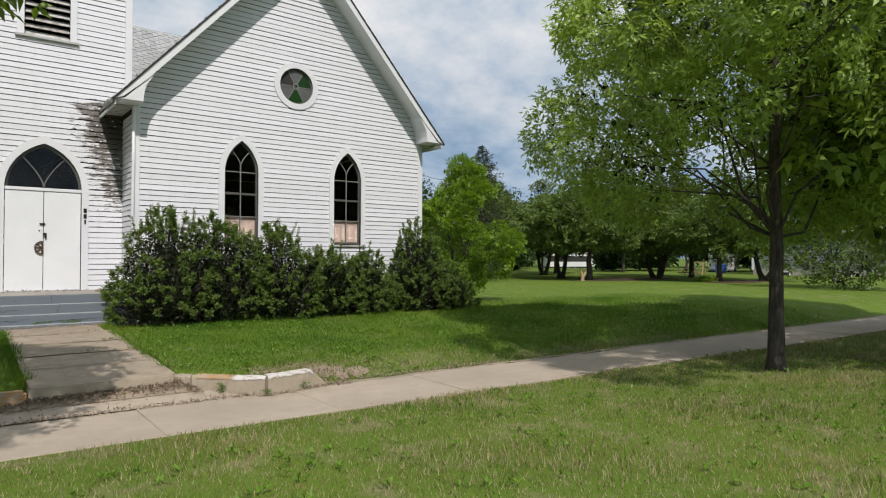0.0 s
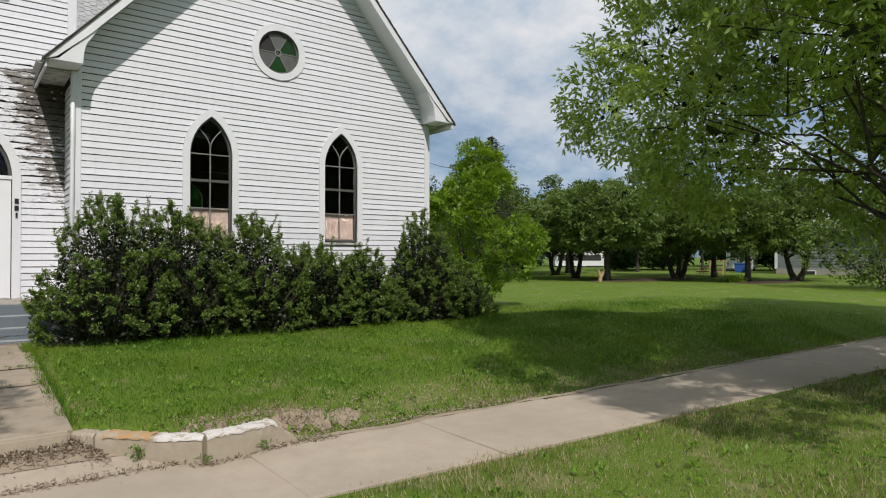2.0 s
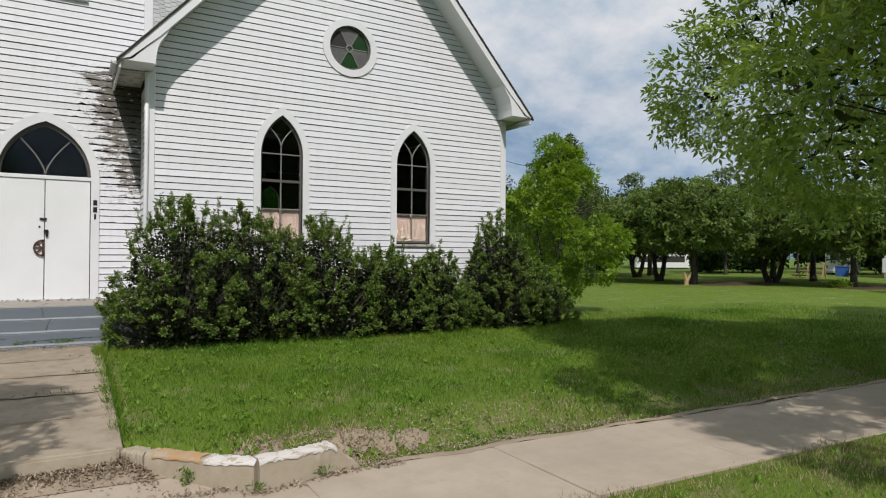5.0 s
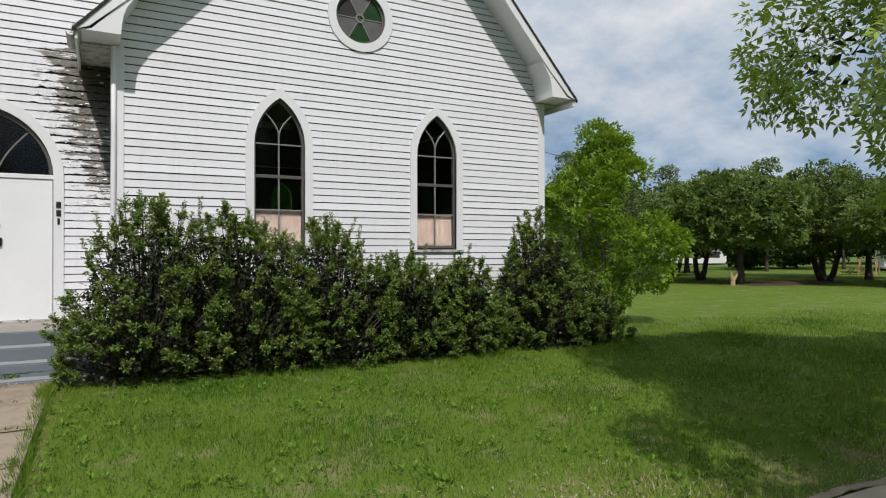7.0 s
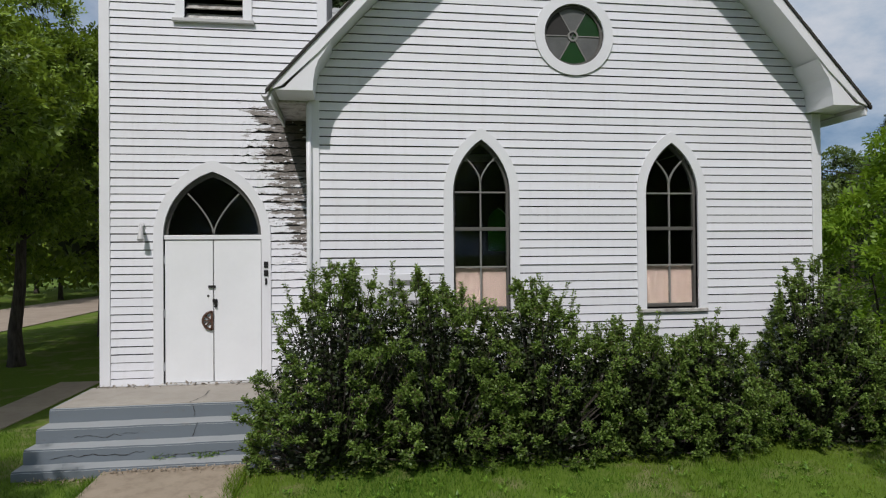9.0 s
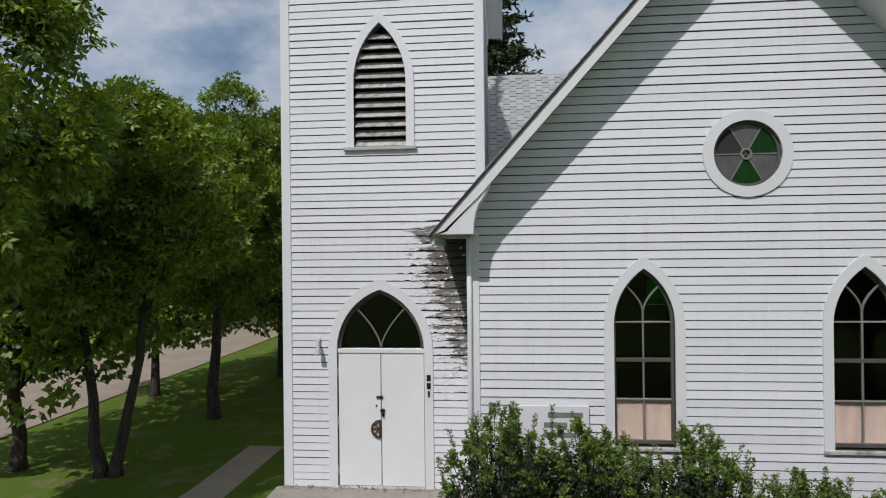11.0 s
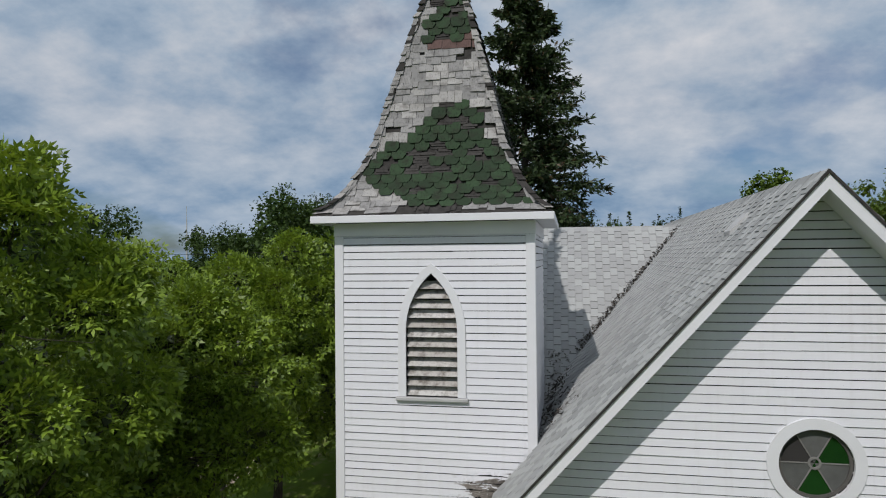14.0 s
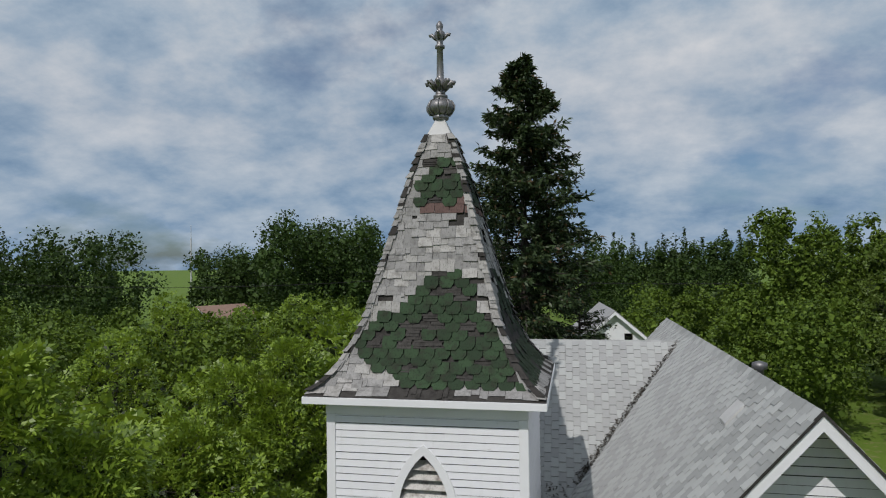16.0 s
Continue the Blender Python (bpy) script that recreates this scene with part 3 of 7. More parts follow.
slab_run("pavement", "worn pale concrete pavement with joints", [(-26, -6.75), (-26, -5.83), (34, -7.81), (34, -9.75)], WALK, 3, 34, lambda x, y: 0.0, gap=0.0008)
slab_run("front_path", "cracked stained concrete path up to the steps", [(-4.24, -5.86), (-5.75, -5.86), (-5.72, -0.88), (-4.20, -0.88)], PATH_CONCRETE, 5, 5, lambda x, y: 0.236 + 0.178 * (y + 5.86) / 4.98, gap=0.002)
slab_run("side_path", "narrow concrete path beside the tower", [(-8.0, -6.2), (-8.8, -6.2), (-8.65, 5.0), (-7.9, 5.0)], WALK, 7, 8, lambda x, y: float(lay(x, y)) + 0.02)


def build_road():
    bm = bmesh.new()
    ys = np.arange(-60, 121, 4.0)
    rows = [[bm.verts.new((x, y, float(lay(x, y)) + 0.03)) for x in (-19.6, -18, -16.2, -14.5)] for y in ys]
    for a, b in zip(rows, rows[1:]):
        for i in range(3):
            bm.faces.new((a[i], a[i + 1], b[i + 1], b[i]))
    tagged(part("road", bm, GRAVEL), "pale gravel side road", "road", kind="structure")


build_road()

# ---- church ----
PITCH = 1.113                     # rise of the roofs over their run
RIDGE = 9.14
church = thing("church", (0, 0, 0.3), "old white clapboard country church with a corner bell tower", "church")
church_walls = {}
NX0, NX1 = -3.52, 3.66            # the nave's side walls
TX0, TX1, TY0, TY1 = -6.46, -3.38, 1.10, 4.19
TC = ((TX0 + TX1) / 2, (TY0 + TY1) / 2)
W1, W2 = dict(cx=-1.305, half=0.385, base=1.97, spring=3.55, rise=0.72), dict(cx=1.385, half=0.385, base=1.97, spring=3.55, rise=0.72)
DOOR = dict(cx=-4.97, half=0.67, base=0.95, spring=3.03, rise=0.92)
LOUV = dict(cx=-4.94, half=0.40, base=6.12, spring=7.12, rise=0.88)
ROSE = (0.0, 5.72, 0.42)
REAR = dict(cx=1.53, half=0.34, base=2.85, spring=3.7, rise=0.5)


def circle(cx, cz, r, n=32):
    return [(cx + r * math.cos(6.28318 * i / n), cz + r * math.sin(6.28318 * i / n)) for i in range(n)]


def build_shell():
    # front of the nave
    bm = bmesh.new()
    outer = [(NX0, 0.25), (NX1, 0.25), (NX1, 4.93), (0.0, 9.02), (NX0, 5.09)]
    plate(bm, outer, [ogive(**W1), ogive(**W2), circle(*ROSE)], 0.0, 0.18)
    church_walls["front"] = part("nave_front_wall", bm, LAP_SHADE, church)
    bm = bmesh.new()
    plate(bm, [(TX0, 0.25), (TX1, 0.25), (TX1, 8.80), (TX0, 8.80)], [ogive(**DOOR), ogive(**LOUV)], TY0, TY0 + 0.18)
    church_walls["tower"] = part("tower_front_wall", bm, LAP_SHADE, church)
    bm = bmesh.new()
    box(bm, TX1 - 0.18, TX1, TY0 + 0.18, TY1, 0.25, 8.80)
    church_walls["tower_side"] = part("tower_side_wall", bm, LAP_SHADE, church)
    bm = bmesh.new()
    box(bm, TX0, TX0 + 0.18, TY0 + 0.18, TY1, 0.25, 8.80)
    part("tower_outer_wall", bm, WHITE_SIDING, church)
    bm = bmesh.new()
    box(bm, TX0 + 0.18, TX1 - 0.18, TY1 - 0.18, TY1, 0.25, 8.80)
    part("tower_back_wall", bm, WHITE_SIDING, church)
    bm = bmesh.new()
    box(bm, NX0, NX0 + 0.18, 0.18, TY1, 0.25, 4.86)
    church_walls["side"] = part("nave_side_wall", bm, LAP_SHADE, church)
    bm = bmesh.new()
    box(bm, NX1 - 0.18, NX1, 0.18, 11.2, 0.25, 4.72)
    part("nave_east_wall", bm, WHITE_SIDING, church)
    bm = bmesh.new()
    plate(bm, [(-6.6, 0.25), (NX1, 0.25), (NX1, 4.72), (0.05, 8.92), (NX0, 4.95), (-6.6, 4.6)], [ogive(**REAR)], 11.2, 11.4)
    part("nave_back_wall", bm, WHITE_SIDING, church)
    bm = bmesh.new()
    prism(bm, [(4.2, 0.25), (11.4, 0.25), (11.4, 4.7), (7.8, 8.75), (4.2, 4.7)], "x", -6.7, -6.5)
    part("transept_wall", bm, WHITE_SIDING, church)
    bm = bmesh.new()
    box(bm, -6.5, NX0, 4.19, 4.37, 0.25, 4.7)
    part("transept_front_wall", bm, WHITE_SIDING, church)
    # near-black floor and added lining: the unlit room is in their colour
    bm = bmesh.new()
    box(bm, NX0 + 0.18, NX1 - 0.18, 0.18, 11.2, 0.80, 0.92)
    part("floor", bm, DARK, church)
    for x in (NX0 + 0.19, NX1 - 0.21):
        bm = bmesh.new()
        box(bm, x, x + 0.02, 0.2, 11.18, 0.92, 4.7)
        part("dark_lining", bm, DARK, church)
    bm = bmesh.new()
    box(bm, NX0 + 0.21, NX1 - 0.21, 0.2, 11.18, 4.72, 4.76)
    part("dark_lining_top", bm, DARK, church)
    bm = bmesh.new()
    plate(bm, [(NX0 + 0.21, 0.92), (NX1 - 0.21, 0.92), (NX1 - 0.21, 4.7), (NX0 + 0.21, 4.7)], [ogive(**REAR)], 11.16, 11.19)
    part("dark_lining", bm, DARK, church)
    bm = bmesh.new()
    plate(bm, ogive(**dict(REAR, half=REAR["half"] - 0.01, spring=REAR["spring"] + 0.002)), [], 11.28, 11.29)
    part("stained_pane", bm, GREEN_GLASS, church, "green stained pane in the back wall").visible_shadow = False
    # unseen near-black floor and upright sheets, added so the openings look unlit
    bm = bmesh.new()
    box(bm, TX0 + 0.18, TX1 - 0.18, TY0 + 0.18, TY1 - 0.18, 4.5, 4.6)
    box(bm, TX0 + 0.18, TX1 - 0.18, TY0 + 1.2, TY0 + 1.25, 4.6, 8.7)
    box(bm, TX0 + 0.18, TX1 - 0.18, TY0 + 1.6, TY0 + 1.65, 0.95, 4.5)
    part("tower_dark_backing", bm, DARK, church)
    # foundation strip
    bm = bmesh.new()
    box(bm, NX0 - 0.02, NX1 + 0.02, -0.03, 0.0, 0.2, 0.62)
    part("foundation", bm, LANDING, church)


build_shell()
EXPOSE = 0.112


def boards(parent, mat, z0, z1, span, face, way, seed, single):
    """Lapped boards. span(z): the stretches to cover at that height; way: 'y' for a wall that faces -y, 'x' for one facing x."""
    rng = random.Random(seed)
    rest = bmesh.new()
    z = z0
    while z < z1:
        row_sag, row_lip = rng.uniform(-0.004, 0.004), 0.017 + rng.uniform(-0.003, 0.004)
        lower, upper = span(z + 0.004), span(min(z + EXPOSE, z1) - 0.002)
        for k, (a0, a1) in enumerate(lower):
            b0, b1 = upper[k] if len(upper) == len(lower) else (a0, a1)
            cuts = [0.0, 1.0]
            if a1 - a0 > 2.6:
                cuts = [0.0, rng.uniform(0.3, 0.7), 1.0]
            for s, e in zip(cuts, cuts[1:]):
                bm = bmesh.new() if single else rest
                lip = row_lip + rng.uniform(-0.001, 0.001)
                sag = [row_sag + rng.uniform(-0.0015, 0.0015) for _ in range(2)]
                g = 0.0003
                m0, m1 = a0 + (a1 - a0) * s, a0 + (a1 - a0) * e
                p0, p1 = m0 + g, m1 - g
                q0, q1 = (b0 if s == 0.0 else m0) + g, (b1 if e == 1.0 else m1) - g
                # the gap left above each board shows the near-black backing as lap shade
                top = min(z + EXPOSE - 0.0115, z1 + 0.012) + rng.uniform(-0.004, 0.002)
                if mat is PEELING_SIDING and p1 > -4.75 and 2.2 < z < 5.0 and p0 < NX0 - 0.3:
                    # rotten boards: split off the sound part, the rest curls and crumbles along its lower edge
                    r0 = max(p0, -4.62 + 0.16 * abs(z - 4.4) + rng.uniform(-0.12, 0.12))
                    bad = max(0.25, 1.0 - abs(z - 4.1) / 2.2)
                    n, walk_z = max(4, int((q1 - r0) / 0.022)), 0.0
                    rows = []
                    for i in range(n + 1):
                        walk_z = 0.72 * walk_z + rng.uniform(-1, 1) * 0.015 * bad
                        fade = min(1.0, i / 6)
                        u = r0 + (max(p1, q1) - r0) * i / n
                        zb = z + (sag[0] + max(-0.012, walk_z) + 0.004) * fade
                        rows.append([bm.verts.new((u, face - d, h)) for d, h in ((0.0, zb), (lip + fade * rng.uniform(-0.006, 0.010) * bad, zb), (lip * 0.62 + fade * rng.uniform(-0.003, 0.005) * bad, (zb + top) / 2), (0.004, top))])
                    for c0, c1 in zip(rows, rows[1:]):
                        for v in range(3):
                            bm.faces.new((c0[v], c1[v], c1[v + 1], c0[v + 1]))
                    p1 = q1 = r0
                    if p1 - p0 < 0.03:
                        bmesh.ops.recalc_face_normals(bm, faces=bm.faces)
                        part("clapboard", bm, mat, parent)
                        continue
                raw = [(p0, lip, z + sag[0]), (p1, lip, z + sag[1]), (q1, 0.004, top), (q0, 0.004, top),
                       (p0, 0.0, z + sag[0]), (p1, 0.0, z + sag[1]), (q1, 0.0, top), (q0, 0.0, top)]
                vs = [bm.verts.new((u, face - d, h) if way == "y" else (face + d * (1 if way == "x" else -1), u, h)) for u, d, h in raw]
                for f in ((0, 1, 2, 3), (0, 4, 5, 1), (1, 5, 6, 2), (3, 7, 4, 0), (4, 7, 6, 5)):
                    bm.faces.new([vs[i] for i in f])
                bmesh.ops.recalc_face_normals(bm, faces=bm.faces) if single else None
                if single:
                    part("clapboard", bm, mat, parent)
        z += EXPOSE
    if single:
        rest.free()
    else:
        bmesh.ops.recalc_face_normals(rest, faces=rest.faces)
        part("clapboards", rest, mat, parent)["kind"] = "stuff"


def cut(spans, hole, z):
    half = ogive_half(z, hole["half"] + 0.06, hole["spring"], hole["rise"] + 0.04) if z > hole["base"] - 0.05 else 0
    if half <= 0:
        return spans
    a, b = hole["cx"] - half, hole["cx"] + half
    out = []
    for s, e in spans:
        if b <= s or a >= e:
            out.append((s, e))
        else:
            out += [(s, a)] if a - s > 0.02 else []
            out += [(b, e)] if e - b > 0.02 else []
    return out


def nave_span(z):
    lim = (9.03 - z) / PITCH
    edge = 0.0 if z > 4.70 else 1.0
    a, b = max(NX0 + 0.10 * edge, -lim), min(NX1 - 0.12 * edge, lim + 0.03)
    if b - a < 0.05:
        return []
    spans = cut(cut([(a, b)], W1, z), W2, z)
    dz = abs(z - ROSE[1])
    if dz < 0.46:
        h = math.sqrt(0.46 ** 2 - dz * dz)
        out = []
        for s, e in spans:
            out += [(s, -h), (h, e)] if s < -h and e > h else [(s, e)]
        spans = out
    return spans


boards(church_walls["front"], WHITE_SIDING, 0.585, 8.95, nave_span, 0.0, "y", 1, True)
boards(church_walls["tower"], PEELING_SIDING, 0.945, 8.57, lambda z: cut(cut([(TX0 + 0.12, TX1 - 0.12 if z > 4.8 else NX0)], DOOR, z), LOUV, z), TY0, "y", 2, True)
boards(church_walls["side"], WHITE_SIDING, 0.62, 4.6, lambda z: [(0.09, TY0)], NX0, "-x", 3, True)
boards(church_walls["tower_side"], WHITE_SIDING, 4.6, 8.57, lambda z: [(TY0 + 0.14, TY1 - 0.02)], TX1, "x", 4, True)


def build_flakes():
    """Curled scraps of paint on the rotten boards below the leaking eave."""
    g = random.Random(88)
    quads = []
    z = 0.97
    while z < 5.1:
        if z > 2.3:
            x = -4.30 + max(0, 4.2 - z) * 0.18 + max(0, z - 4.6) * 0.9 + g.uniform(-0.1, 0.1)
            while x < NX0 - 0.03:
                w = g.uniform(0.015, 0.06)
                if g.random() < 0.09:
                    h = g.uniform(0.006, 0.022)
                    y0 = TY0 - 0.024 - g.uniform(0.004, 0.016)
                    zt = z + g.uniform(0.0, 0.05)
                    yt = TY0 - 0.022 + (zt - z) * 0.16
                    quads += [(x, y0, zt - h * g.uniform(0.5, 1)), (x + w, y0 - g.uniform(0, 0.012), zt - h), (x + w * 0.9, yt, zt + g.uniform(0, 0.02)), (x + 0.01, yt, zt + 0.008)]
                x += w * g.uniform(0.7, 1.5)
        z += EXPOSE
    sheet("paint_flakes", quads, 4, WHITE_TRIM, church_walls["tower"], "stuff")


build_flakes()


def build_trim():
    def bar(name, x0, x1, y0, y1, z0, z1, mat=WHITE_TRIM, r=0.006, label=""):
        return part(name, soft_box(x0, x1, y0, y1, z0, z1, r), mat, church, label)
    bar("corner_board", NX0 - 0.022, NX0 + 0.10, -0.026, 0.0, 0.5, 4.74)
    bar("corner_board", NX0 - 0.022, NX0 - 0.001, 0.0, 0.09, 0.5, 4.74)
    bar("corner_board", NX1 - 0.12, NX1 + 0.022, -0.026, 0.0, 0.5, 4.72)
    bar("corner_board", TX0 - 0.022, TX0 + 0.12, TY0 - 0.026, TY0, 0.95, 8.578)
    bar("corner_board", TX1 - 0.12, TX1 + 0.022, TY0 - 0.026, TY0, 4.7, 8.578)
    bar("corner_board", TX1 + 0.001, TX1 + 0.022, TY0, TY0 + 0.13, 4.7, 8.578)
    bar("frieze_board", TX0 - 0.03, TX1 + 0.03, TY0 - 0.03, TY0, 8.58, 8.78)
    bar("frieze_board", TX1 + 0.001, TX1 + 0.03, TY0, TY1, 8.58, 8.78)
    bar("door_sill", DOOR["cx"] - 0.78, DOOR["cx"] + 0.78, TY0 - 0.06, TY0 + 0.1, 0.935, 0.965, GREY_TRIM)
    # barge boards and soffits of the front gable
    for s in (-1, 1):
        e = 3.97
        zt, zb = (lambda x: RIDGE + 0.02 - PITCH * abs(x)), (lambda x: RIDGE - 0.17 - PITCH * abs(x))
        bm = bmesh.new()
        prism(bm, [(0.0, zt(0)), (s * e, zt(e)), (s * e, zt(e) - 0.02), (s * 3.83, zb(3.83) + 0.07), (s * 3.4, zb(3.4)), (0.0, zb(0))], "y", -0.555, -0.52)
        part("barge_board", bm, WHITE_TRIM, church, "white barge board with flaking paint")
        # closed eave end with its curved inner side
        arc = [(3.47, 4.73), (3.462, 4.86), (3.44, 4.99), (3.40, 5.10), (3.33, 5.20), (3.25, zb(3.25))]
        bm = bmesh.new()
        prism(bm, [(s * 3.93, 4.73), *[(s * x, z) for x, z in arc], (s * 3.8, zb(3.8) + 0.02)], "y", -0.532, 0.0)
        part("eave_return", bm, WHITE_TRIM, church)
        bm = bmesh.new()
        prism(bm, [(0.0, zb(0) + 0.10), (s * 3.6, zb(3.6) + 0.10), (s * 3.6, zb(3.6) + 0.06), (0.0, zb(0) + 0.06)], "y", -0.52, 0.0)
        part("soffit", bm, WHITE_TRIM, church)
    # eave soffit and fascia along the sides
    bar("fascia", -3.99, -3.955, -0.52, TY0 - 0.002, 4.60, 4.74)
    bar("soffit", -3.955, NX0 - 0.024, 0.001, TY0 - 0.004, 4.70, 4.731, LOUVRE, label="water-stained peeling soffit")
    bar("fascia", 3.955, 3.99, -0.52, 11.4, 4.60, 4.74)
    bar("soffit", NX1 + 0.024, 3.955, 0.001, 11.4, 4.70, 4.731)
    # gutter stub and downpipe at the corner by the door
    bm = bmesh.new()
    tube(bm, [(-3.552, -0.05, 4.70), (-3.548, -0.055, 3.6), (-3.555, -0.05, 2.5), (-3.548, -0.055, 0.5)], 0.034, 10)
    part("downpipe", bm, WHITE_TRIM, church, "white metal downpipe", True)
    bm = bmesh.new()
    half = [(0.055 * math.cos(a), 0.055 * math.sin(a)) for a in np.linspace(math.pi, 2 * math.pi, 9)]
    inner = [(0.047 * math.cos(a), 0.047 * math.sin(a)) for a in np.linspace(2 * math.pi, math.pi, 9)]
    prism(bm, [(-4.035 + x, 4.70 + z) for x, z in half + inner], "y", -0.50, 0.15)
    part("gutter", bm, GREY_TRIM, church, "bent old eaves gutter")
    for y in (-0.3, 0.05):
        bar("gutter_bracket", -4.05, -3.96, y, y + 0.02, 4.735, 4.75, GREY_TRIM, 0.002)


build_trim()


def casing(hole, face, w, parent, name="casing"):
    bm = bmesh.new()
    outer = dict(hole, half=hole["half"] + w, rise=hole["rise"] + w * 1.25)
    ring(bm, ogive(**outer), ogive(**hole), face - 0.034, face + 0.16)
    return part(name, bm, WHITE_TRIM, parent)


def build_window(hole, face, seed):
    win = part("window", soft_box(hole["cx"] - hole["half"] - 0.13, hole["cx"] + hole["half"] + 0.13, face - 0.052, face + 0.02, hole["base"] - 0.05, hole["base"], 0.008), LOUVRE, church, "tall pointed window with dark panes and a grey sill")
    casing(hole, face, 0.125, win)
    bm = bmesh.new()
    inner = dict(hole, half=hole["half"] - 0.035, base=hole["base"] + 0.03, rise=hole["rise"] - 0.05)
    ring(bm, ogive(**hole), ogive(**inner), face + 0.05, face + 0.10)
    part("sash", bm, SASH, win)
    cx, h = hole["cx"], inner["half"]
    for z, w in ((3.57, 0.022), (3.08, 0.05), (2.57, 0.022), (2.015, 0.05)):
        part("glazing_bar", soft_box(cx - h, cx + h, face + 0.045, face + 0.085, z - w / 2, z + w / 2, 0.004), SASH if w > 0.04 else MUNTIN, win)
    part("glazing_bar", soft_box(cx - 0.011, cx + 0.011, face + 0.047, face + 0.083, 2.0, 3.72, 0.004), MUNTIN, win)
    for s in (-1, 1):
        bm = bmesh.new()
        strip(bm, [(cx + s * (0.0 + 0.30 * (i / 8) ** 1.6), 3.70 + 0.42 * (i / 8) ** 0.9) for i in range(8)], 0.018, face + 0.047, face + 0.083)
        part("tracery", bm, MUNTIN, win)
    zs = [2.03, 2.57, 3.08, 3.57]
    for lo, hi in zip(zs, zs[1:]):
        for s in (-1, 1):
            bm = bmesh.new()
            box(bm, min(cx, cx + s * h), max(cx, cx + s * h), face + 0.062, face + 0.066, lo, hi)
            pane = part("pane", bm, GLASS, win)
            pane.visible_shadow = False
    bm = bmesh.new()
    top = dict(inner, base=3.57, spring=3.572)
    plate(bm, ogive(**top), [], face + 0.062, face + 0.066)
    part("pane", bm, GLASS, win).visible_shadow = False
    # faded cloth pinned behind the bottom panes
    bm = bmesh.new()
    rng = random.Random(seed)
    n = 14
    grid = [[bm.verts.new((cx - h + 2 * h * i / n, face + 0.10 + 0.008 * math.sin(i * 1.7 + seed) + rng.uniform(-0.003, 0.003), z)) for i in range(n + 1)] for z in np.linspace(2.0, 2.56, 5)]
    for a, b in zip(grid, grid[1:]):
        for i in range(n):
            bm.faces.new((a[i], a[i + 1], b[i + 1], b[i]))
    part("pinned_cloth", bm, PINK_CLOTH, win, "faded pink cloth behind the bottom panes", True)


build_window(W1, 0.0, 1)
build_window(W2, 0.0, 2)


def build_rose():
    cx, cz, r = ROSE
    bm = bmesh.new()
    n = 48
    ring(bm, circle(cx, cz, 0.555, n) + [(cx + 0.555, cz)], circle(cx, cz, r, n) + [(cx + r, cz)], -0.036, 0.16)
    rose = part("rose_window", bm, WHITE_TRIM, church, "round window with six wedges of green and obscure glass")
    bm = bmesh.new()
    ring(bm, circle(cx, cz, r, n) + [(cx + r, cz)], circle(cx, cz, r - 0.038, n) + [(cx + r - 0.038, cz)], 0.02, 0.07)
    part("sash", bm, SASH, rose)
    for k in range(6):
        a0, a1 = math.radians(60 * k), math.radians(60 * k + 60)
        arc = [(cx + (r - 0.012) * math.cos(a0 + (a1 - a0) * i / 8), cz + (r - 0.012) * math.sin(a0 + (a1 - a0) * i / 8)) for i in range(9)]
        bm = bmesh.new()
        plate(bm, [(cx, cz), *arc], [], 0.045, 0.05)
        part("pane", bm, DARK if k == 2 else DARK_GREEN_GLASS if k % 2 == 0 else GREY_GLASS, rose)
        bm = bmesh.new()
        strip(bm, [(cx + q * math.cos(a0), cz + q * math.sin(a0)) for q in (0.06, 0.2, r - 0.01)], 0.013, 0.034, 0.056)
        part("lead_bar", bm, MUNTIN, rose)
    bm = bmesh.new()
    ring(bm, circle(cx, cz, 0.075, 20) + [(cx + 0.075, cz)], circle(cx, cz, 0.05, 20) + [(cx + 0.05, cz)], 0.025, 0.06)
    part("hub_ring", bm, MUNTIN, rose)


build_rose()


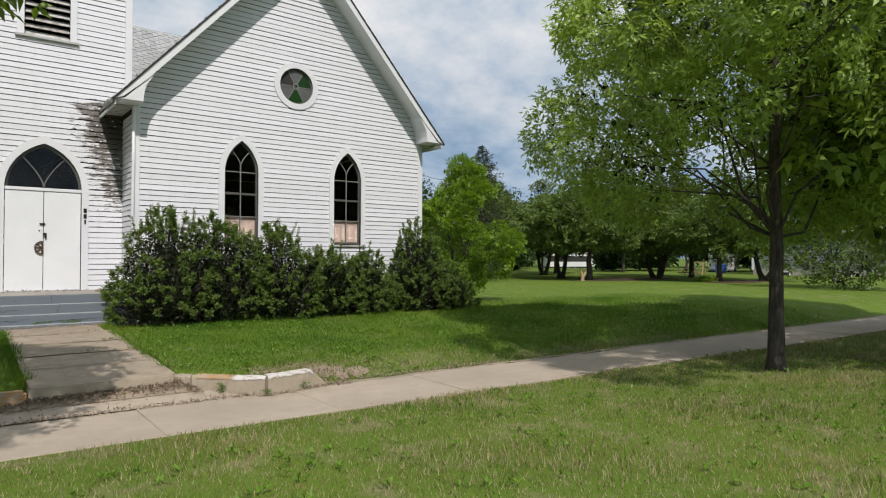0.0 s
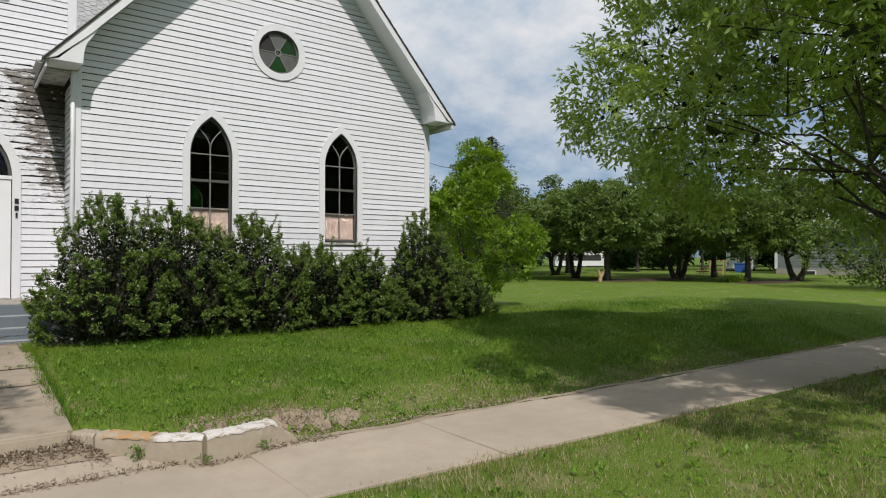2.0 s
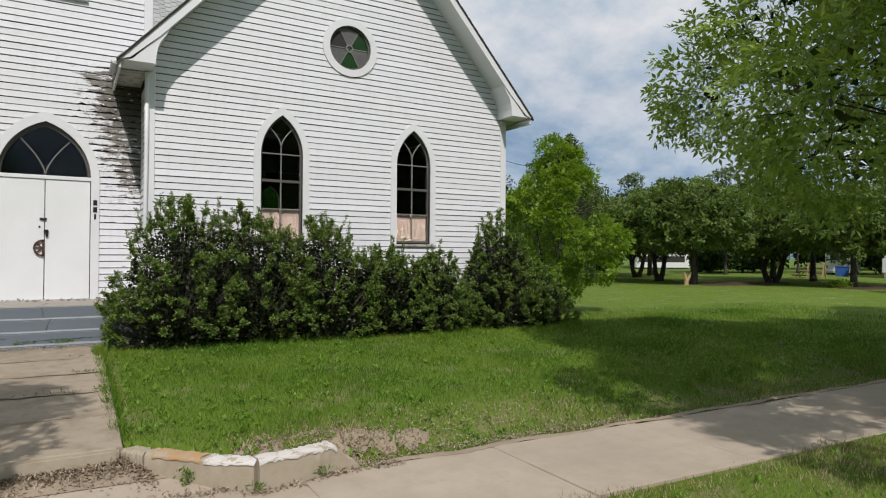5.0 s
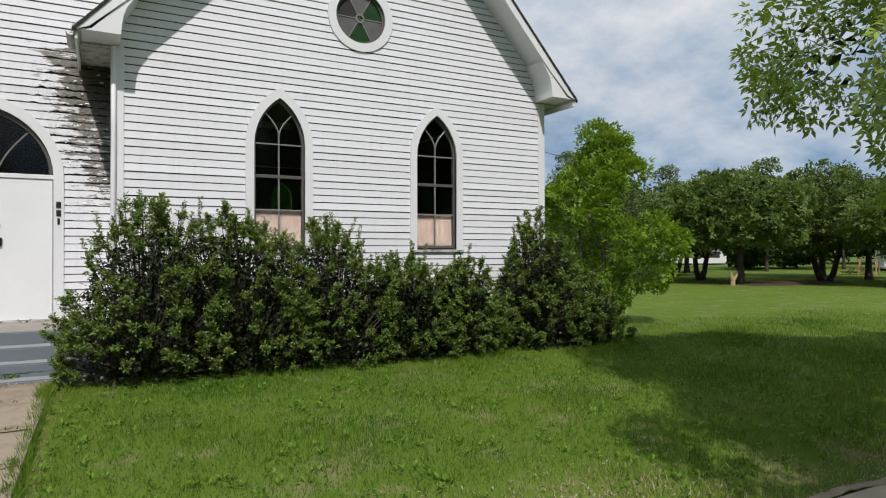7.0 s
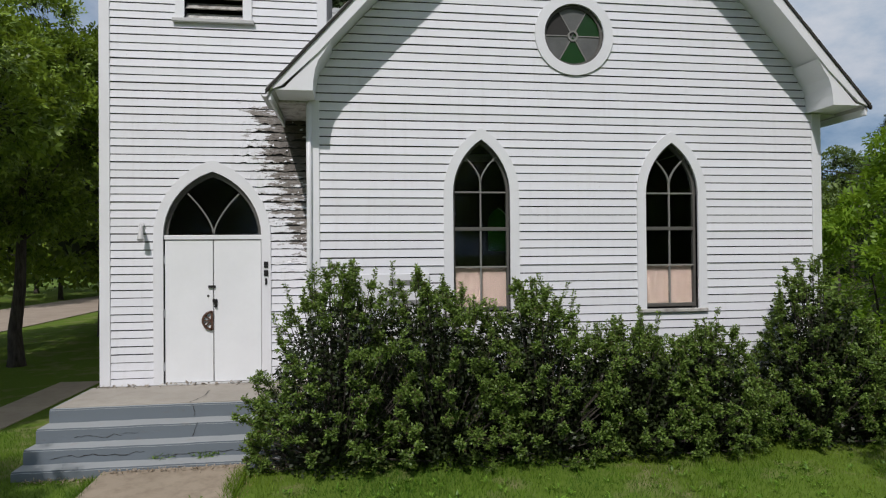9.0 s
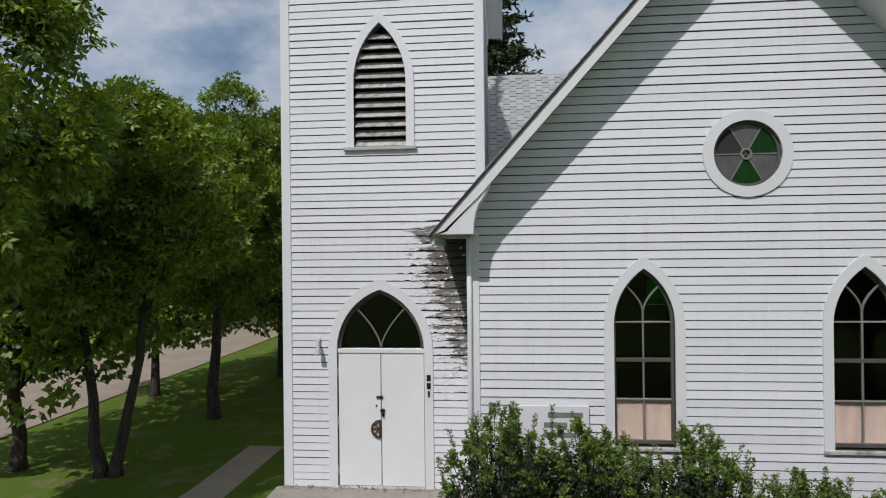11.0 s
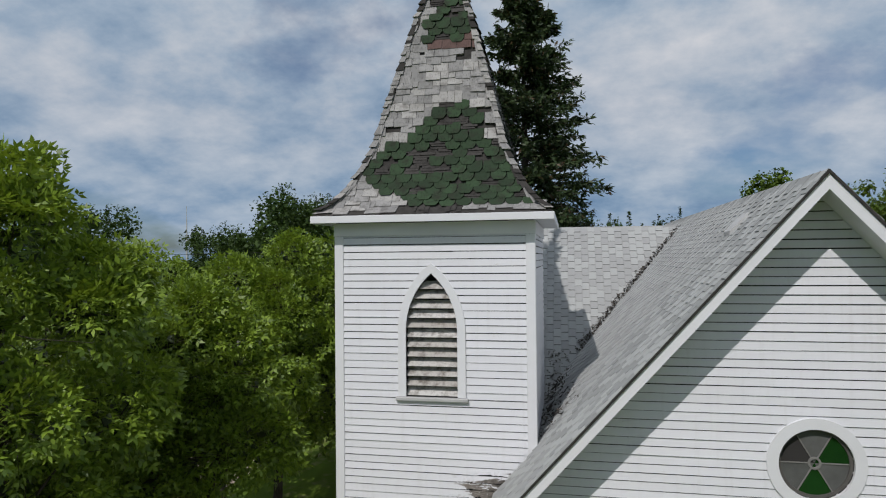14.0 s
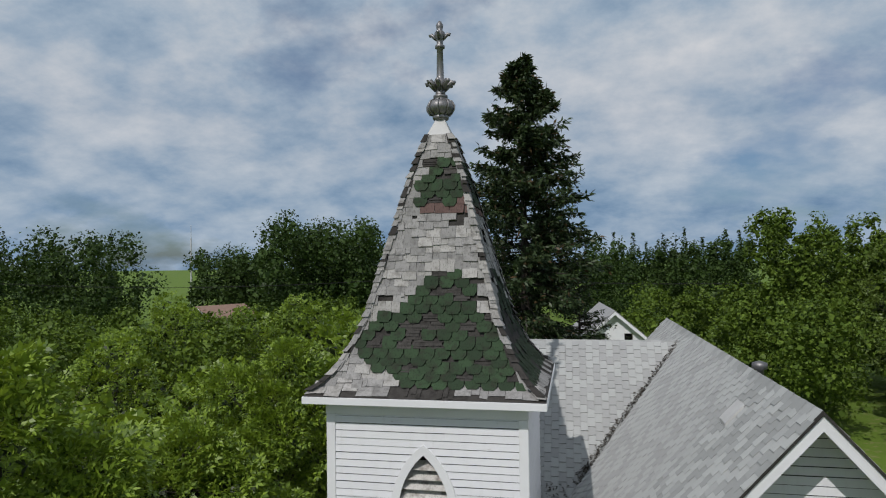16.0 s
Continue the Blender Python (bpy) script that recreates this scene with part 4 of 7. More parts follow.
def build_door():
    f = TY0
    d = part("doorway", soft_box(DOOR["cx"] - 0.67, DOOR["cx"] + 0.67, f - 0.005, f + 0.10, 2.985, 3.05, 0.006), WHITE_TRIM, church, "pointed doorway with white double doors and a fanlight")
    casing(DOOR, f, 0.13, d)
    for s in (-1, 1):
        x0, x1 = sorted((DOOR["cx"] + s * 0.006, DOOR["cx"] + s * 0.66))
        leaf = part("door_leaf", soft_box(x0, x1, f + 0.015, f + 0.06, 0.968, 2.98, 0.006), DOOR_PAINT, d, "plain white painted door leaf, closed")
        if s < 0:
            for z in (1.2, 1.95, 2.7):
                bm = bmesh.new()
                tube(bm, [(x0 - 0.004, f + 0.008, z - 0.06), (x0 - 0.004, f + 0.008, z + 0.06)], 0.011, 8)
                part("hinge", bm, WHITE_TRIM, d)
    inner = dict(DOOR, base=3.05, half=0.62, rise=0.85)
    bm = bmesh.new()
    ring(bm, ogive(**dict(DOOR, base=3.05)), ogive(**inner), f + 0.03, f + 0.08)
    part("fanlight_sash", bm, SASH, d)
    bm = bmesh.new()
    plate(bm, ogive(**dict(inner, half=0.64, spring=3.052)), [], f + 0.05, f + 0.054)
    part("fanlight_pane", bm, GLASS, d).visible_shadow = False
    for s in (-1, 1):
        bm = bmesh.new()
        strip(bm, [(DOOR["cx"] + s * 0.35 * (i / 8) ** 1.5, 3.06 + 0.58 * (i / 8) ** 0.95) for i in range(9)], 0.018, f + 0.036, f + 0.066)
        part("tracery", bm, MUNTIN, d)
    # latches and pull
    cx = DOOR["cx"]
    part("latch", soft_box(cx - 0.07, cx + 0.03, f - 0.015, f + 0.016, 2.30, 2.335, 0.006), IRON, d)
    part("lock", soft_box(cx - 0.01, cx + 0.055, f - 0.02, f + 0.016, 2.09, 2.14, 0.008), IRON, d)
    part("lock", soft_box(cx + 0.015, cx + 0.05, f - 0.02, f + 0.016, 2.02, 2.09, 0.008), IRON, d)
    part("keyhole_plate", soft_box(cx - 0.085, cx - 0.06, f + 0.003, f + 0.016, 2.17, 2.20, 0.003), IRON, d)
    # half-round cast pull beside the meeting edge
    pull = bmesh.new()
    arc = [(cx - 0.02 - 0.125 * math.sin(a), 1.835 + 0.125 * math.cos(a)) for a in np.linspace(0, math.pi, 12)]
    strip(pull, arc, 0.028, f - 0.02, f + 0.016)
    strip(pull, [(cx - 0.02, 1.70), (cx - 0.02, 1.84), (cx - 0.02, 1.97)], 0.028, f - 0.02, f + 0.016)
    for a in (0.9, 1.57, 2.25):
        strip(pull, [(cx - 0.03, 1.835), (cx - 0.02 - 0.06 * math.sin(a), 1.835 + 0.06 * math.cos(a)), (cx - 0.02 - 0.12 * math.sin(a), 1.835 + 0.12 * math.cos(a))], 0.018, f - 0.01, f + 0.016)
    part("pull", pull, RUST, d, "rusty half-round cast door pull")
    # three plain black bars on the casing
    for z, w in ((2.62, 0.06), (2.50, 0.06), (2.38, 0.03)):
        part("plain_bar", soft_box(-4.235 - w / 2, -4.235 + w / 2, f - 0.046, f - 0.034, z - 0.045, z + 0.045, 0.002), IRON, d)


build_door()


def build_louvre():
    f = TY0
    lv = part("louvre_window", soft_box(LOUV["cx"] - 0.56, LOUV["cx"] + 0.56, f - 0.07, f + 0.02, LOUV["base"] - 0.06, LOUV["base"] - 0.005, 0.008), GREY_TRIM, church, "pointed belfry opening with flaking louvre boards")
    casing(LOUV, f, 0.125, lv)
    n = 12
    for i in range(n):
        z = LOUV["base"] + 0.07 + i * 0.148
        h = min(ogive_half(z - 0.04, LOUV["half"], LOUV["spring"], LOUV["rise"]), ogive_half(z + 0.05, LOUV["half"], LOUV["spring"], LOUV["rise"]) + 0.05)
        if h < 0.05:
            continue
        bm = bmesh.new()
        h -= 0.002
        prism(bm, [(f + 0.012, z - 0.055), (f + 0.028, z - 0.062), (f + 0.150, z + 0.052), (f + 0.135, z + 0.062)], "x", LOUV["cx"] - h, LOUV["cx"] + h)
        part("slat", bm, LOUVRE, lv)


build_louvre()


# ---- roofs ----
def build_roofs():
    bm = bmesh.new()
    t = -0.01
    prism(bm, [(0, RIDGE - t), (-3.99, RIDGE - t - 3.99 * PITCH), (-3.99, RIDGE - t - 3.99 * PITCH - 0.06), (0, RIDGE - t - 0.06)], "y", -0.525, 11.5)
    church_walls["roof"] = part("nave_roof", bm, ROOF_BOARD, church, "grey asphalt-shingled nave roof")
    bm = bmesh.new()
    prism(bm, [(0, RIDGE - t), (3.99, RIDGE - t - 3.99 * PITCH), (3.99, RIDGE - t - 3.99 * PITCH - 0.06), (0, RIDGE - t - 0.06)], "y", -0.525, 11.5)
    church_walls["roof_east"] = part("nave_roof_east", bm, ROOF_BOARD, church)
    bm = bmesh.new()
    zr = 8.95
    prism(bm, [(7.8, zr), (3.95, zr - 3.85 * PITCH), (3.95, zr - 3.85 * PITCH - 0.1), (7.8, zr - 0.14)], "x", -6.9, -0.1)
    church_walls["transept_roof"] = part("transept_roof", bm, ROOF_BOARD, church, "grey asphalt-shingled cross roof behind the tower")
    bm = bmesh.new()
    prism(bm, [(7.8, zr), (11.65, zr - 3.85 * PITCH), (11.65, zr - 3.85 * PITCH - 0.1), (7.8, zr - 0.14)], "x", -6.9, -0.1)
    part("transept_roof_back", bm, ROOF_BOARD, church)
    # ridge caps
    for i in range(52):
        bm = bmesh.new()
        y0 = -0.545 + i * 0.232
        z = RIDGE + 0.060 + 0.0015 * (i % 3)
        for s in (-1, 1):
            vs = [bm.verts.new(p) for p in ((0, y0, z + 0.003), (s * 0.12, y0, z + 0.003 - 0.12 * PITCH), (s * 0.12, y0 + 0.25, z - 0.003 - 0.12 * PITCH), (0, y0 + 0.25, z - 0.003))]
            bm.faces.new(vs if s < 0 else vs[::-1])
        part("ridge_cap", bm, SHINGLE, church_walls["roof"])
    for i in range(30):
        bm = bmesh.new()
        x0 = -6.9 + i * 0.232
        for s in (-1, 1):
            vs = [bm.verts.new(p) for p in ((x0, 7.8, 8.972), (x0 + 0.24, 7.8, 8.966), (x0 + 0.24, 7.8 + s * 0.14, 8.966 - 0.14 * PITCH), (x0, 7.8 + s * 0.14, 8.972 - 0.14 * PITCH))]
            bm.faces.new(vs if s > 0 else vs[::-1])
        part("ridge_cap", bm, SHINGLE, church_walls["transept_roof"])
    # dark edging under the shingles along the gable
    for s in (-1, 1):
        bm = bmesh.new()
        prism(bm, [(0, RIDGE + 0.055), (s * 4.02, RIDGE + 0.055 - 4.02 * PITCH), (s * 4.02, RIDGE + 0.01 - 4.02 * PITCH), (0, RIDGE + 0.01)], "y", -0.575, -0.526)
        part("roof_edge", bm, DARK_SHINGLE, church)
    # a flat vent and a small cowl by the ridge
    bm = bmesh.new()
    prism(bm, [(-0.62, RIDGE - 0.62 * PITCH), (-0.38, RIDGE - 0.38 * PITCH), (-0.36, RIDGE - 0.36 * PITCH + 0.11), (-0.62, RIDGE - 0.62 * PITCH + 0.13)], "y", 1.32, 1.68)
    part("roof_vent", bm, GREY_TRIM, church, "low flat metal roof vent")
    bm = bmesh.new()
    lathe(bm, [(0.07, -0.3), (0.07, 0.05), (0.13, 0.07), (0.13, 0.16), (0.02, 0.2)], (0.45, 3.6, 8.93), 12)
    part("roof_cowl", bm, ZINC, church, "small metal roof cowl", True)


build_roofs()


def shingle_courses(parent, origin, along, up, length, run, tab, gauge, seed, keep, mat):
    """Locking shingles: columns of tabs, each column half a tab lower than the next. keep(point): a piece of its own, joined with the rest, or left out."""
    rng = random.Random(seed)
    n = along.cross(up).normalized()
    if n.z < 0:
        n = -n
    rest = []
    for r in range(-1, int(run / gauge)):
        for c in range(int(length / tab) + 1):
            if (r + c) % 2:
                continue
            a, b = c * tab + rng.uniform(0.0, 0.006), min(length, (c + 1) * tab - rng.uniform(0.0, 0.006))
            w = max(0.0, r * gauge + rng.uniform(-0.006, 0.006))
            end = min(run, (r + 2) * gauge + 0.02)
            if b - a < 0.03 or end - w < 0.05:
                continue
            how = keep(origin + along * (a + b) / 2 + up * (w + gauge))
            if not how:
                continue
            lift, tilt = 0.016 + rng.uniform(-0.004, 0.007), rng.uniform(-0.008, 0.008)
            at = lambda p, q, h: origin + along * p + up * q + n * h
            top = [at(a, w, lift), at(b, w + tilt, lift), at(b, end, 0.003), at(a, end, 0.003)]
            low = [at(a, w, 0), at(b, w + tilt, 0), at(b, end, 0), at(a, end, 0)]
            faces = (top, [low[0], low[1], top[1], top[0]], [low[1], low[2], top[2], top[1]], [low[3], low[0], top[0], top[3]])
            if how == "piece":
                bm = bmesh.new()
                vs = [bm.verts.new(p) for p in (*top, *low)]
                for f in ((0, 1, 2, 3), (4, 5, 1, 0), (5, 6, 2, 1), (7, 4, 0, 3)):
                    bm.faces.new([vs[q] for q in f])
                bmesh.ops.recalc_face_normals(bm, faces=bm.faces)
                part("shingle", bm, mat, parent)
            else:
                for f in faces:
                    rest += f
    if rest:
        sheet("shingles", [tuple(p) for p in rest], 4, mat, parent, "stuff")


k = math.hypot(1, PITCH)
# the roof over the front, as seen from above the door, in single shingles; further back joined
shingle_courses(church_walls["roof"], Vector((-4.0, -0.57, RIDGE - 4.0 * PITCH + 0.05)), Vector((0, 1, 0)), Vector((1, 0, PITCH)) / k, 12.1, 4.0 * k - 0.05, 0.16, 0.108, 11,
                lambda p: None if (p.x < TX1 - 0.05 and TY0 < p.y < TY1) or p.z < 8.95 - PITCH * abs(7.8 - p.y) - 0.12 else ("piece" if p.y < 1.75 and p.x > -3.2 else "rest"), SHINGLE)
shingle_courses(church_walls["roof_east"], Vector((4.0, -0.57, RIDGE - 4.0 * PITCH + 0.05)), Vector((0, 1, 0)), Vector((-1, 0, PITCH)) / k, 12.1, 4.0 * k - 0.05, 0.16, 0.108, 12, lambda p: "rest", SHINGLE)
shingle_courses(church_walls["transept_roof"], Vector((-6.9, 3.93, 8.95 - 3.87 * PITCH + 0.015)), Vector((1, 0, 0)), Vector((0, 1, PITCH)) / k, 6.9, 3.87 * k - 0.04, 0.16, 0.108, 13,
                lambda p: None if p.z < RIDGE + PITCH * p.x - 0.12 or (p.x < TX1 and p.y < TY1) else "rest", SHINGLE)

def build_debris():
    """Rotting leaves and torn shingles caught in the valley and beside the tower."""
    g = np.random.default_rng(61)
    n = 700
    u = g.uniform(0, 1, n) ** 0.75
    x = -0.25 - 2.45 * u + g.normal(size=n) * (0.012 + 0.03 * u)
    y = 7.75 - 2.40 * u + g.normal(size=n) * (0.012 + 0.03 * u)
    k = 900
    x = np.concatenate([x, g.uniform(-3.35, -2.75, k)])
    y = np.concatenate([y, g.uniform(1.3, 5.3, k)])
    z = np.maximum(RIDGE + PITCH * x, 8.95 - PITCH * (7.8 - y)) + 0.06 + g.uniform(0, 0.025, len(x))
    P = np.stack([x, y, z], 1)
    ok = np.concatenate([np.ones(n, bool), g.uniform(size=k) < np.clip((x[n:] + 2.75) / -0.6, 0, 1)])
    P = P[ok]
    sheet("valley_debris", leaf_quads(P, 0.075, 0.03, g, 0.1), 4, DEBRIS, church, "stuff")
    rng = random.Random(9)
    for i in range(26):
        yy = rng.uniform(1.3, 5.0)
        xx = -3.34 + abs(rng.gauss(0, 0.16))
        zz = max(RIDGE + PITCH * xx, 8.95 - PITCH * (7.8 - yy)) + 0.10
        bm = bmesh.new()
        w, h = rng.uniform(0.06, 0.2), rng.uniform(0.05, 0.16)
        vs = [bm.verts.new((xx + a * 0.6, yy + b, zz + a * PITCH * 0.6 + rng.uniform(-0.02, 0.03))) for a, b in ((0, 0), (w, rng.uniform(-.05, .05)), (w, h), (0, h))]
        bm.faces.new(vs)
        low = [bm.verts.new(v.co - Vector((0, 0, 0.012))) for v in vs]
        for q in range(4):
            bm.faces.new((vs[q], low[q], low[(q + 1) % 4], vs[(q + 1) % 4]))
        bmesh.ops.recalc_face_normals(bm, faces=bm.faces)
        part("torn_shingle", bm, SHINGLE if rng.random() < 0.5 else DARK_SHINGLE, church)


build_debris()

# ---- spire ----
SPIRE = [(1.86, 8.89), (1.60, 9.05), (1.40, 9.33), (1.24, 9.63), (1.10, 9.95), (0.76, 11.24), (0.51, 12.2), (0.215, 13.14)]


def spire_half(z):
    for (w0, z0), (w1, z1) in zip(SPIRE, SPIRE[1:]):
        if z <= z1:
            return w0 + (w1 - w0) * (z - z0) / (z1 - z0)
    return SPIRE[-1][0]


def build_spire():
    cx, cy = TC
    bm = bmesh.new()
    rings = [[bm.verts.new((cx + sx * (w - 0.02), cy + sy * (w - 0.02), z)) for sx, sy in ((-1, -1), (1, -1), (1, 1), (-1, 1))] for w, z in SPIRE]
    for a, b in zip(rings, rings[1:]):
        for i in range(4):
            bm.faces.new((a[i], a[(i + 1) % 4], b[(i + 1) % 4], b[i]))
    bm.faces.new(rings[0][::-1])
    bm.faces.new(rings[-1])
    spire = part("spire", bm, DARK_SHINGLE, church, "flared spire with patchy green and silvered shingles")
    # eaves
    for name, x0, x1, y0, y1, z0, z1 in (("fascia", cx - 1.85, cx + 1.85, cy - 1.85, cy - 1.815, 8.775, 8.885), ("fascia", cx + 1.815, cx + 1.85, cy - 1.815, cy + 1.85, 8.775, 8.885),
                                         ("fascia", cx - 1.85, cx - 1.815, cy - 1.815, cy + 1.85, 8.775, 8.885), ("soffit", cx - 1.815, cx + 1.815, cy - 1.815, cy + 1.815, 8.80, 8.83)):
        part(name, soft_box(x0, x1, y0, y1, z0, z1, 0.005), WHITE_TRIM, church)
    rng = random.Random(21)
    z, row = 8.93, 0
    rest = {m.name: [] for m in (GREEN_SHINGLE, WOOD_SHINGLE, PALE_SHINGLE, DARK_SHINGLE, RED_SHINGLE)}
    while z < 13.05:
        w0 = spire_half(z)
        gauge = 0.135 if z > 9.4 else 0.10
        z1 = min(z + gauge, 13.14)
        w1 = spire_half(z1)
        for side in range(4):
            out = ((0, -1), (1, 0), (0, 1), (-1, 0))[side]
            alo = ((1, 0), (0, 1), (-1, 0), (0, -1))[side]
            tab = 0.25
            n = int(2 * w0 / tab) + 2
            for c in range(-n, n):
                u = (c + 0.5 * (row % 2)) * tab
                lo, hi = max(-w0 + 0.06, u), min(w0 - 0.06, u + tab)
                if hi - lo < 0.05:
                    continue
                f, g = (lo + hi) / 2 / w0, (z - 8.93) / 4.2
                # bands of green hexagons between stretches of bare silvered wood
                wob = 0.10 * math.sin(f * 5 + side) + rng.uniform(-0.045, 0.045)
                crest = 0.41 - 0.33 * max(0.0, -f - 0.15) - (0.11 if f > 0.68 else 0.0)
                green = (0.012 < g + wob * 0.05 < crest + wob * 0.25) or (0.69 < g + wob * 0.1 < 0.87 and f > -0.55)
                if side == 0 and g < 0.09 + wob * 0.3 and f < -0.3:
                    green = False
                worn = green and (abs(f + 0.12 + rng.uniform(-0.15, 0.15)) < 0.42 and abs(g - 0.20) < 0.05)
                mat = DARK_SHINGLE if (worn and rng.random() < 0.75) or (green and rng.random() < 0.12) else GREEN_SHINGLE if green else WOOD_SHINGLE
                if not green and rng.random() < 0.015:
                    mat = DARK_SHINGLE
                if g < 0.01:
                    mat = WOOD_SHINGLE if rng.random() < 0.85 else DARK_SHINGLE
                if not green and 0.655 < g + wob * 0.1 < 0.69 and f > -0.3:
                    mat = RED_SHINGLE
                elif not green and rng.random() < 0.004:
                    mat = RED_SHINGLE
                # bleached tongues left where the green ones have just gone
                near_edge = 0.0 < g - crest - wob * 0.25 < 0.17 or g > 0.87 or (g < 0.10 and f < -0.25)
                if mat is WOOD_SHINGLE and rng.random() < (0.45 if near_edge else 0.06):
                    mat = PALE_SHINGLE
                lift = rng.uniform(0.018, 0.042) if mat is GREEN_SHINGLE else rng.uniform(0.006, 0.026)
                dz, slope = rng.uniform(-0.012, 0.010), (w0 - w1) / max(z1 - z, 1e-3)
                zt = z1 + 0.05
                wt = w0 - slope * (zt - z)
                if mat is GREEN_SHINGLE:
                    q = (hi - lo) * 0.20
                    zm = z + dz + gauge * 0.42
                    pts = [(lo + q, z + dz - 0.012), (hi - q, z + dz - 0.012), (hi - 0.005, zm), (hi - 0.012, zt), (lo + 0.012, zt), (lo + 0.005, zm)]
                else:
                    cut_l, cut_r = rng.choice((0.003, 0.003, 0.006, 0.015)), rng.choice((0.003, 0.003, 0.005, 0.012))
                    drop = rng.choice((0, 0, 0, 0.008, 0.02))
                    pts = [(lo + cut_l, z + dz + drop), (hi - cut_r, z + dz + drop * rng.uniform(0, 1.2) + rng.uniform(-0.012, 0.012)), (hi - 0.004, zt), (lo + 0.004, zt)]
                def at(p, q, d):
                    h = w0 - slope * (q - z) + d
                    return (cx + alo[0] * p + out[0] * h, cy + alo[1] * p + out[1] * h, q)
                if rng.random() < 0.035:
                    continue
                if mat in (WOOD_SHINGLE, PALE_SHINGLE, DARK_SHINGLE) and side == 0:
                    # split and curled wood, some of its shards gone; the most worn lies in thin frayed layers
                    b = bmesh.new()
                    if mat is DARK_SHINGLE and g > 0.02:
                        for layer in range(3):
                            zb = z + layer * gauge / 3 + rng.uniform(-0.006, 0.006)
                            a0, a1 = lo + rng.uniform(-0.02, 0.03), hi + rng.uniform(-0.03, 0.02)
                            out_by = rng.uniform(0.006, 0.024)
                            vs = [b.verts.new(at(p, q, d)) for p, q, d in ((a0, zb, out_by), (a1, zb + rng.uniform(-0.006, 0.006), out_by), (a1, zb + gauge / 2.4, 0.003), (a0, zb + gauge / 2.4, 0.003), (a1, zb, -0.004), (a0, zb, -0.004))]
                            b.faces.new(vs[:4])
                            b.faces.new((vs[5], vs[4], vs[1], vs[0]))
                        bmesh.ops.recalc_face_normals(b, faces=b.faces)
                        part("shingle", b, mat, spire)
                        continue
                    cuts = sorted([0.0, 1.0] + [rng.uniform(0.2, 0.8) for _ in range(rng.choice((1, 2, 2, 3) if mat is DARK_SHINGLE else (0, 0, 0, 1)))])
                    for s, e in zip(cuts, cuts[1:]):
                        if e - s < 0.12 or rng.random() < 0.06:
                            continue
                        p0, p1 = lo + (hi - lo) * s + 0.003, lo + (hi - lo) * e - 0.003
                        zb, curl = z + dz + rng.choice((0, 0, 0.01, 0.035, -0.02)), lift + rng.uniform(-0.008, 0.012)
                        vs = [b.verts.new(at(p, q, d)) for p, q, d in ((p0, zb, curl), (p1, zb + rng.uniform(-0.015, 0.015), curl), (p1, zt, 0.004), (p0, zt, 0.004))]
                        us = [b.verts.new(at(p, q, -0.004)) for p, q in ((p0, zb), (p1, zb), (p1, zt), (p0, zt))]
                        b.faces.new(vs)
                        for i in range(4):
                            b.faces.new((vs[i], us[i], us[(i + 1) % 4], vs[(i + 1) % 4]))
                    bmesh.ops.recalc_face_normals(b, faces=b.faces)
                    part("shingle", b, mat, spire)
                    continue
                top = [at(p, q, lift if q < z + gauge * 0.7 else 0.004) for p, q in pts]
                low = [at(p, q, -0.004) for p, q in pts]
                if side == 0:
                    b = bmesh.new()
                    vs, us = [b.verts.new(p) for p in top], [b.verts.new(p) for p in low]
                    b.faces.new(vs)
                    for i in range(len(vs)):
                        b.faces.new((vs[i], us[i], us[(i + 1) % len(us)], vs[(i + 1) % len(vs)]))
                    bmesh.ops.recalc_face_normals(b, faces=b.faces)
                    part("shingle", b, mat, spire)
                else:
                    t4 = top if len(top) == 4 else [top[0], top[1], top[3], top[4]]
                    rest[mat.name] += t4
                    rest[mat.name] += [t4[0], t4[1], (t4[1][0] - out[0] * lift, t4[1][1] - out[1] * lift, t4[1][2]), (t4[0][0] - out[0] * lift, t4[0][1] - out[1] * lift, t4[0][2])]
        # hip pieces up the corners
        for sx, sy in ((-1, -1), (1, -1), (1, 1), (-1, 1)):
            for half in (0.0, 0.5):
                m = rng.choice((WOOD_SHINGLE, WOOD_SHINGLE, PALE_SHINGLE, DARK_SHINGLE))
                d, h, zz = rng.uniform(0.018, 0.045), 0.075 + rng.uniform(-0.03, 0.03), z + half * gauge + rng.uniform(-0.02, 0.02)
                p = [(cx + sx * (w0 + d), cy + sy * (w0 + d), zz), (cx + sx * (w0 - h), cy + sy * (w0 + d), zz + 0.005), (cx + sx * (w1 - h), cy + sy * (w1 + 0.008), z1 + 0.06), (cx + sx * (w1 + 0.008), cy + sy * (w1 + 0.008), z1 + 0.06)]
                q = [(cx + sx * (w0 + d), cy + sy * (w0 + d), zz), (cx + sx * (w0 + d), cy + sy * (w0 - h), zz + 0.005), (cx + sx * (w1 + 0.008), cy + sy * (w1 - h), z1 + 0.06), (cx + sx * (w1 + 0.008), cy + sy * (w1 + 0.008), z1 + 0.06)]
                lip = [p[0], p[1], (p[1][0], p[1][1] - sy * d, p[1][2] + 0.002), (p[0][0] - sx * d, p[0][1] - sy * d, p[0][2] + 0.002)]
                lip2 = [q[0], q[1], (q[1][0] - sx * d, q[1][1], q[1][2] + 0.002), (q[0][0] - sx * d, q[0][1] - sy * d, q[0][2] + 0.002)]
                rest[m.name] += [*p, *q, *lip, *lip2]
        z += gauge
        row += 1
    for m in (GREEN_SHINGLE, WOOD_SHINGLE, PALE_SHINGLE, DARK_SHINGLE, RED_SHINGLE):
        sheet("shingles", rest[m.name], 4, m, spire, "stuff")
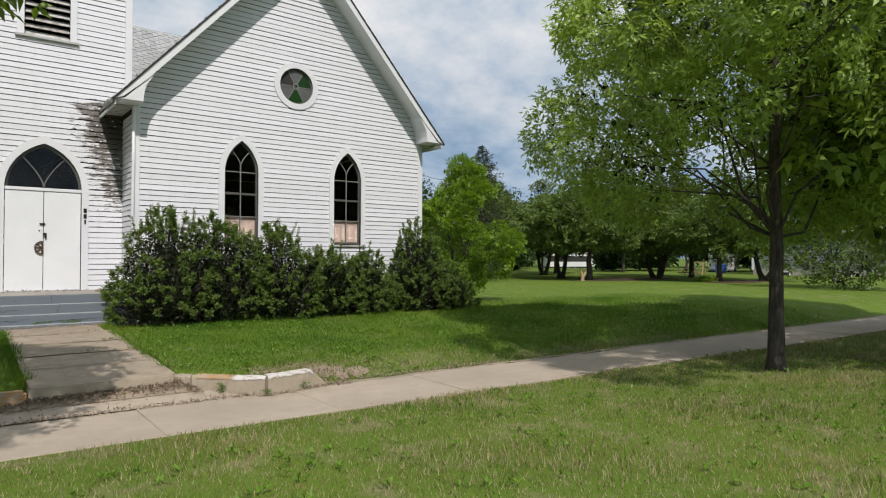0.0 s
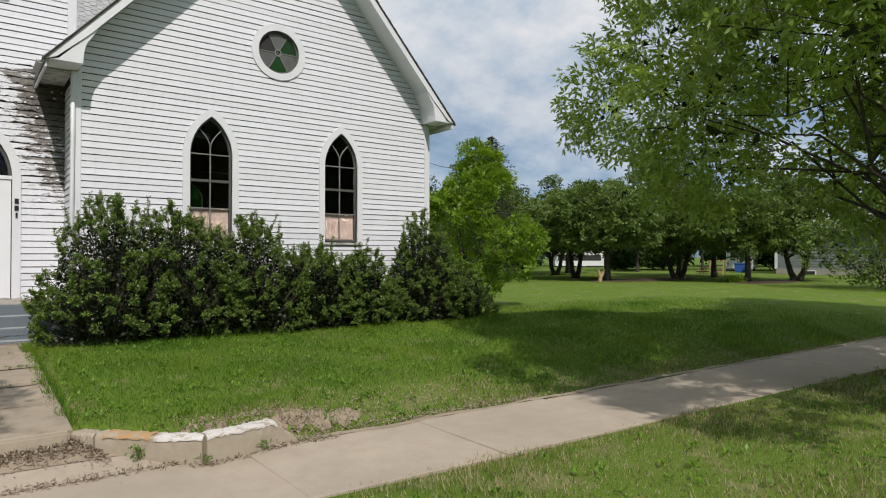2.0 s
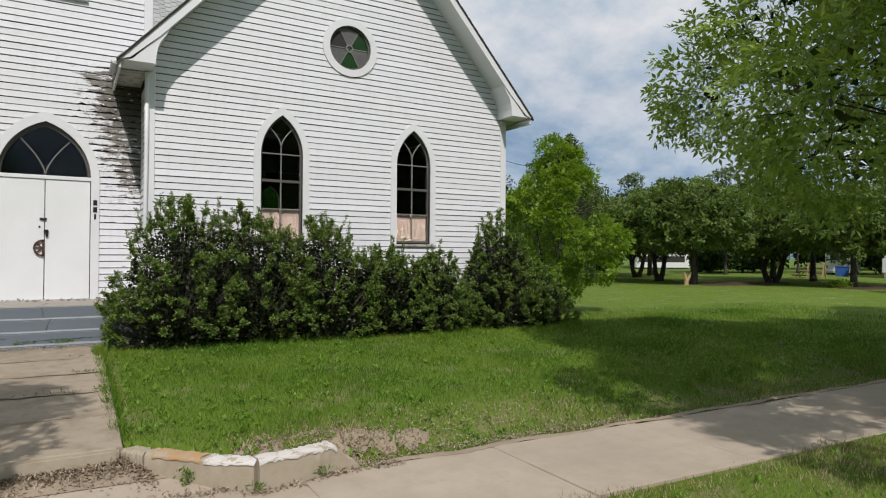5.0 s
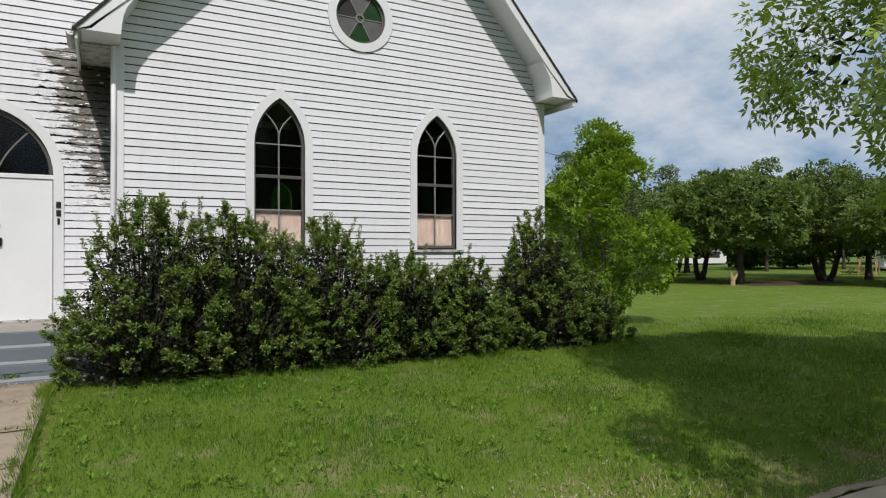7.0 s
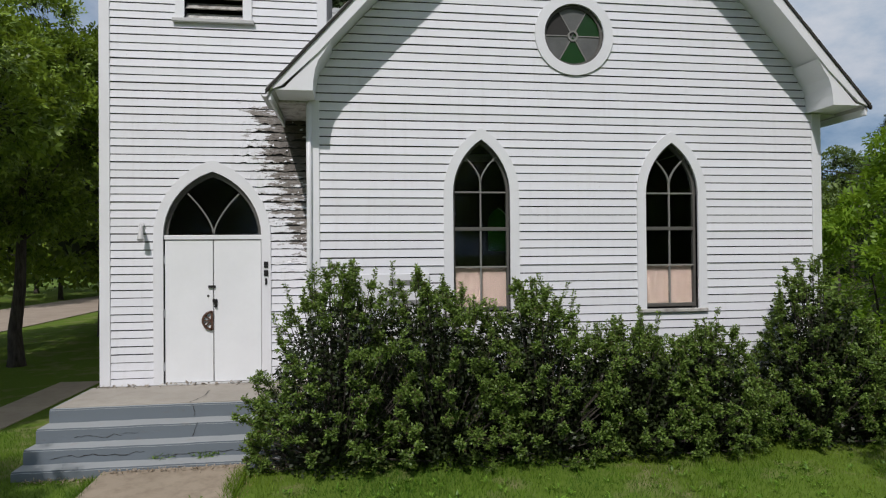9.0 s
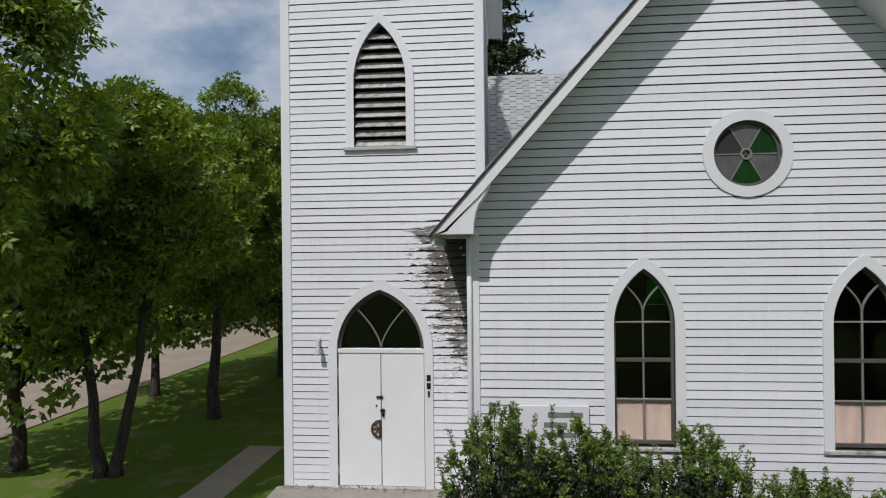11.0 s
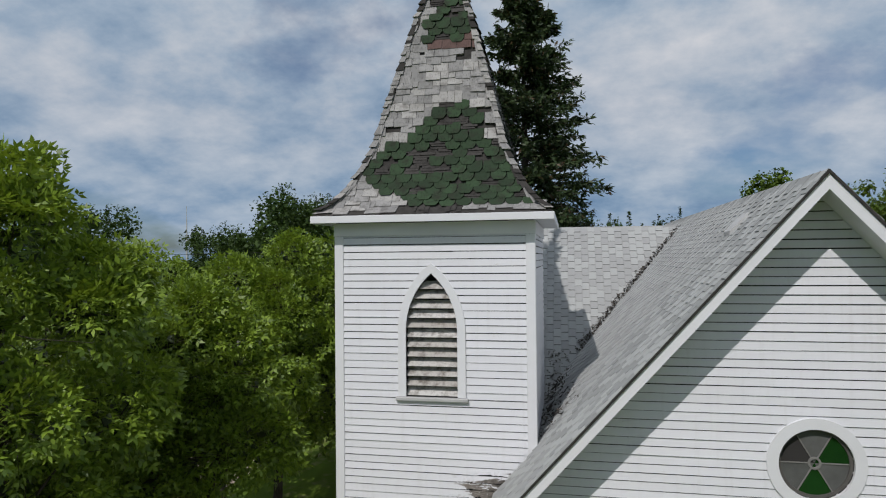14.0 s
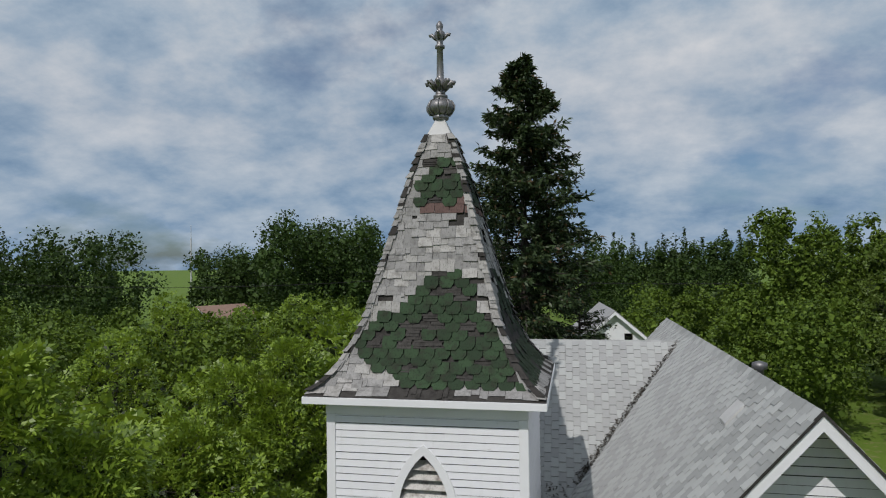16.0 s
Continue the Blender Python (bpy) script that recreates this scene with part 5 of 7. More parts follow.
    # metal cap and cast finial
    b = bmesh.new()
    lo, hi = 0.225, 0.07
    vs = [[b.verts.new((cx + sx * w, cy + sy * w, z)) for sx, sy in ((-1, -1), (1, -1), (1, 1), (-1, 1))] for w, z in ((lo, 13.10), (hi, 13.43))]
    for i in range(4):
        b.faces.new((vs[0][i], vs[0][(i + 1) % 4], vs[1][(i + 1) % 4], vs[1][i]))
    b.faces.new(vs[1])
    part("spire_cap", b, GREY_TRIM, church, "small white metal cap")
    fin = bmesh.new()
    lathe(fin, [(0.10, 13.41), (0.14, 13.43), (0.15, 13.48), (0.12, 13.50), (0.19, 13.53), (0.235, 13.60), (0.24, 13.66), (0.20, 13.74), (0.12, 13.77), (0.115, 13.80), (0.13, 13.82),
                (0.13, 13.85), (0.09, 13.87), (0.085, 13.93), (0.10, 14.0), (0.13, 14.06), (0.11, 14.12), (0.07, 14.16), (0.065, 14.20), (0.055, 14.68), (0.085, 14.70), (0.09, 14.74), (0.055, 14.77),
                (0.06, 14.84), (0.10, 14.92), (0.09, 14.98), (0.05, 15.02), (0.06, 15.06), (0.065, 15.11), (0.04, 15.16), (0.01, 15.19)], (cx, cy, 0), 18)
    finial = part("finial", fin, ZINC, church, "weathered cast zinc finial with leaf collars", True)
    for a in range(8):
        th = a * math.pi / 4
        b = bmesh.new()
        tube(b, [(cx + r * math.cos(th), cy + r * math.sin(th), zz) for r, zz in ((0.10, 13.50), (0.20, 13.52), (0.245, 13.60), (0.25, 13.66), (0.21, 13.74), (0.12, 13.78))], 0.016, 5)
        part("rib", b, ZINC, finial, smooth=True)
        for base, sc in ((14.02, 1.0), (14.90, 0.72)):
            if a % 2 and base > 14.5:
                continue
            b = bmesh.new()
            tube(b, [(cx + r * sc * math.cos(th), cy + r * sc * math.sin(th), base + q * sc) for r, q in ((0.08, -0.08), (0.14, 0.0), (0.21, 0.07), (0.25, 0.06), (0.235, 0.01))], [0.03 * sc, 0.045 * sc, 0.045 * sc, 0.04 * sc, 0.022 * sc], 6)
            part("leaf", b, ZINC, finial, smooth=True)


build_spire()

# ---- steps, kerb ----
def build_stoop():
    root = thing("front_steps", (-5.25, 0, 0.3), "four grey-painted concrete steps, cracked and worn, below the door", "steps")
    fronts, tops = (-0.12, -0.42, -0.68, -0.92), (0.945, 0.785, 0.625, 0.465)
    for i, (f, z) in enumerate(zip(fronts, tops)):
        back = TY0 + 0.02 if i == 0 else fronts[i - 1] + 0.02
        bm = bmesh.new()
        box(bm, -6.60 - 0.012 * i, -3.60, f, back, 0.15, z - 0.012)
        bmesh.ops.subdivide_edges(bm, edges=[e for e in bm.edges if abs(e.verts[0].co.x - e.verts[1].co.x) > 1], cuts=24)
        rng = random.Random(30 + i)
        for v in bm.verts:
            v.co.y += rng.uniform(-0.003, 0.003) if abs(v.co.y - f) < 0.01 else 0
            v.co.z += rng.uniform(-0.004, 0.002) if v.co.z > 0.3 else 0
        bmesh.ops.bevel(bm, geom=[e for e in bm.edges if all(v.co.z > z - 0.05 for v in e.verts) and abs(e.verts[0].co.x - e.verts[1].co.x) > 0.05], offset=0.016, segments=2, affect="EDGES")
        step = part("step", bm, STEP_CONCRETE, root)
        # upright faces take a darker grey than the treads
        step.data.materials.append(DARK_RISER)
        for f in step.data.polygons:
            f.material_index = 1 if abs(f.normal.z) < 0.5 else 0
    # the bare top of the landing
    part("landing", soft_box(-6.56, -3.64, -0.06, TY0 - 0.03, 0.925, 0.949, 0.006), LANDING, root, "bare concrete landing")
    # cracks: thin jagged lines on the risers and over the landing
    rng = random.Random(5)

    def jag(a, b, n, wob, w, put_at):
        pts, d = [], 0.0
        for i in range(n + 1):
            d = d * 0.7 + rng.uniform(-wob, wob)
            pts.append((a[0] + (b[0] - a[0]) * i / n + (d if abs(b[1] - a[1]) > abs(b[0] - a[0]) else 0), a[1] + (b[1] - a[1]) * i / n + (d if abs(b[0] - a[0]) >= abs(b[1] - a[1]) else 0)))
        bm = bmesh.new()
        for p, q in zip(pts, pts[1:]):
            dx, dy = q[0] - p[0], q[1] - p[1]
            s = math.hypot(dx, dy) or 1
            h = w * rng.uniform(0.4, 1.3) / 2
            nx, ny = -dy / s * h, dx / s * h
            bm.faces.new([bm.verts.new(put_at(*c)) for c in ((p[0] - nx, p[1] - ny), (q[0] - nx, q[1] - ny), (q[0] + nx, q[1] + ny), (p[0] + nx, p[1] + ny))])
        part("crack", bm, DARK, root)

    jag((-6.35, 0.50), (-5.35, 0.545), 22, 0.016, 0.007, lambda u, v: (u, -0.6855, v))
    jag((-5.2, 0.50), (-4.2, 0.51), 20, 0.012, 0.006, lambda u, v: (u, -0.6855, v))
    jag((-6.2, 0.66), (-5.5, 0.70), 18, 0.018, 0.005, lambda u, v: (u, -0.4255, v))
    jag((-4.95, 0.79), (-4.97, 0.93), 8, 0.010, 0.006, lambda u, v: (u, -0.1255, v))
    jag((-4.98, -0.10), (-4.92, 0.6), 14, 0.03, 0.010, lambda u, v: (u, v, 0.9525))
    jag((-4.9, 0.62), (-4.85, 0.78), 6, 0.008, 0.006, lambda u, v: (u, -0.4255, v))
    # crumbled concrete and dirt along the wall and the landing's edge
    g = np.random.default_rng(14)
    n = 150
    X = np.concatenate([g.uniform(-6.5, -3.7, n), -3.95 + g.normal(size=160) * 0.16])
    Y = np.concatenate([TY0 - 0.05 - np.abs(g.normal(size=n)) * 0.06, g.uniform(0.0, TY0 - 0.1, 160)])
    tagged(sheet("rubble", leaf_quads(np.stack([X, Y, 0.953 + g.uniform(0, 0.012, len(X))], 1), 0.05, 0.035, g, 0.0, None, 0.7), 4, RUBBLE), "crumbled concrete bits on the landing", "rubble", kind="stuff")
    # weeds in the step's corner
    g = np.random.default_rng(4)
    C = np.repeat(np.array([[-5.2, -0.71, 0.47], [-4.62, -0.71, 0.47], [-4.75, -0.7, 0.47]]), 26, 0) + g.normal(size=(78, 3)) * np.array([0.07, 0.015, 0.01])
    tagged(sheet("step_weeds", leaf_quads(C, 0.06, 0.014, g, -0.6), 4, WEED_LEAF), "small weeds rooted in a crack of the steps", "weeds", kind="stuff")


build_stoop()


KERB_LINE = ([-7.6, -4.26, -3.90, -3.41, -2.80, -2.3], [-5.90, -5.90, -6.29, -6.73, -6.63, -6.56])


def joint_y(x):
    """Where the apron meets the pavement."""
    return -6.50 - 0.05 * (x + 5.4)


def build_kerb():
    root = thing("kerb", (-3.6, -6.8, 0.0), "broken pale concrete kerb blocks at the lawn's corner", "kerb", kind="structure")
    runs = [([(-4.26, -5.87), (-4.19, -5.96), (-4.12, -6.045)], 0.215), ([(-4.105, -6.065), (-3.91, -6.28), (-3.70, -6.50), (-3.44, -6.71)], 0.222), ([(-3.41, -6.725), (-3.15, -6.70), (-2.95, -6.66), (-2.80, -6.62), (-2.56, -6.60)], 0.235)]
    for i, (line, h) in enumerate(runs):
        rng = random.Random(50 + i)
        pts = []
        for p, q in zip(line, line[1:]):
            pts += [Vector((*p, 0)).lerp(Vector((*q, 0)), c / 9) for c in range(9)]
        pts.append(Vector((*line[-1], 0)))
        bm = bmesh.new()
        rings = []
        for c, p in enumerate(pts):
            d = (pts[min(c + 1, len(pts) - 1)] - pts[max(c - 1, 0)]).normalized()
            n = Vector((-d.y, d.x, 0)) * 0.15
            hh = h if i < 2 else h - max(0, c - (len(pts) - 10)) / 9 * 0.205
            j = lambda k: rng.uniform(-k, k)
            rings.append([bm.verts.new(v) for v in (p + Vector((0, 0, -0.1)), p + Vector((j(.004), j(.004), hh * 0.55)), p + n * 0.02 + Vector((j(.006), j(.006), hh - 0.022 + j(.009))), p + n * 0.16 + Vector((0, 0, hh + j(.006))), p + n + Vector((0, 0, hh - 0.012 + j(.010))), p + n + Vector((0, 0, -0.1)))])
        for r0, r1 in zip(rings, rings[1:]):
            for v in range(6):
                bm.faces.new((r0[v], r0[(v + 1) % 6], r1[(v + 1) % 6], r1[v]))
        bm.faces.new(rings[0])
        bm.faces.new(rings[-1][::-1])
        bmesh.ops.recalc_face_normals(bm, faces=bm.faces)
        block = part("kerb_block", bm, KERB, root, "", True)
        block.data.set_sharp_from_angle(angle=radians(32))
        # the lime-white crust that is left of the top coat, and the rust-brown one beside it
        for lo, hi, m, name in (((0.05, 0.56, RUST_CRUST, "rust-stained crust"), (0.58, 1.0, WHITE_CRUST, "flaking white crust")) if i == 1 else ((0.0, 0.78, WHITE_CRUST, "flaking white crust"),) if i == 2 else ()):
            bm = bmesh.new()
            sel = [c for c in range(len(pts)) if lo <= c / (len(pts) - 1) <= hi]
            rr = []
            for c in sel:
                d = (pts[min(c + 1, len(pts) - 1)] - pts[max(c - 1, 0)]).normalized()
                n = Vector((-d.y, d.x, 0)) * 0.15
                hh = h if i < 2 else h - max(0, c - (len(pts) - 10)) / 9 * 0.205
                lip = rng.uniform(0.001, 0.026)
                rr.append([bm.verts.new(v) for v in (pts[c] - n * 0.03 + Vector((0, 0, hh - 0.02 - lip)), pts[c] - n * 0.03 + Vector((0, 0, hh - 0.016 + rng.uniform(-0.006, 0.004))), pts[c] + n * 0.16 + Vector((0, 0, hh + 0.004 + rng.uniform(-0.004, 0.005))), pts[c] + n * (0.85 + rng.uniform(-0.2, 0.1)) + Vector((0, 0, hh + 0.004)))])
            for r0, r1 in zip(rr, rr[1:]):
                for v in range(3):
                    bm.faces.new((r0[v], r1[v], r1[v + 1], r0[v + 1]))
            bmesh.ops.recalc_face_normals(bm, faces=bm.faces)
            part("crust", bm, m, block, name, True)
    # left side of the path
    part("kerb_block", soft_box(-7.1, -5.78, -5.98, -5.82, -0.1, 0.225, 0.03, 2), RUST_CRUST, root, "rust-stained kerb end")
    # the path's worn front edge
    bm = soft_box(-5.76, -4.27, -5.94, -5.855, -0.1, 0.238, 0.018, 2)
    part("path_nosing", bm, KERB, root)
    # the apron, and bare gritty soil under the path's end
    bm, bs = bmesh.new(), bmesh.new()
    xs = np.linspace(-7.6, -2.6, 60)
    rng = random.Random(77)
    rows, soil = [], []
    for x in xs:
        j, kk = joint_y(x), float(np.interp(x, *KERB_LINE)) + 0.06
        m = min(j + 0.42, max(kk, j + 0.02))
        rows.append([bm.verts.new((x, y, z)) for y, z in ((j + 0.012, 0.004), ((j + m) / 2, 0.012 + 0.05 * (m - j)), (m, 0.012 + 0.12 * (m - j)))])
        q = max(kk, m)
        soil.append([bs.verts.new((x, y, z)) for y, z in ((min(m, j + 0.34), 0.012 + 0.11 * (m - j)), ((m + q) / 2, 0.02 + 0.12 * (m - j) + 0.25 * (q - m) * 0.5 + rng.uniform(0, 0.012)), (q, 0.03 + 0.12 * (m - j) + 0.22 * (q - m)))])
    for b, r in ((bm, rows), (bs, soil)):
        for r0, r1 in zip(r, r[1:]):
            for v in range(2):
                b.faces.new((r0[v], r1[v], r1[v + 1], r0[v + 1]))
        bmesh.ops.recalc_face_normals(b, faces=b.faces)
    tagged(part("apron", bm, WALK, None, smooth=True), "stained sloping concrete apron beside the pavement", "path", kind="structure")
    tagged(part("soil_strip", bs, SOIL, None, smooth=True), "bare gritty soil with dead leaves along the path's end", "soil", kind="structure")
    # soil washed into the path's open joints, and trodden bare along the lawn's edges
    def ribbon(pts, wid, up, seed):
        rr, bm = random.Random(seed), bmesh.new()
        rows, w0, w1 = [], 0.5, 0.5
        for i, (p, n) in enumerate(pts):
            w0, w1 = 0.75 * w0 + 0.25 * rr.random() * 2 * 0.5, 0.75 * w1 + 0.25 * rr.random() * 2 * 0.5
            fade = min(1, i / 3, (len(pts) - 1 - i) / 3)
            a, b = p - n * wid * (w0 * 1.6 - 0.35) * fade, p + n * wid * (w1 * 1.6 - 0.25) * fade
            rows.append([bm.verts.new((q.x, q.y, up(q.x, q.y) + h)) for q, h in ((a, 0.003), (p, 0.010 + rr.uniform(0, 0.006)), (b, 0.003))])
        for r0, r1 in zip(rows, rows[1:]):
            for v in range(2):
                bm.faces.new((r0[v], r1[v], r1[v + 1], r0[v + 1]))
        bmesh.ops.recalc_face_normals(bm, faces=bm.faces)
        ob = part("soil_strip", bm, SOIL, None, smooth=True)
        return tagged(ob, "thin strip of gritty soil beside the concrete", "soil", kind="structure")

    path_top = lambda x, y: 0.236 + 0.178 * (y + 5.86) / 4.98 + 0.006
    for i, y in enumerate((-4.864, -3.868, -2.872, -1.876)):
        ribbon([(Vector((-5.74 + 1.5 * c / 40, y + 0.012 * math.sin(c * 0.5 + i), 0)), Vector((0, 1, 0))) for c in range(41)], 0.10 if i == 1 else 0.055, path_top, 300 + i)
    ribbon([(Vector((x, -6.66 - 0.033 * x + 0.02 * math.sin(x * 5), 0)), Vector((0, 1, 0))) for x in np.linspace(-2.5, 16, 240)], 0.09, lambda x, y: max(0.0, float(lay(x, y))) + 0.004, 311)
    ribbon([(Vector((x, float(np.interp(x, *KERB_LINE)) + 0.34 + 0.03 * math.sin(x * 7), 0)), Vector((0, 1, 0))) for x in np.linspace(-3.5, -1.7, 60)], 0.26, lambda x, y: float(lay(x, y)) + 0.006, 312)
    # dead leaves and chips: a drift below the path, a line along the joint and a fringe on the lawn's dry edge
    g = np.random.default_rng(8)
    X = np.concatenate([g.uniform(-7.4, -4.05, 9000), g.uniform(-7.4, -2.2, 1500), g.uniform(-3.3, 0.6, 1300)])
    K = np.interp(X, *KERB_LINE)
    J = joint_y(X)
    n1, n2 = 9000, 1500
    Y = np.concatenate([K[:n1] - np.abs(g.normal(size=n1)) * 0.13 + 0.02, np.minimum(J[n1:n1 + n2], K[n1:n1 + n2] - 0.03) + g.normal(size=n2) * 0.03, -6.50 - 0.033 * X[n1 + n2:] + np.abs(g.normal(size=len(X) - n1 - n2)) * 0.16 - 0.10])
    run = np.clip((Y - J) / 0.42, 0, 1)
    Z = np.where(Y < J, 0.004, np.clip(0.012 + 0.05 * run + 0.11 * np.clip((Y - J - 0.42) / 0.3, 0, 1), 0, 0.2)) + g.uniform(0.002, 0.022, len(X))
    Z[n1 + n2:] = np.maximum(lay(X[n1 + n2:], Y[n1 + n2:]), 0.0) + g.uniform(0.004, 0.02, len(X) - n1 - n2)
    m = 1000
    xa = np.concatenate([-2.8 + g.normal(size=m) * 0.62, -0.9 + g.normal(size=m // 2) * 0.8, g.uniform(-2, 8, m // 2), g.uniform(-6.5, -3.7, 500)])
    ya = np.concatenate([-6.34 + g.normal(size=m) * 0.13, -6.0 + g.normal(size=m // 2) * 0.2, np.zeros(m // 2), -0.96 - np.abs(g.normal(size=500)) * 0.05])
    e = slice(m + m // 2, 2 * m)
    ya[e] = -6.62 - 0.033 * xa[e] + np.abs(g.normal(size=m // 2)) * 0.05
    za = lay(xa, ya) + 0.03 + g.uniform(0, 0.02, len(xa))
    za[2 * m:] = np.where((xa[2 * m:] > -5.74) & (xa[2 * m:] < -4.24), 0.42, 0.36) + g.uniform(0, 0.015, 500)
    P = np.concatenate([np.stack([X, Y, Z], 1), np.stack([xa, ya, za], 1)])
    tagged(sheet("leaf_litter", leaf_quads(P, 0.038, 0.014, g, 0.05, None, 0.8), 4, LITTER), "brown chips and dead leaves", "litter", kind="stuff")
    # tufts in the kerb's joints and at its foot
    spots = [(-3.84, -6.38, 0.03, 0.16, 90), (-3.42, -6.74, 0.02, 0.07, 26), (-2.92, -6.68, 0.01, 0.12, 34)] + [(-4.27 - 0.75 * a * a, -3.865 + g.normal() * 0.012, 0.305, 0.03 + 0.05 * (1 - a), int(18 - 14 * a)) for a in g.uniform(0, 1, 9)] + [(-4.26 - 0.5 * a, -2.86 + g.normal() * 0.012, 0.34, 0.04, 8) for a in g.uniform(0, 1, 4)] + [(-5.6 + 1.3 * a, -1.87, 0.376, 0.03, 4) for a in g.uniform(0, 1, 4)]
    pts, out = [], []
    for x, y, z, h, n in spots:
        t = g.uniform(0, 1, n)
        pts.append(np.stack([x + g.normal(size=n) * 0.025 * (1 + t), y + g.normal(size=n) * 0.02, z + h * 0.7 * t], 1))
    P = np.concatenate(pts)
    tagged(sheet("kerb_weeds", leaf_quads(P, 0.05, 0.011, g, -0.7), 4, WEED_LEAF), "small weeds rooted in the kerb's joints", "weeds", kind="stuff")


build_kerb()


def build_wall_lamp():
    root = thing("wall_lamp", (-5.93, TY0 - 0.02, 3.1), "small white floodlamp on the wall beside the door", "lamp")
    bm = bmesh.new()
    tube(bm, [(-5.93, TY0 - 0.02, 3.20), (-5.93, TY0 - 0.05, 3.20)], 0.042, 14)
    part("mount", bm, WHITE_TRIM, root)
    bm = bmesh.new()
    tube(bm, [(-5.93, TY0 - 0.05, 3.19), (-5.91, TY0 - 0.10, 3.15), (-5.90, TY0 - 0.13, 3.09)], [0.018, 0.022, 0.03], 8)
    part("arm", bm, GREY_TRIM, root)
    bm = bmesh.new()
    tube(bm, [(-5.90, TY0 - 0.12, 3.12), (-5.90, TY0 - 0.14, 3.06), (-5.895, TY0 - 0.17, 2.98)], [0.024, 0.035, 0.045], 12)
    part("lamp_head", bm, GREY_TRIM, root)


build_wall_lamp()


TEXT_GREY = plain("faded_lettering", (0.24, 0.24, 0.235), 0.8, vary=0.3, scale=20)


def build_sign():
    root = thing("wall_sign", (-2.55, -0.05, 2.05), "peeling white notice board fixed to the clapboards behind the hedge", "sign")
    part("board", soft_box(-3.02, -2.02, -0.065, -0.025, 1.75, 2.50, 0.006), WHITE_TRIM, root)
    for x0, x1, z in ((-2.55, -2.1, 2.38), (-2.6, -2.3, 2.25), (-2.6, -2.15, 2.12)):
        part("plain_bar", soft_box(x0, x1, -0.069, -0.064, z - 0.035, z + 0.035, 0.001), TEXT_GREY, root)


build_sign()

# ---- plants ----
def crown_points(g, base, top, radius, clumps, lean=(0, 0), shape=0.8, hollow=0.45):
    """Centres of leaf clumps in an uneven crown between two heights."""
    out = []
    ph = g.uniform(0, 6.28, 6)
    while len(out) < clumps:
        t = g.uniform(0, 1)
        prof = math.sin(math.pi * min(1, 0.10 + 0.9 * t) ** shape) ** 0.75
        a = g.uniform(0, 6.28)
        lump = 1 + 0.22 * math.sin(2 * a + ph[0] + 3 * t) + 0.16 * math.sin(3 * a + ph[1] - 6 * t) + 0.10 * math.sin(5 * a + ph[2] + 9 * t)
        r = radius * prof * lump * (hollow + (1 - hollow) * math.sqrt(g.uniform(0, 1)))
        z = base + (top - base) * t
        out.append((r * math.cos(a) + lean[0] * t, r * math.sin(a) + lean[1] * t, z))
    return np.array(out)


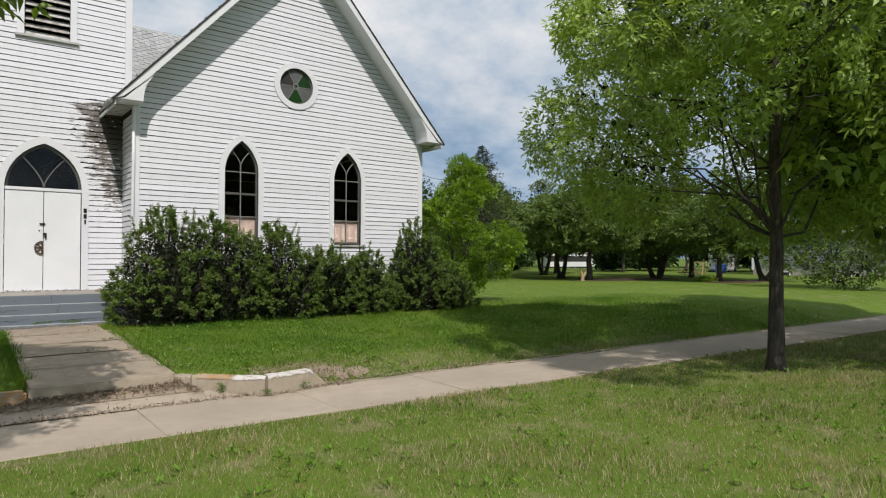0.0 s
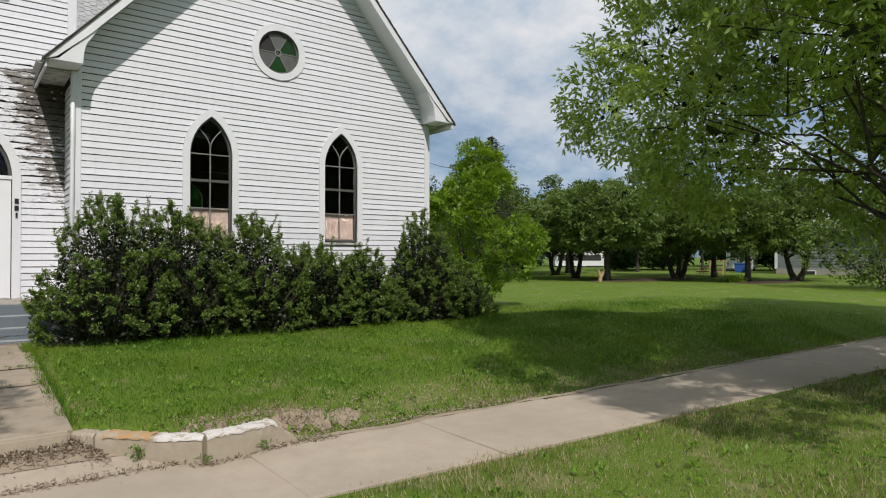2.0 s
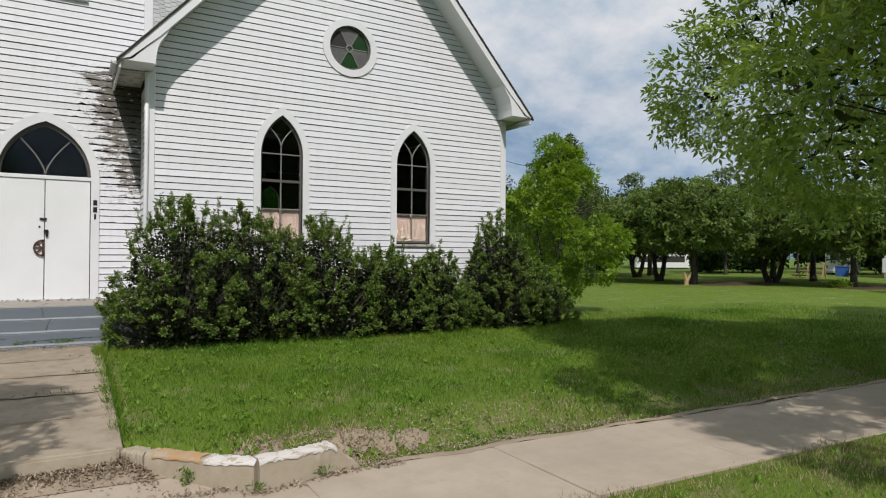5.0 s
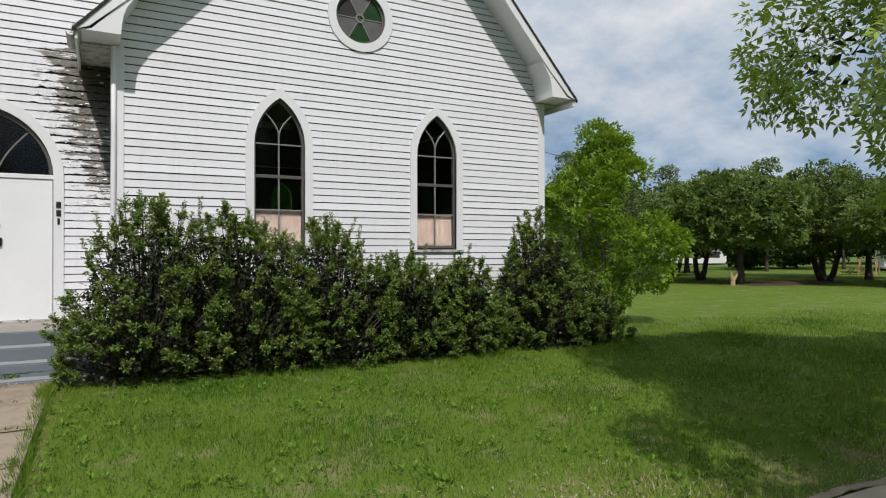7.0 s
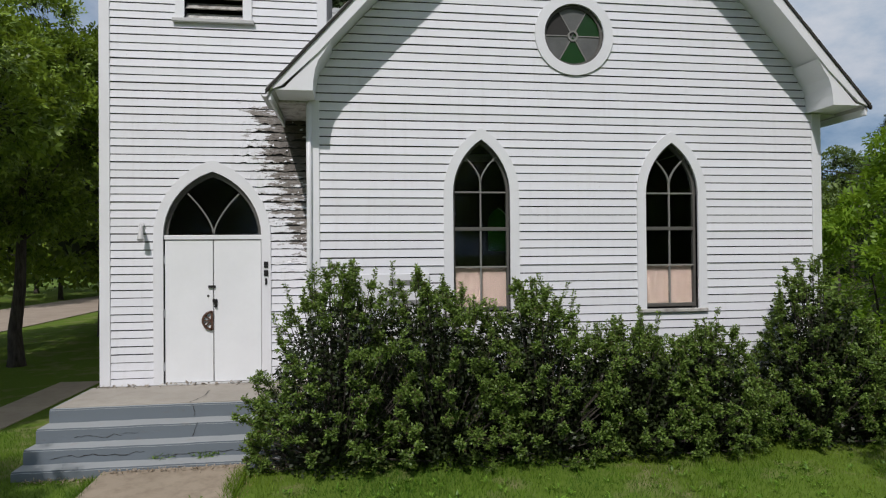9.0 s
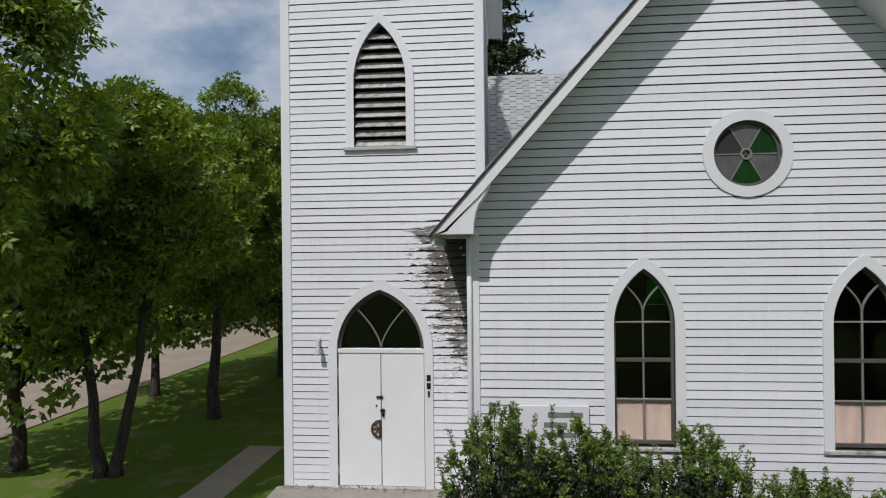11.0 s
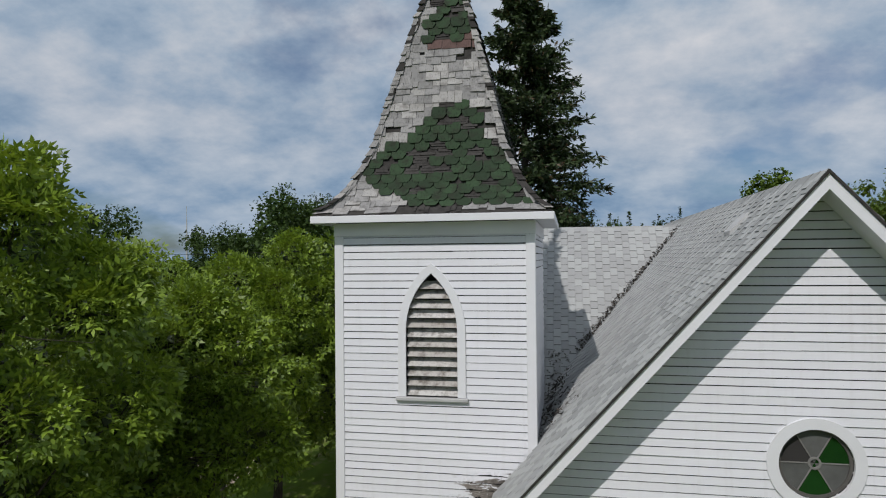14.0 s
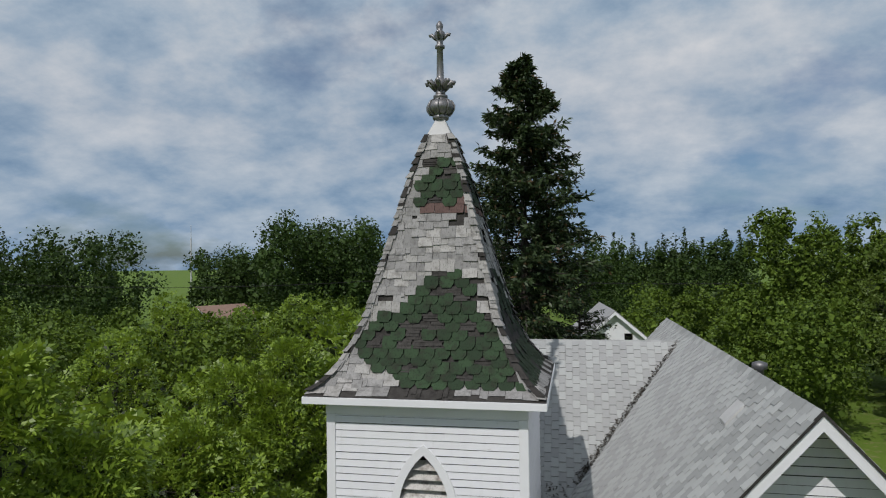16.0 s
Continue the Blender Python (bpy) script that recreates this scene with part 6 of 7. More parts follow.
def build_tree(name, at, label, seed, height, crown_base, radius, trunk_r, leaf_mat, clumps, per, leaf, lean=(0, 0), stems=1, shape=0.8, droop=0.3, category="tree", group="", hollow=0.45, bare=0, inner=500, tuft=(3, 2), lobe=0.30, twigs=150, core=0.22, sway=0.035):
    g = np.random.default_rng(seed)
    root = thing(name, (0, 0, 0), label, category, group)
    bm = bmesh.new()
    # lobes of foliage with shaded gaps between them
    rough = crown_points(g, crown_base + 0.06 * (height - crown_base), height - lobe * radius * 0.6, radius * (1 - 0.55 * lobe), clumps * 8, lean, shape, hollow)
    C = spread_out(rough, clumps, g, lobe * radius * 0.80)
    R = lobe * radius * g.uniform(0.7, 1.25, len(C))
    trunks = []
    for s in range(stems):
        off = np.array([0.0, 0.0]) if stems == 1 else np.array([math.cos(s * 6.28 / stems + seed), math.sin(s * 6.28 / stems + seed)])
        n = 9
        path = []
        wob = g.normal(size=(n, 2)) * sway * height / 8
        for i in range(n):
            t = i / (n - 1)
            spreadout = off * (trunk_r * 0.8 + radius * 0.45 * t * (stems > 1))
            path.append((spreadout[0] + lean[0] * t * 0.8 + wob[i, 0] * (i > 0), spreadout[1] + lean[1] * t * 0.8 + wob[i, 1] * (i > 0), -0.15 + (height * 0.86 + 0.15) * t))
        k = trunk_r / math.sqrt(stems)
        rad = [k * (1.45 if i == 0 else 1.0 - 0.86 * (i / (n - 1)) ** 0.9) for i in range(n)]
        path.insert(1, tuple(np.array(path[0]) * (1, 1, 0) + np.array([0, 0, 0.22])))
        rad.insert(1, k * 1.05)
        tube(bm, path, rad, 12 if trunk_r > 0.1 else 7)
        trunks.append(np.array(path))
    # limbs: each takes the clumps nearest to it
    idx = g.choice(len(C), max(6, int(len(C) * 0.6)), replace=False)
    limbs = []
    for j in idx:
        tip = C[j]
        tr = trunks[int(g.integers(len(trunks)))]
        zz = max(crown_base * 0.75, tip[2] - (0.35 + 0.5 * g.uniform()) * math.hypot(tip[0], tip[1]) - 0.3)
        zz = min(zz, height * 0.8)
        i = int(np.argmin(np.abs(tr[:, 2] - zz)))
        st = tr[i].copy()
        mid = st * 0.5 + tip * 0.5 + np.array([0, 0, 0.12 * np.linalg.norm(tip - st)]) + g.normal(size=3) * 0.12
        r0 = trunk_r * 0.24 * (1 - 0.5 * i / len(tr))
        bend = g.normal(size=(2, 3)) * 0.07 * np.linalg.norm(tip - st)
        tube(bm, [st, st * 0.72 + mid * 0.28 + bend[0], mid, mid * 0.4 + tip * 0.6 + bend[1], tip], [r0, r0 * 0.85, r0 * 0.6, r0 * 0.4, 0.008], 6, False)
        limbs += [mid, mid * 0.5 + tip * 0.5, tip, st * 0.5 + mid * 0.5]
    limbs = np.array(limbs)
    for c in C:
        j = int(np.argmin(((limbs - c) ** 2).sum(1)))
        if ((limbs[j] - c) ** 2).sum() > 0.02:
            m = (limbs[j] + c) / 2 + g.normal(size=3) * 0.06
            tube(bm, [limbs[j], m, c], [0.012, 0.008, 0.004], 3, False)
    for _ in range(bare):
        c = C[int(g.integers(len(C)))] * np.array([0.6, 0.6, 1]) 
        e = c + g.normal(size=3) * np.array([0.8, 0.8, 0.4])
        tube(bm, [c, (c + e) / 2 + g.normal(size=3) * 0.1, e], [0.012, 0.008, 0.003], 3, False)
    part("trunk", bm, BARK, root, "dark ridged trunk and limbs", True)
    axis = np.array([lean[0] * 0.5, lean[1] * 0.5, (crown_base + height) / 2])
    P, D = lobe_shell(C, R, per, g, axis)
    tufts = [compound_leaf(tuft[0], tuft[1], leaf[0] * 1.5, leaf[0], leaf[1], g) for _ in range(5)]
    D[:, 2] -= droop
    sheet("crown", sprays(P, D, tufts, g), 4, leaf_mat, root)
    # twigs that carry the outer tufts
    tw = bmesh.new()
    for i in g.choice(len(P), min(len(P), twigs), replace=False):
        j = int(((C - P[i]) ** 2).sum(1).argmin())
        tube(tw, [C[j] * 0.6 + P[i] * 0.4, C[j] * 0.25 + P[i] * 0.75 + g.normal(size=3) * 0.04, P[i]], [0.006, 0.004, 0.002], 3, False)
    part("twig_work", tw, BARK, root)["kind"] = "stuff"
    # near-black leaves inside the lobes, the crown's inner shade put into their colour
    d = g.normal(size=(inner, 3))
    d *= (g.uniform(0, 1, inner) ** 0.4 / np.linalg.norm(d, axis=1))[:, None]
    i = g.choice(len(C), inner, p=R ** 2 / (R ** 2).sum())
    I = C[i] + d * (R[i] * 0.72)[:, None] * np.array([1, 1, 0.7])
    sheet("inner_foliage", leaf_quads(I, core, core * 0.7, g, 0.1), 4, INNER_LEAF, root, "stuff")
    root.location = at
    for o in root.children:
        o.matrix_parent_inverse = Matrix()
    return root


def put(tree, x, y, turn, size=1.0, label=""):
    t = copy_thing(tree, pose(x, y, float(lay(x, y)), 0, 0, turn))
    t.scale = (size, size, size)
    if label:
        t["label"] = label
    return t


# the ash trees of the verge
ash = build_tree("ash_tree", (3.22, -9.62, 0.05), "broad green ash tree with a dark straight trunk on the verge", 5, 9.5, 2.35, 3.6, 0.118, ASH_LEAF, 60, 8600, (0.105, 0.040), group="verge trees", bare=160, shape=0.62, hollow=0.34, inner=1500, tuft=(3, 2), lobe=0.25, twigs=900, core=0.15, sway=0.008)
far_ash = build_tree("ash_tree", (12.0, -10.4, 0.05), "broad green ash tree with a dark straight trunk on the verge", 6, 9.5, 2.0, 3.8, 0.135, ASH_LEAF, 60, 1800, (0.21, 0.095), group="verge trees", shape=0.62, hollow=0.3, inner=2600, tuft=(3, 2), lobe=0.25)
put(far_ash, 7.6, -11.3, 60, 1.0)
build_tree("ash_tree", (-9.8, -8.8, 0.05), "green ash tree on the verge before the tower", 8, 9.2, 3.4, 3.7, 0.14, WOOD_LEAF, 44, 3000, (0.13, 0.052), group="verge trees", shape=0.75, hollow=0.35, inner=700, lobe=0.25, twigs=300, core=0.15)

# trees west of the tower
wood = [build_tree("poplar_tree", p, "leafy bright green tree beside the gravel road", 40 + i, h, cb, r, tr, WOOD_LEAF, 30, int(1550 * r), (0.115, 0.052), inner=600, shape=1.1, lean=(lx, ly), group="roadside trees", lobe=0.34, twigs=400, bare=bare, core=0.2, stems=st)
        for i, (p, h, cb, r, tr, lx, ly, st, bare) in enumerate((((-10.4, -1.3, 0.3), 9.3, 3.9, 2.1, 0.16, 0.0, 0.2, 1, 90), ((-10.6, 3.0, 0.3), 7.3, 2.9, 2.0, 0.17, 0.3, 0.2, 2, 170), ((-10.5, 7.2, 0.3), 8.7, 3.0, 2.5, 0.16, 0.1, 0.4, 1, 60)))]
grove = [build_tree("poplar_tree", p, "leafy dark green tree of the grove beyond the road", 50 + i, h, cb, r, 0.16, WOOD_LEAF, 26, 800, (0.21, 0.125), shape=1.1, group="roadside trees", inner=600, tuft=(2, 2), lobe=0.40, twigs=60, core=0.32)
         for i, (p, h, cb, r) in enumerate((((-11.2, 17.0, 0.2), 8.0, 1.8, 2.8), ((-10.6, 12.5, 0.2), 8.4, 2.0, 3.0)))]
for i, (x, y, s) in enumerate(((-8.2, 19.0, 0.9), (-13.4, 9.5, 0.85), (-12.6, 3.2, 0.9), (-24.5, 13.0, 0.8), (-26.0, 21.0, 0.85), (-20.5, 33.0, 0.9), (-29.0, 30.0, 0.95), (-17.0, 40.0, 0.95), (-25.5, 41.0, 0.95), (-35.0, 38.0, 0.95), (-22.5, 9.0, 0.85), (-23.0, 17.0, 0.85), (-12.5, 23, 0.9), (-22.0, 27, 0.9), (-13.5, 31, 0.9), (-7.0, 27, 0.9))):
    put(grove[i % 2], x, y, i * 77, s)

# the small bright tree at the corner of the nave
build_tree("box_elder", (5.9, 1.0, 0.35), "small bright green tree at the corner of the church", 61, 4.25, 0.3, 1.42, 0.05, BRIGHT_LEAF, 38, 1500, (0.095, 0.045), stems=3, shape=0.95, inner=60, lobe=0.25, core=0.12, hollow=0.35, twigs=250, bare=10)

# park trees east of the church
park = [build_tree("park_tree", p, "dark low-branched tree on the park lawn", 70 + i, h, cb, r, tr, DARK_LEAF, 44, 1500, (0.145, 0.085), group="park trees", stems=st, tuft=(3, 2), lobe=0.27, twigs=160, inner=900, core=0.27, hollow=0.35, bare=50)
        for i, (p, h, cb, r, tr, st) in enumerate((((23.6, 10.6, 0.3), 5.7, 2.1, 3.0, 0.2, 1), ((29.5, 10.0, 0.25), 6.3, 2.1, 3.2, 0.24, 2)))]
for i, (x, y, s) in enumerate(((28.5, 5.2, 0.9), (25.5, 14.5, 0.95), (34.5, 10.5, 1.0), (31.5, 4.0, 1.0), (36.6, 14.4, 1.05), (30.2, 20.5, 1.0), (35.5, 24, 1.1))):
    put(park[i % 2], x, y, 50 + i * 95, s)
slim = build_tree("slim_tree", (24.5, 24.5, 0.2), "slender light green park tree", 81, 8.4, 1.8, 2.1, 0.12, SLIM_LEAF, 34, 1000, (0.145, 0.075), group="park trees", tuft=(2, 2), lobe=0.30, twigs=120, inner=500, core=0.24, bare=30)
for i, (x, y, s) in enumerate(((28.5, 28.0, 1.0), (33.5, 31.5, 1.1), (22, 31, 1.05), (39, 29, 1.05), (45, 24, 1.1), (41, 38, 1.15), (56, 24, 1.1), (52, 32, 1.15), (58, 6, 1.1), (40, -3, 1.0), (21, 46, 1.35), (17.5, 25, 1.35), (19, 37, 1.4))):
    put(slim, x, y, i * 63, s)
young = build_tree("young_tree", (20.5, 16.0, 0.25), "slim-stemmed young tree on the park lawn", 84, 5.6, 2.2, 1.7, 0.07, SLIM_LEAF, 22, 500, (0.15, 0.08), group="park trees", tuft=(2, 2), lobe=0.38, twigs=40, inner=200, core=0.24)
for i, (x, y, s) in enumerate(((17.6, 15.6, 0.9), (19.0, 19.0, 1.0), (23.0, 18.0, 1.05), (26.5, 21.0, 1.1))):
    put(young, x, y, 40 + i * 110, s)
build_tree("lilac_shrub", (25.5, -2.2, 0.2), "wide greyish lilac shrub with bare stems", 91, 4.0, 0.5, 2.6, 0.08, DARK_LEAF, 40, 1000, (0.14, 0.07), stems=5, category="shrub", tuft=(2, 2), lobe=0.3)


def mulch_bed(x, y, rx, ry, seed):
    """A low uneven bed of bark mulch round the park trees."""
    rng, bm = random.Random(seed), bmesh.new()
    rings, n = [], 48
    edge = [1 + 0.10 * math.sin(3 * i * math.tau / n + seed) + 0.06 * math.sin(7 * i * math.tau / n) + rng.uniform(-0.03, 0.03) for i in range(n)]
    for f, h in ((1.0, -0.03), (0.97, 0.02), (0.7, 0.035), (0.4, 0.045), (0.1, 0.04)):
        ring = []
        for i in range(n):
            a = i * math.tau / n
            px, py = x + rx * f * edge[i] * math.cos(a), y + ry * f * edge[i] * math.sin(a)
            ring.append(bm.verts.new((px, py, float(lay(px, py)) + 0.01 + h + rng.uniform(-0.008, 0.008))))
        rings.append(ring)
    for r0, r1 in zip(rings, rings[1:]):
        for i in range(n):
            bm.faces.new((r0[i], r0[(i + 1) % n], r1[(i + 1) % n], r1[i]))
    bm.faces.new(rings[-1])
    bmesh.ops.recalc_face_normals(bm, faces=bm.faces)
    tagged(part("mulch_bed", bm, MULCH, None, smooth=True), "dark bark mulch bed round the park trees", "mulch", kind="structure")


mulch_bed(26.6, 10.2, 4.6, 1.5, 1)
mulch_bed(29.5, 4.6, 3.2, 1.2, 2)


def build_spruce(name, at, height, radius, seed, layers, per, label):
    g = np.random.default_rng(seed)
    root = thing(name, (0, 0, 0), label, "tree", "spruces")
    bm = bmesh.new()
    tube(bm, [(0, 0, -0.1), (0.03, 0, height * 0.5), (0, 0, height)], [height * 0.016, height * 0.009, 0.01], 8)
    pts, dirs = [], []
    for i in range(layers):
        t = (i + g.uniform(-0.4, 0.4)) / layers
        z = height * (0.06 + 0.93 * t)
        r = radius * min(1.0, 1.9 * (1 - t)) ** 0.62 * (0.85 + 0.15 * (1 - t)) * g.uniform(0.55, 1.1) + 0.12
        a = g.uniform(0, 6.28)
        d = np.array([math.cos(a), math.sin(a), 0])
        tip = np.array([0, 0, z]) + d * r + np.array([0, 0, -0.22 * r + 0.45 * r * smooth01(t, 0.35, 0.8)])
        tube(bm, [(0, 0, z), tuple(np.array([0, 0, z - 0.02 * r]) + d * r * 0.5), tuple(tip)], [0.03, 0.02, 0.008], 4, False)
        n = int(per * (0.4 + r / radius))
        u = g.uniform(0.22, 1.05, n)
        side = np.array([-d[1], d[0], 0])
        p = np.array([0, 0, z])[None] + u[:, None] * (tip - np.array([0, 0, z]))[None] + (g.normal(size=n) * 0.14 * r * (1.15 - u))[:, None] * side[None]
        p[:, 2] -= np.abs(g.normal(size=n)) * 0.12
        pts.append(p)
        dirs.append(np.repeat((d * 0.9 + np.array([0, 0, -0.2]))[None], n, 0))
    part("trunk", bm, BARK, root, smooth=True)
    P, D = np.concatenate(pts), np.concatenate(dirs)
    sheet("needles", leaf_quads(P, height * 0.0135, height * 0.0048, g, 0.15, D, 0.3), 4, NEEDLE, root)
    root.location = at
    for o in root.children:
        o.matrix_parent_inverse = Matrix()
    return root


spruce = build_spruce("spruce_tree", (-4.45, 15.2, 0.2), 18.5, 3.15, 101, 430, 150, "tall dark spruce behind the church")
small_spruce = build_spruce("spruce_tree", (-2.5, 17.2, 0.2), 10.4, 2.3, 103, 260, 55, "dark spruce behind the church")
put(small_spruce, 17.4, 13.2, 200, 0.75, "small dark spruce on the park lawn")


# ---- hedge ----
def hedge_top(x):
    """The height of the hedge's leafy outline along the wall."""
    return (1.10 + 0.62 * math.exp(-((x + 2.3) / 0.7) ** 2) - 0.55 * math.exp(-((x - 2.05) / 0.33) ** 2) + 0.85 * math.exp(-((x + 3.2) / 0.75) ** 2) + 0.70 * math.exp(-((x + 1.0) / 0.95) ** 2) + 0.22 * math.exp(-((x - 1.0) / 0.7) ** 2) + 0.95 * math.exp(-((x - 2.9) / 0.55) ** 2) + 0.12 * math.sin(x * 5.1) - 0.75 * smooth01(x, 3.4, 4.6))


def build_bush(name, cx, cy, rx, ry, label, seed, clumps):
    g = np.random.default_rng(seed)
    root = thing(name, (cx, cy, 0.33), label, "bush", "foundation hedge")
    bm = bmesh.new()
    pts = []
    while len(pts) < clumps:
        u, v, w = g.uniform(-1, 1), g.uniform(-1, 1), g.uniform(0, 1)
        if u * u + v * v + (max(0, w - 0.35) / 0.65) ** 2.2 > 1.0 + 0.12 * math.sin(9 * u + 7 * v + seed):
            continue
        if u * u + v * v < 0.16 and w < 0.6:
            continue
        x = cx + u * rx
        pts.append((x, cy + v * ry * (0.78 + 0.3 * w * (1 - w) * 2), 0.36 + w * (hedge_top(x) + 0.05)))
    C = np.array(pts)
    # leading shoots stand apart from each other, each with a rosette of short leafy sprigs; long bottle-brush ones over the top
    tops = 0.36 + np.array([hedge_top(x) for x in C[:, 0]])
    depth = np.maximum(((C[:, 0] - cx) / rx) ** 2 + ((C[:, 1] - cy) / ry) ** 2, ((C[:, 2] - 0.36) / (tops - 0.36 + 0.05)) ** 2)
    lead = spread_out(C[np.argsort(-depth + g.uniform(0, 0.45, len(C)))], 175, g, 0.122)
    P, D, F = [], [], []

    def leafy(c, d, ln, n, bare_from):
        u = g.uniform(bare_from, 1.0, n)
        rad = g.normal(size=(n, 3))
        rad -= (rad @ d)[:, None] * d
        rad /= np.linalg.norm(rad, axis=1, keepdims=True)
        P.append(c + u[:, None] * d * ln + rad * 0.008)
        D.append(rad * 0.8 + d * 0.65)
        F.append(d * 0.8 + rad * 0.4 + np.array([0, -0.15, 0.35]))

    for c in lead:
        high = (c[2] - 0.36) / hedge_top(c[0])
        d = np.array([(c[0] - cx) / rx * 0.55 + g.normal() * 0.22, (c[1] - cy) / ry * 0.9 + g.normal() * 0.22, 0.35 + 0.6 * max(0.0, high) + g.normal() * 0.15])
        d /= np.linalg.norm(d)
        foot = np.array([cx + (c[0] - cx) * 0.35, cy + (c[1] - cy) * 0.3, 0.3 + (c[2] - 0.3) * 0.35])
        ln = g.uniform(0.14, 0.24)
        tube(bm, [tuple(foot), tuple(foot * 0.4 + c * 0.6), tuple(c), tuple(c + d * ln)], [0.009, 0.007, 0.005, 0.002], 3, False)
        leafy(c, d, ln, 40, 0.0)
        for _ in range(int(g.integers(6, 10))):
            e = d + g.normal(size=3) * 0.7
            e /= np.linalg.norm(e)
            leafy(c + d * ln * g.uniform(0, 0.7), e, g.uniform(0.06, 0.13), 19, 0.15)
        if high > 0.74 and g.uniform() < 0.34:
            e = np.array([d[0] * 0.5 + g.normal() * 0.14, d[1] * 0.3 + g.normal() * 0.12, 1.0])
            e /= np.linalg.norm(e)
            k = g.uniform(0.22, 0.52)
            tube(bm, [tuple(c), tuple(c + e * k)], [0.005, 0.002], 3, False)
            leafy(c, e, k, int(k * 260), 0.0)
    part("stem_thicket", bm, BARK, root, "thin brown stems")["kind"] = "stuff"
    P, D, F = np.concatenate(P), np.concatenate(D), np.concatenate(F)
    D /= np.linalg.norm(D, axis=1, keepdims=True)
    sheet("foliage", leaf_quads(P, 0.040, 0.020, g, -0.1, D * 1.8, face=F), 4, HEDGE_LEAF, root)
    # dark leaves fill the inside, the hedge's deep shade in their colour
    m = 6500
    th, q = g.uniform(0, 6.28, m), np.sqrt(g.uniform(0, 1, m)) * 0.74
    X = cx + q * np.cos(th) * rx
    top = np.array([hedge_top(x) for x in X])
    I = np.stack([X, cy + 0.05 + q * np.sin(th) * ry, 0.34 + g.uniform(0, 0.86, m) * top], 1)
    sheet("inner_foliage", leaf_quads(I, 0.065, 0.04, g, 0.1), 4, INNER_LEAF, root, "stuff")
    return root


for i, (x, r, n) in enumerate(((-3.2, 0.95, 900), (-1.95, 0.9, 850), (-0.75, 0.95, 900), (0.45, 0.8, 750), (1.35, 0.7, 700), (2.85, 0.75, 750), (3.75, 0.85, 700))):
    build_bush("hedge_bush", x, -0.90, r, 0.78, "untrimmed dark green small-leaved bush against the clapboards", 200 + i, n)


# ---- grass ----
def build_grass():
    g = np.random.default_rng(9)

    def blades(n, x0, x1, y0, y1, h, w, keep):
        x, y = g.uniform(x0, x1, n), g.uniform(y0, y1, n)
        ok = keep(x, y)
        x, y = x[ok], y[ok]
        m = len(x)
        tuft = 0.65 + 0.7 * (0.5 + 0.5 * np.sin(x * 2.1 + 1.3 * np.sin(y * 1.7))) * (0.5 + 0.5 * np.sin(y * 2.9 + 1.1 * np.sin(x * 2.3)))
        hh = h * tuft * g.uniform(0.5, 1.4, m)
        a = g.uniform(0, 6.28, m)
        b = g.uniform(0, 6.28, m)
        ln = hh * g.uniform(0.1, 0.8, m)
        z = lay(x, y) - 0.005
        ww = w * g.uniform(0.7, 1.4, m)
        p0 = np.stack([x - ww * np.cos(a), y - ww * np.sin(a), z], 1)
        p1 = np.stack([x + ww * np.cos(a), y + ww * np.sin(a), z], 1)
        p2 = np.stack([x + ln * np.cos(b), y + ln * np.sin(b), z + hh], 1)
        return np.stack([p0, p1, p2], 1)

    # dry patches: x, y, half length, half width
    spots = ((-4.16, -4.6, 0.09, 1.5), (-4.14, -2.4, 0.06, 1.4), (9.0, -6.85, 3.5, 0.16), (2.0, -6.62, 3.5, 0.10), (-2.9, -6.22, 1.1, 0.36), (-0.7, -5.95, 1.2, 0.36), (1.6, -6.35, 1.6, 0.20), (4.5, -6.3, 1.6, 0.25))
    worn = ((3.3, -9.5, 1.3, 0.75), (1.3, -10.1, 1.5, 0.45), (-0.6, -9.1, 1.3, 0.35), (2.4, -8.55, 1.6, 0.22), (5.6, -9.2, 1.2, 0.5), (-3.4, -9.8, 1.2, 0.4), (-2.2, -11.2, 1.6, 0.5), (0.6, -12.0, 1.4, 0.4))

    def worn_at(x, y):
        return np.minimum(1.0, sum(np.exp(-((x - a) / u) ** 2 - ((y - b) / v) ** 2) for a, b, u, v in worn)) * (0.6 + 0.4 * np.sin(x * 9.1 + y * 4) * np.sin(y * 11.3))

    def verge(x, y):
        return (y < -8.0 - 0.05 * x + 0.06 * np.sin(x * 3.1) * np.sin(x * 7.3)) & (g.uniform(size=len(x)) > 0.65 * worn_at(x, y))

    def dry_verge(x, y):
        return (y < -8.05 - 0.05 * x) & (g.uniform(size=len(x)) < 0.8 * worn_at(x, y))
    def park_lawn(x, y):
        return y > -6.64 - 0.033 * x + 0.05 * np.sin(x * 2.7)

    def lawn(x, y):
        path = (x > -5.78) & (x < -4.22) & (y < -0.9)
        side = (x > -8.85) & (x < -7.85)
        bare = np.minimum(1.0, sum(np.exp(-((x - a) / u) ** 2 - ((y - b) / v) ** 2) for a, b, u, v in spots))
        fade = np.maximum(smooth01(y, -2.6, 1.4) * smooth01(x, 3.8, 5.0), smooth01(x, 6.5, 15.5))
        return (g.uniform(size=len(x)) > np.maximum(0.93 * bare, fade)) & (y > -6.64 - 0.033 * x + 0.05 * np.sin(x * 2.7) * np.sin(x * 6.1)) & ~path & ~side & ~((x > -6.62) & (x < -3.6) & (y > -0.95)) & ~((y < np.interp(x, *KERB_LINE) + 0.14) & (x < -2.4) & (x > -7.6))
    tagged(sheet("grass_verge", blades(210000, -9, 14, -15.5, -7.8, 0.055, 0.0045, verge), 3, VERGE_BLADES), "mown verge grass, partly dry", "grass", kind="stuff")
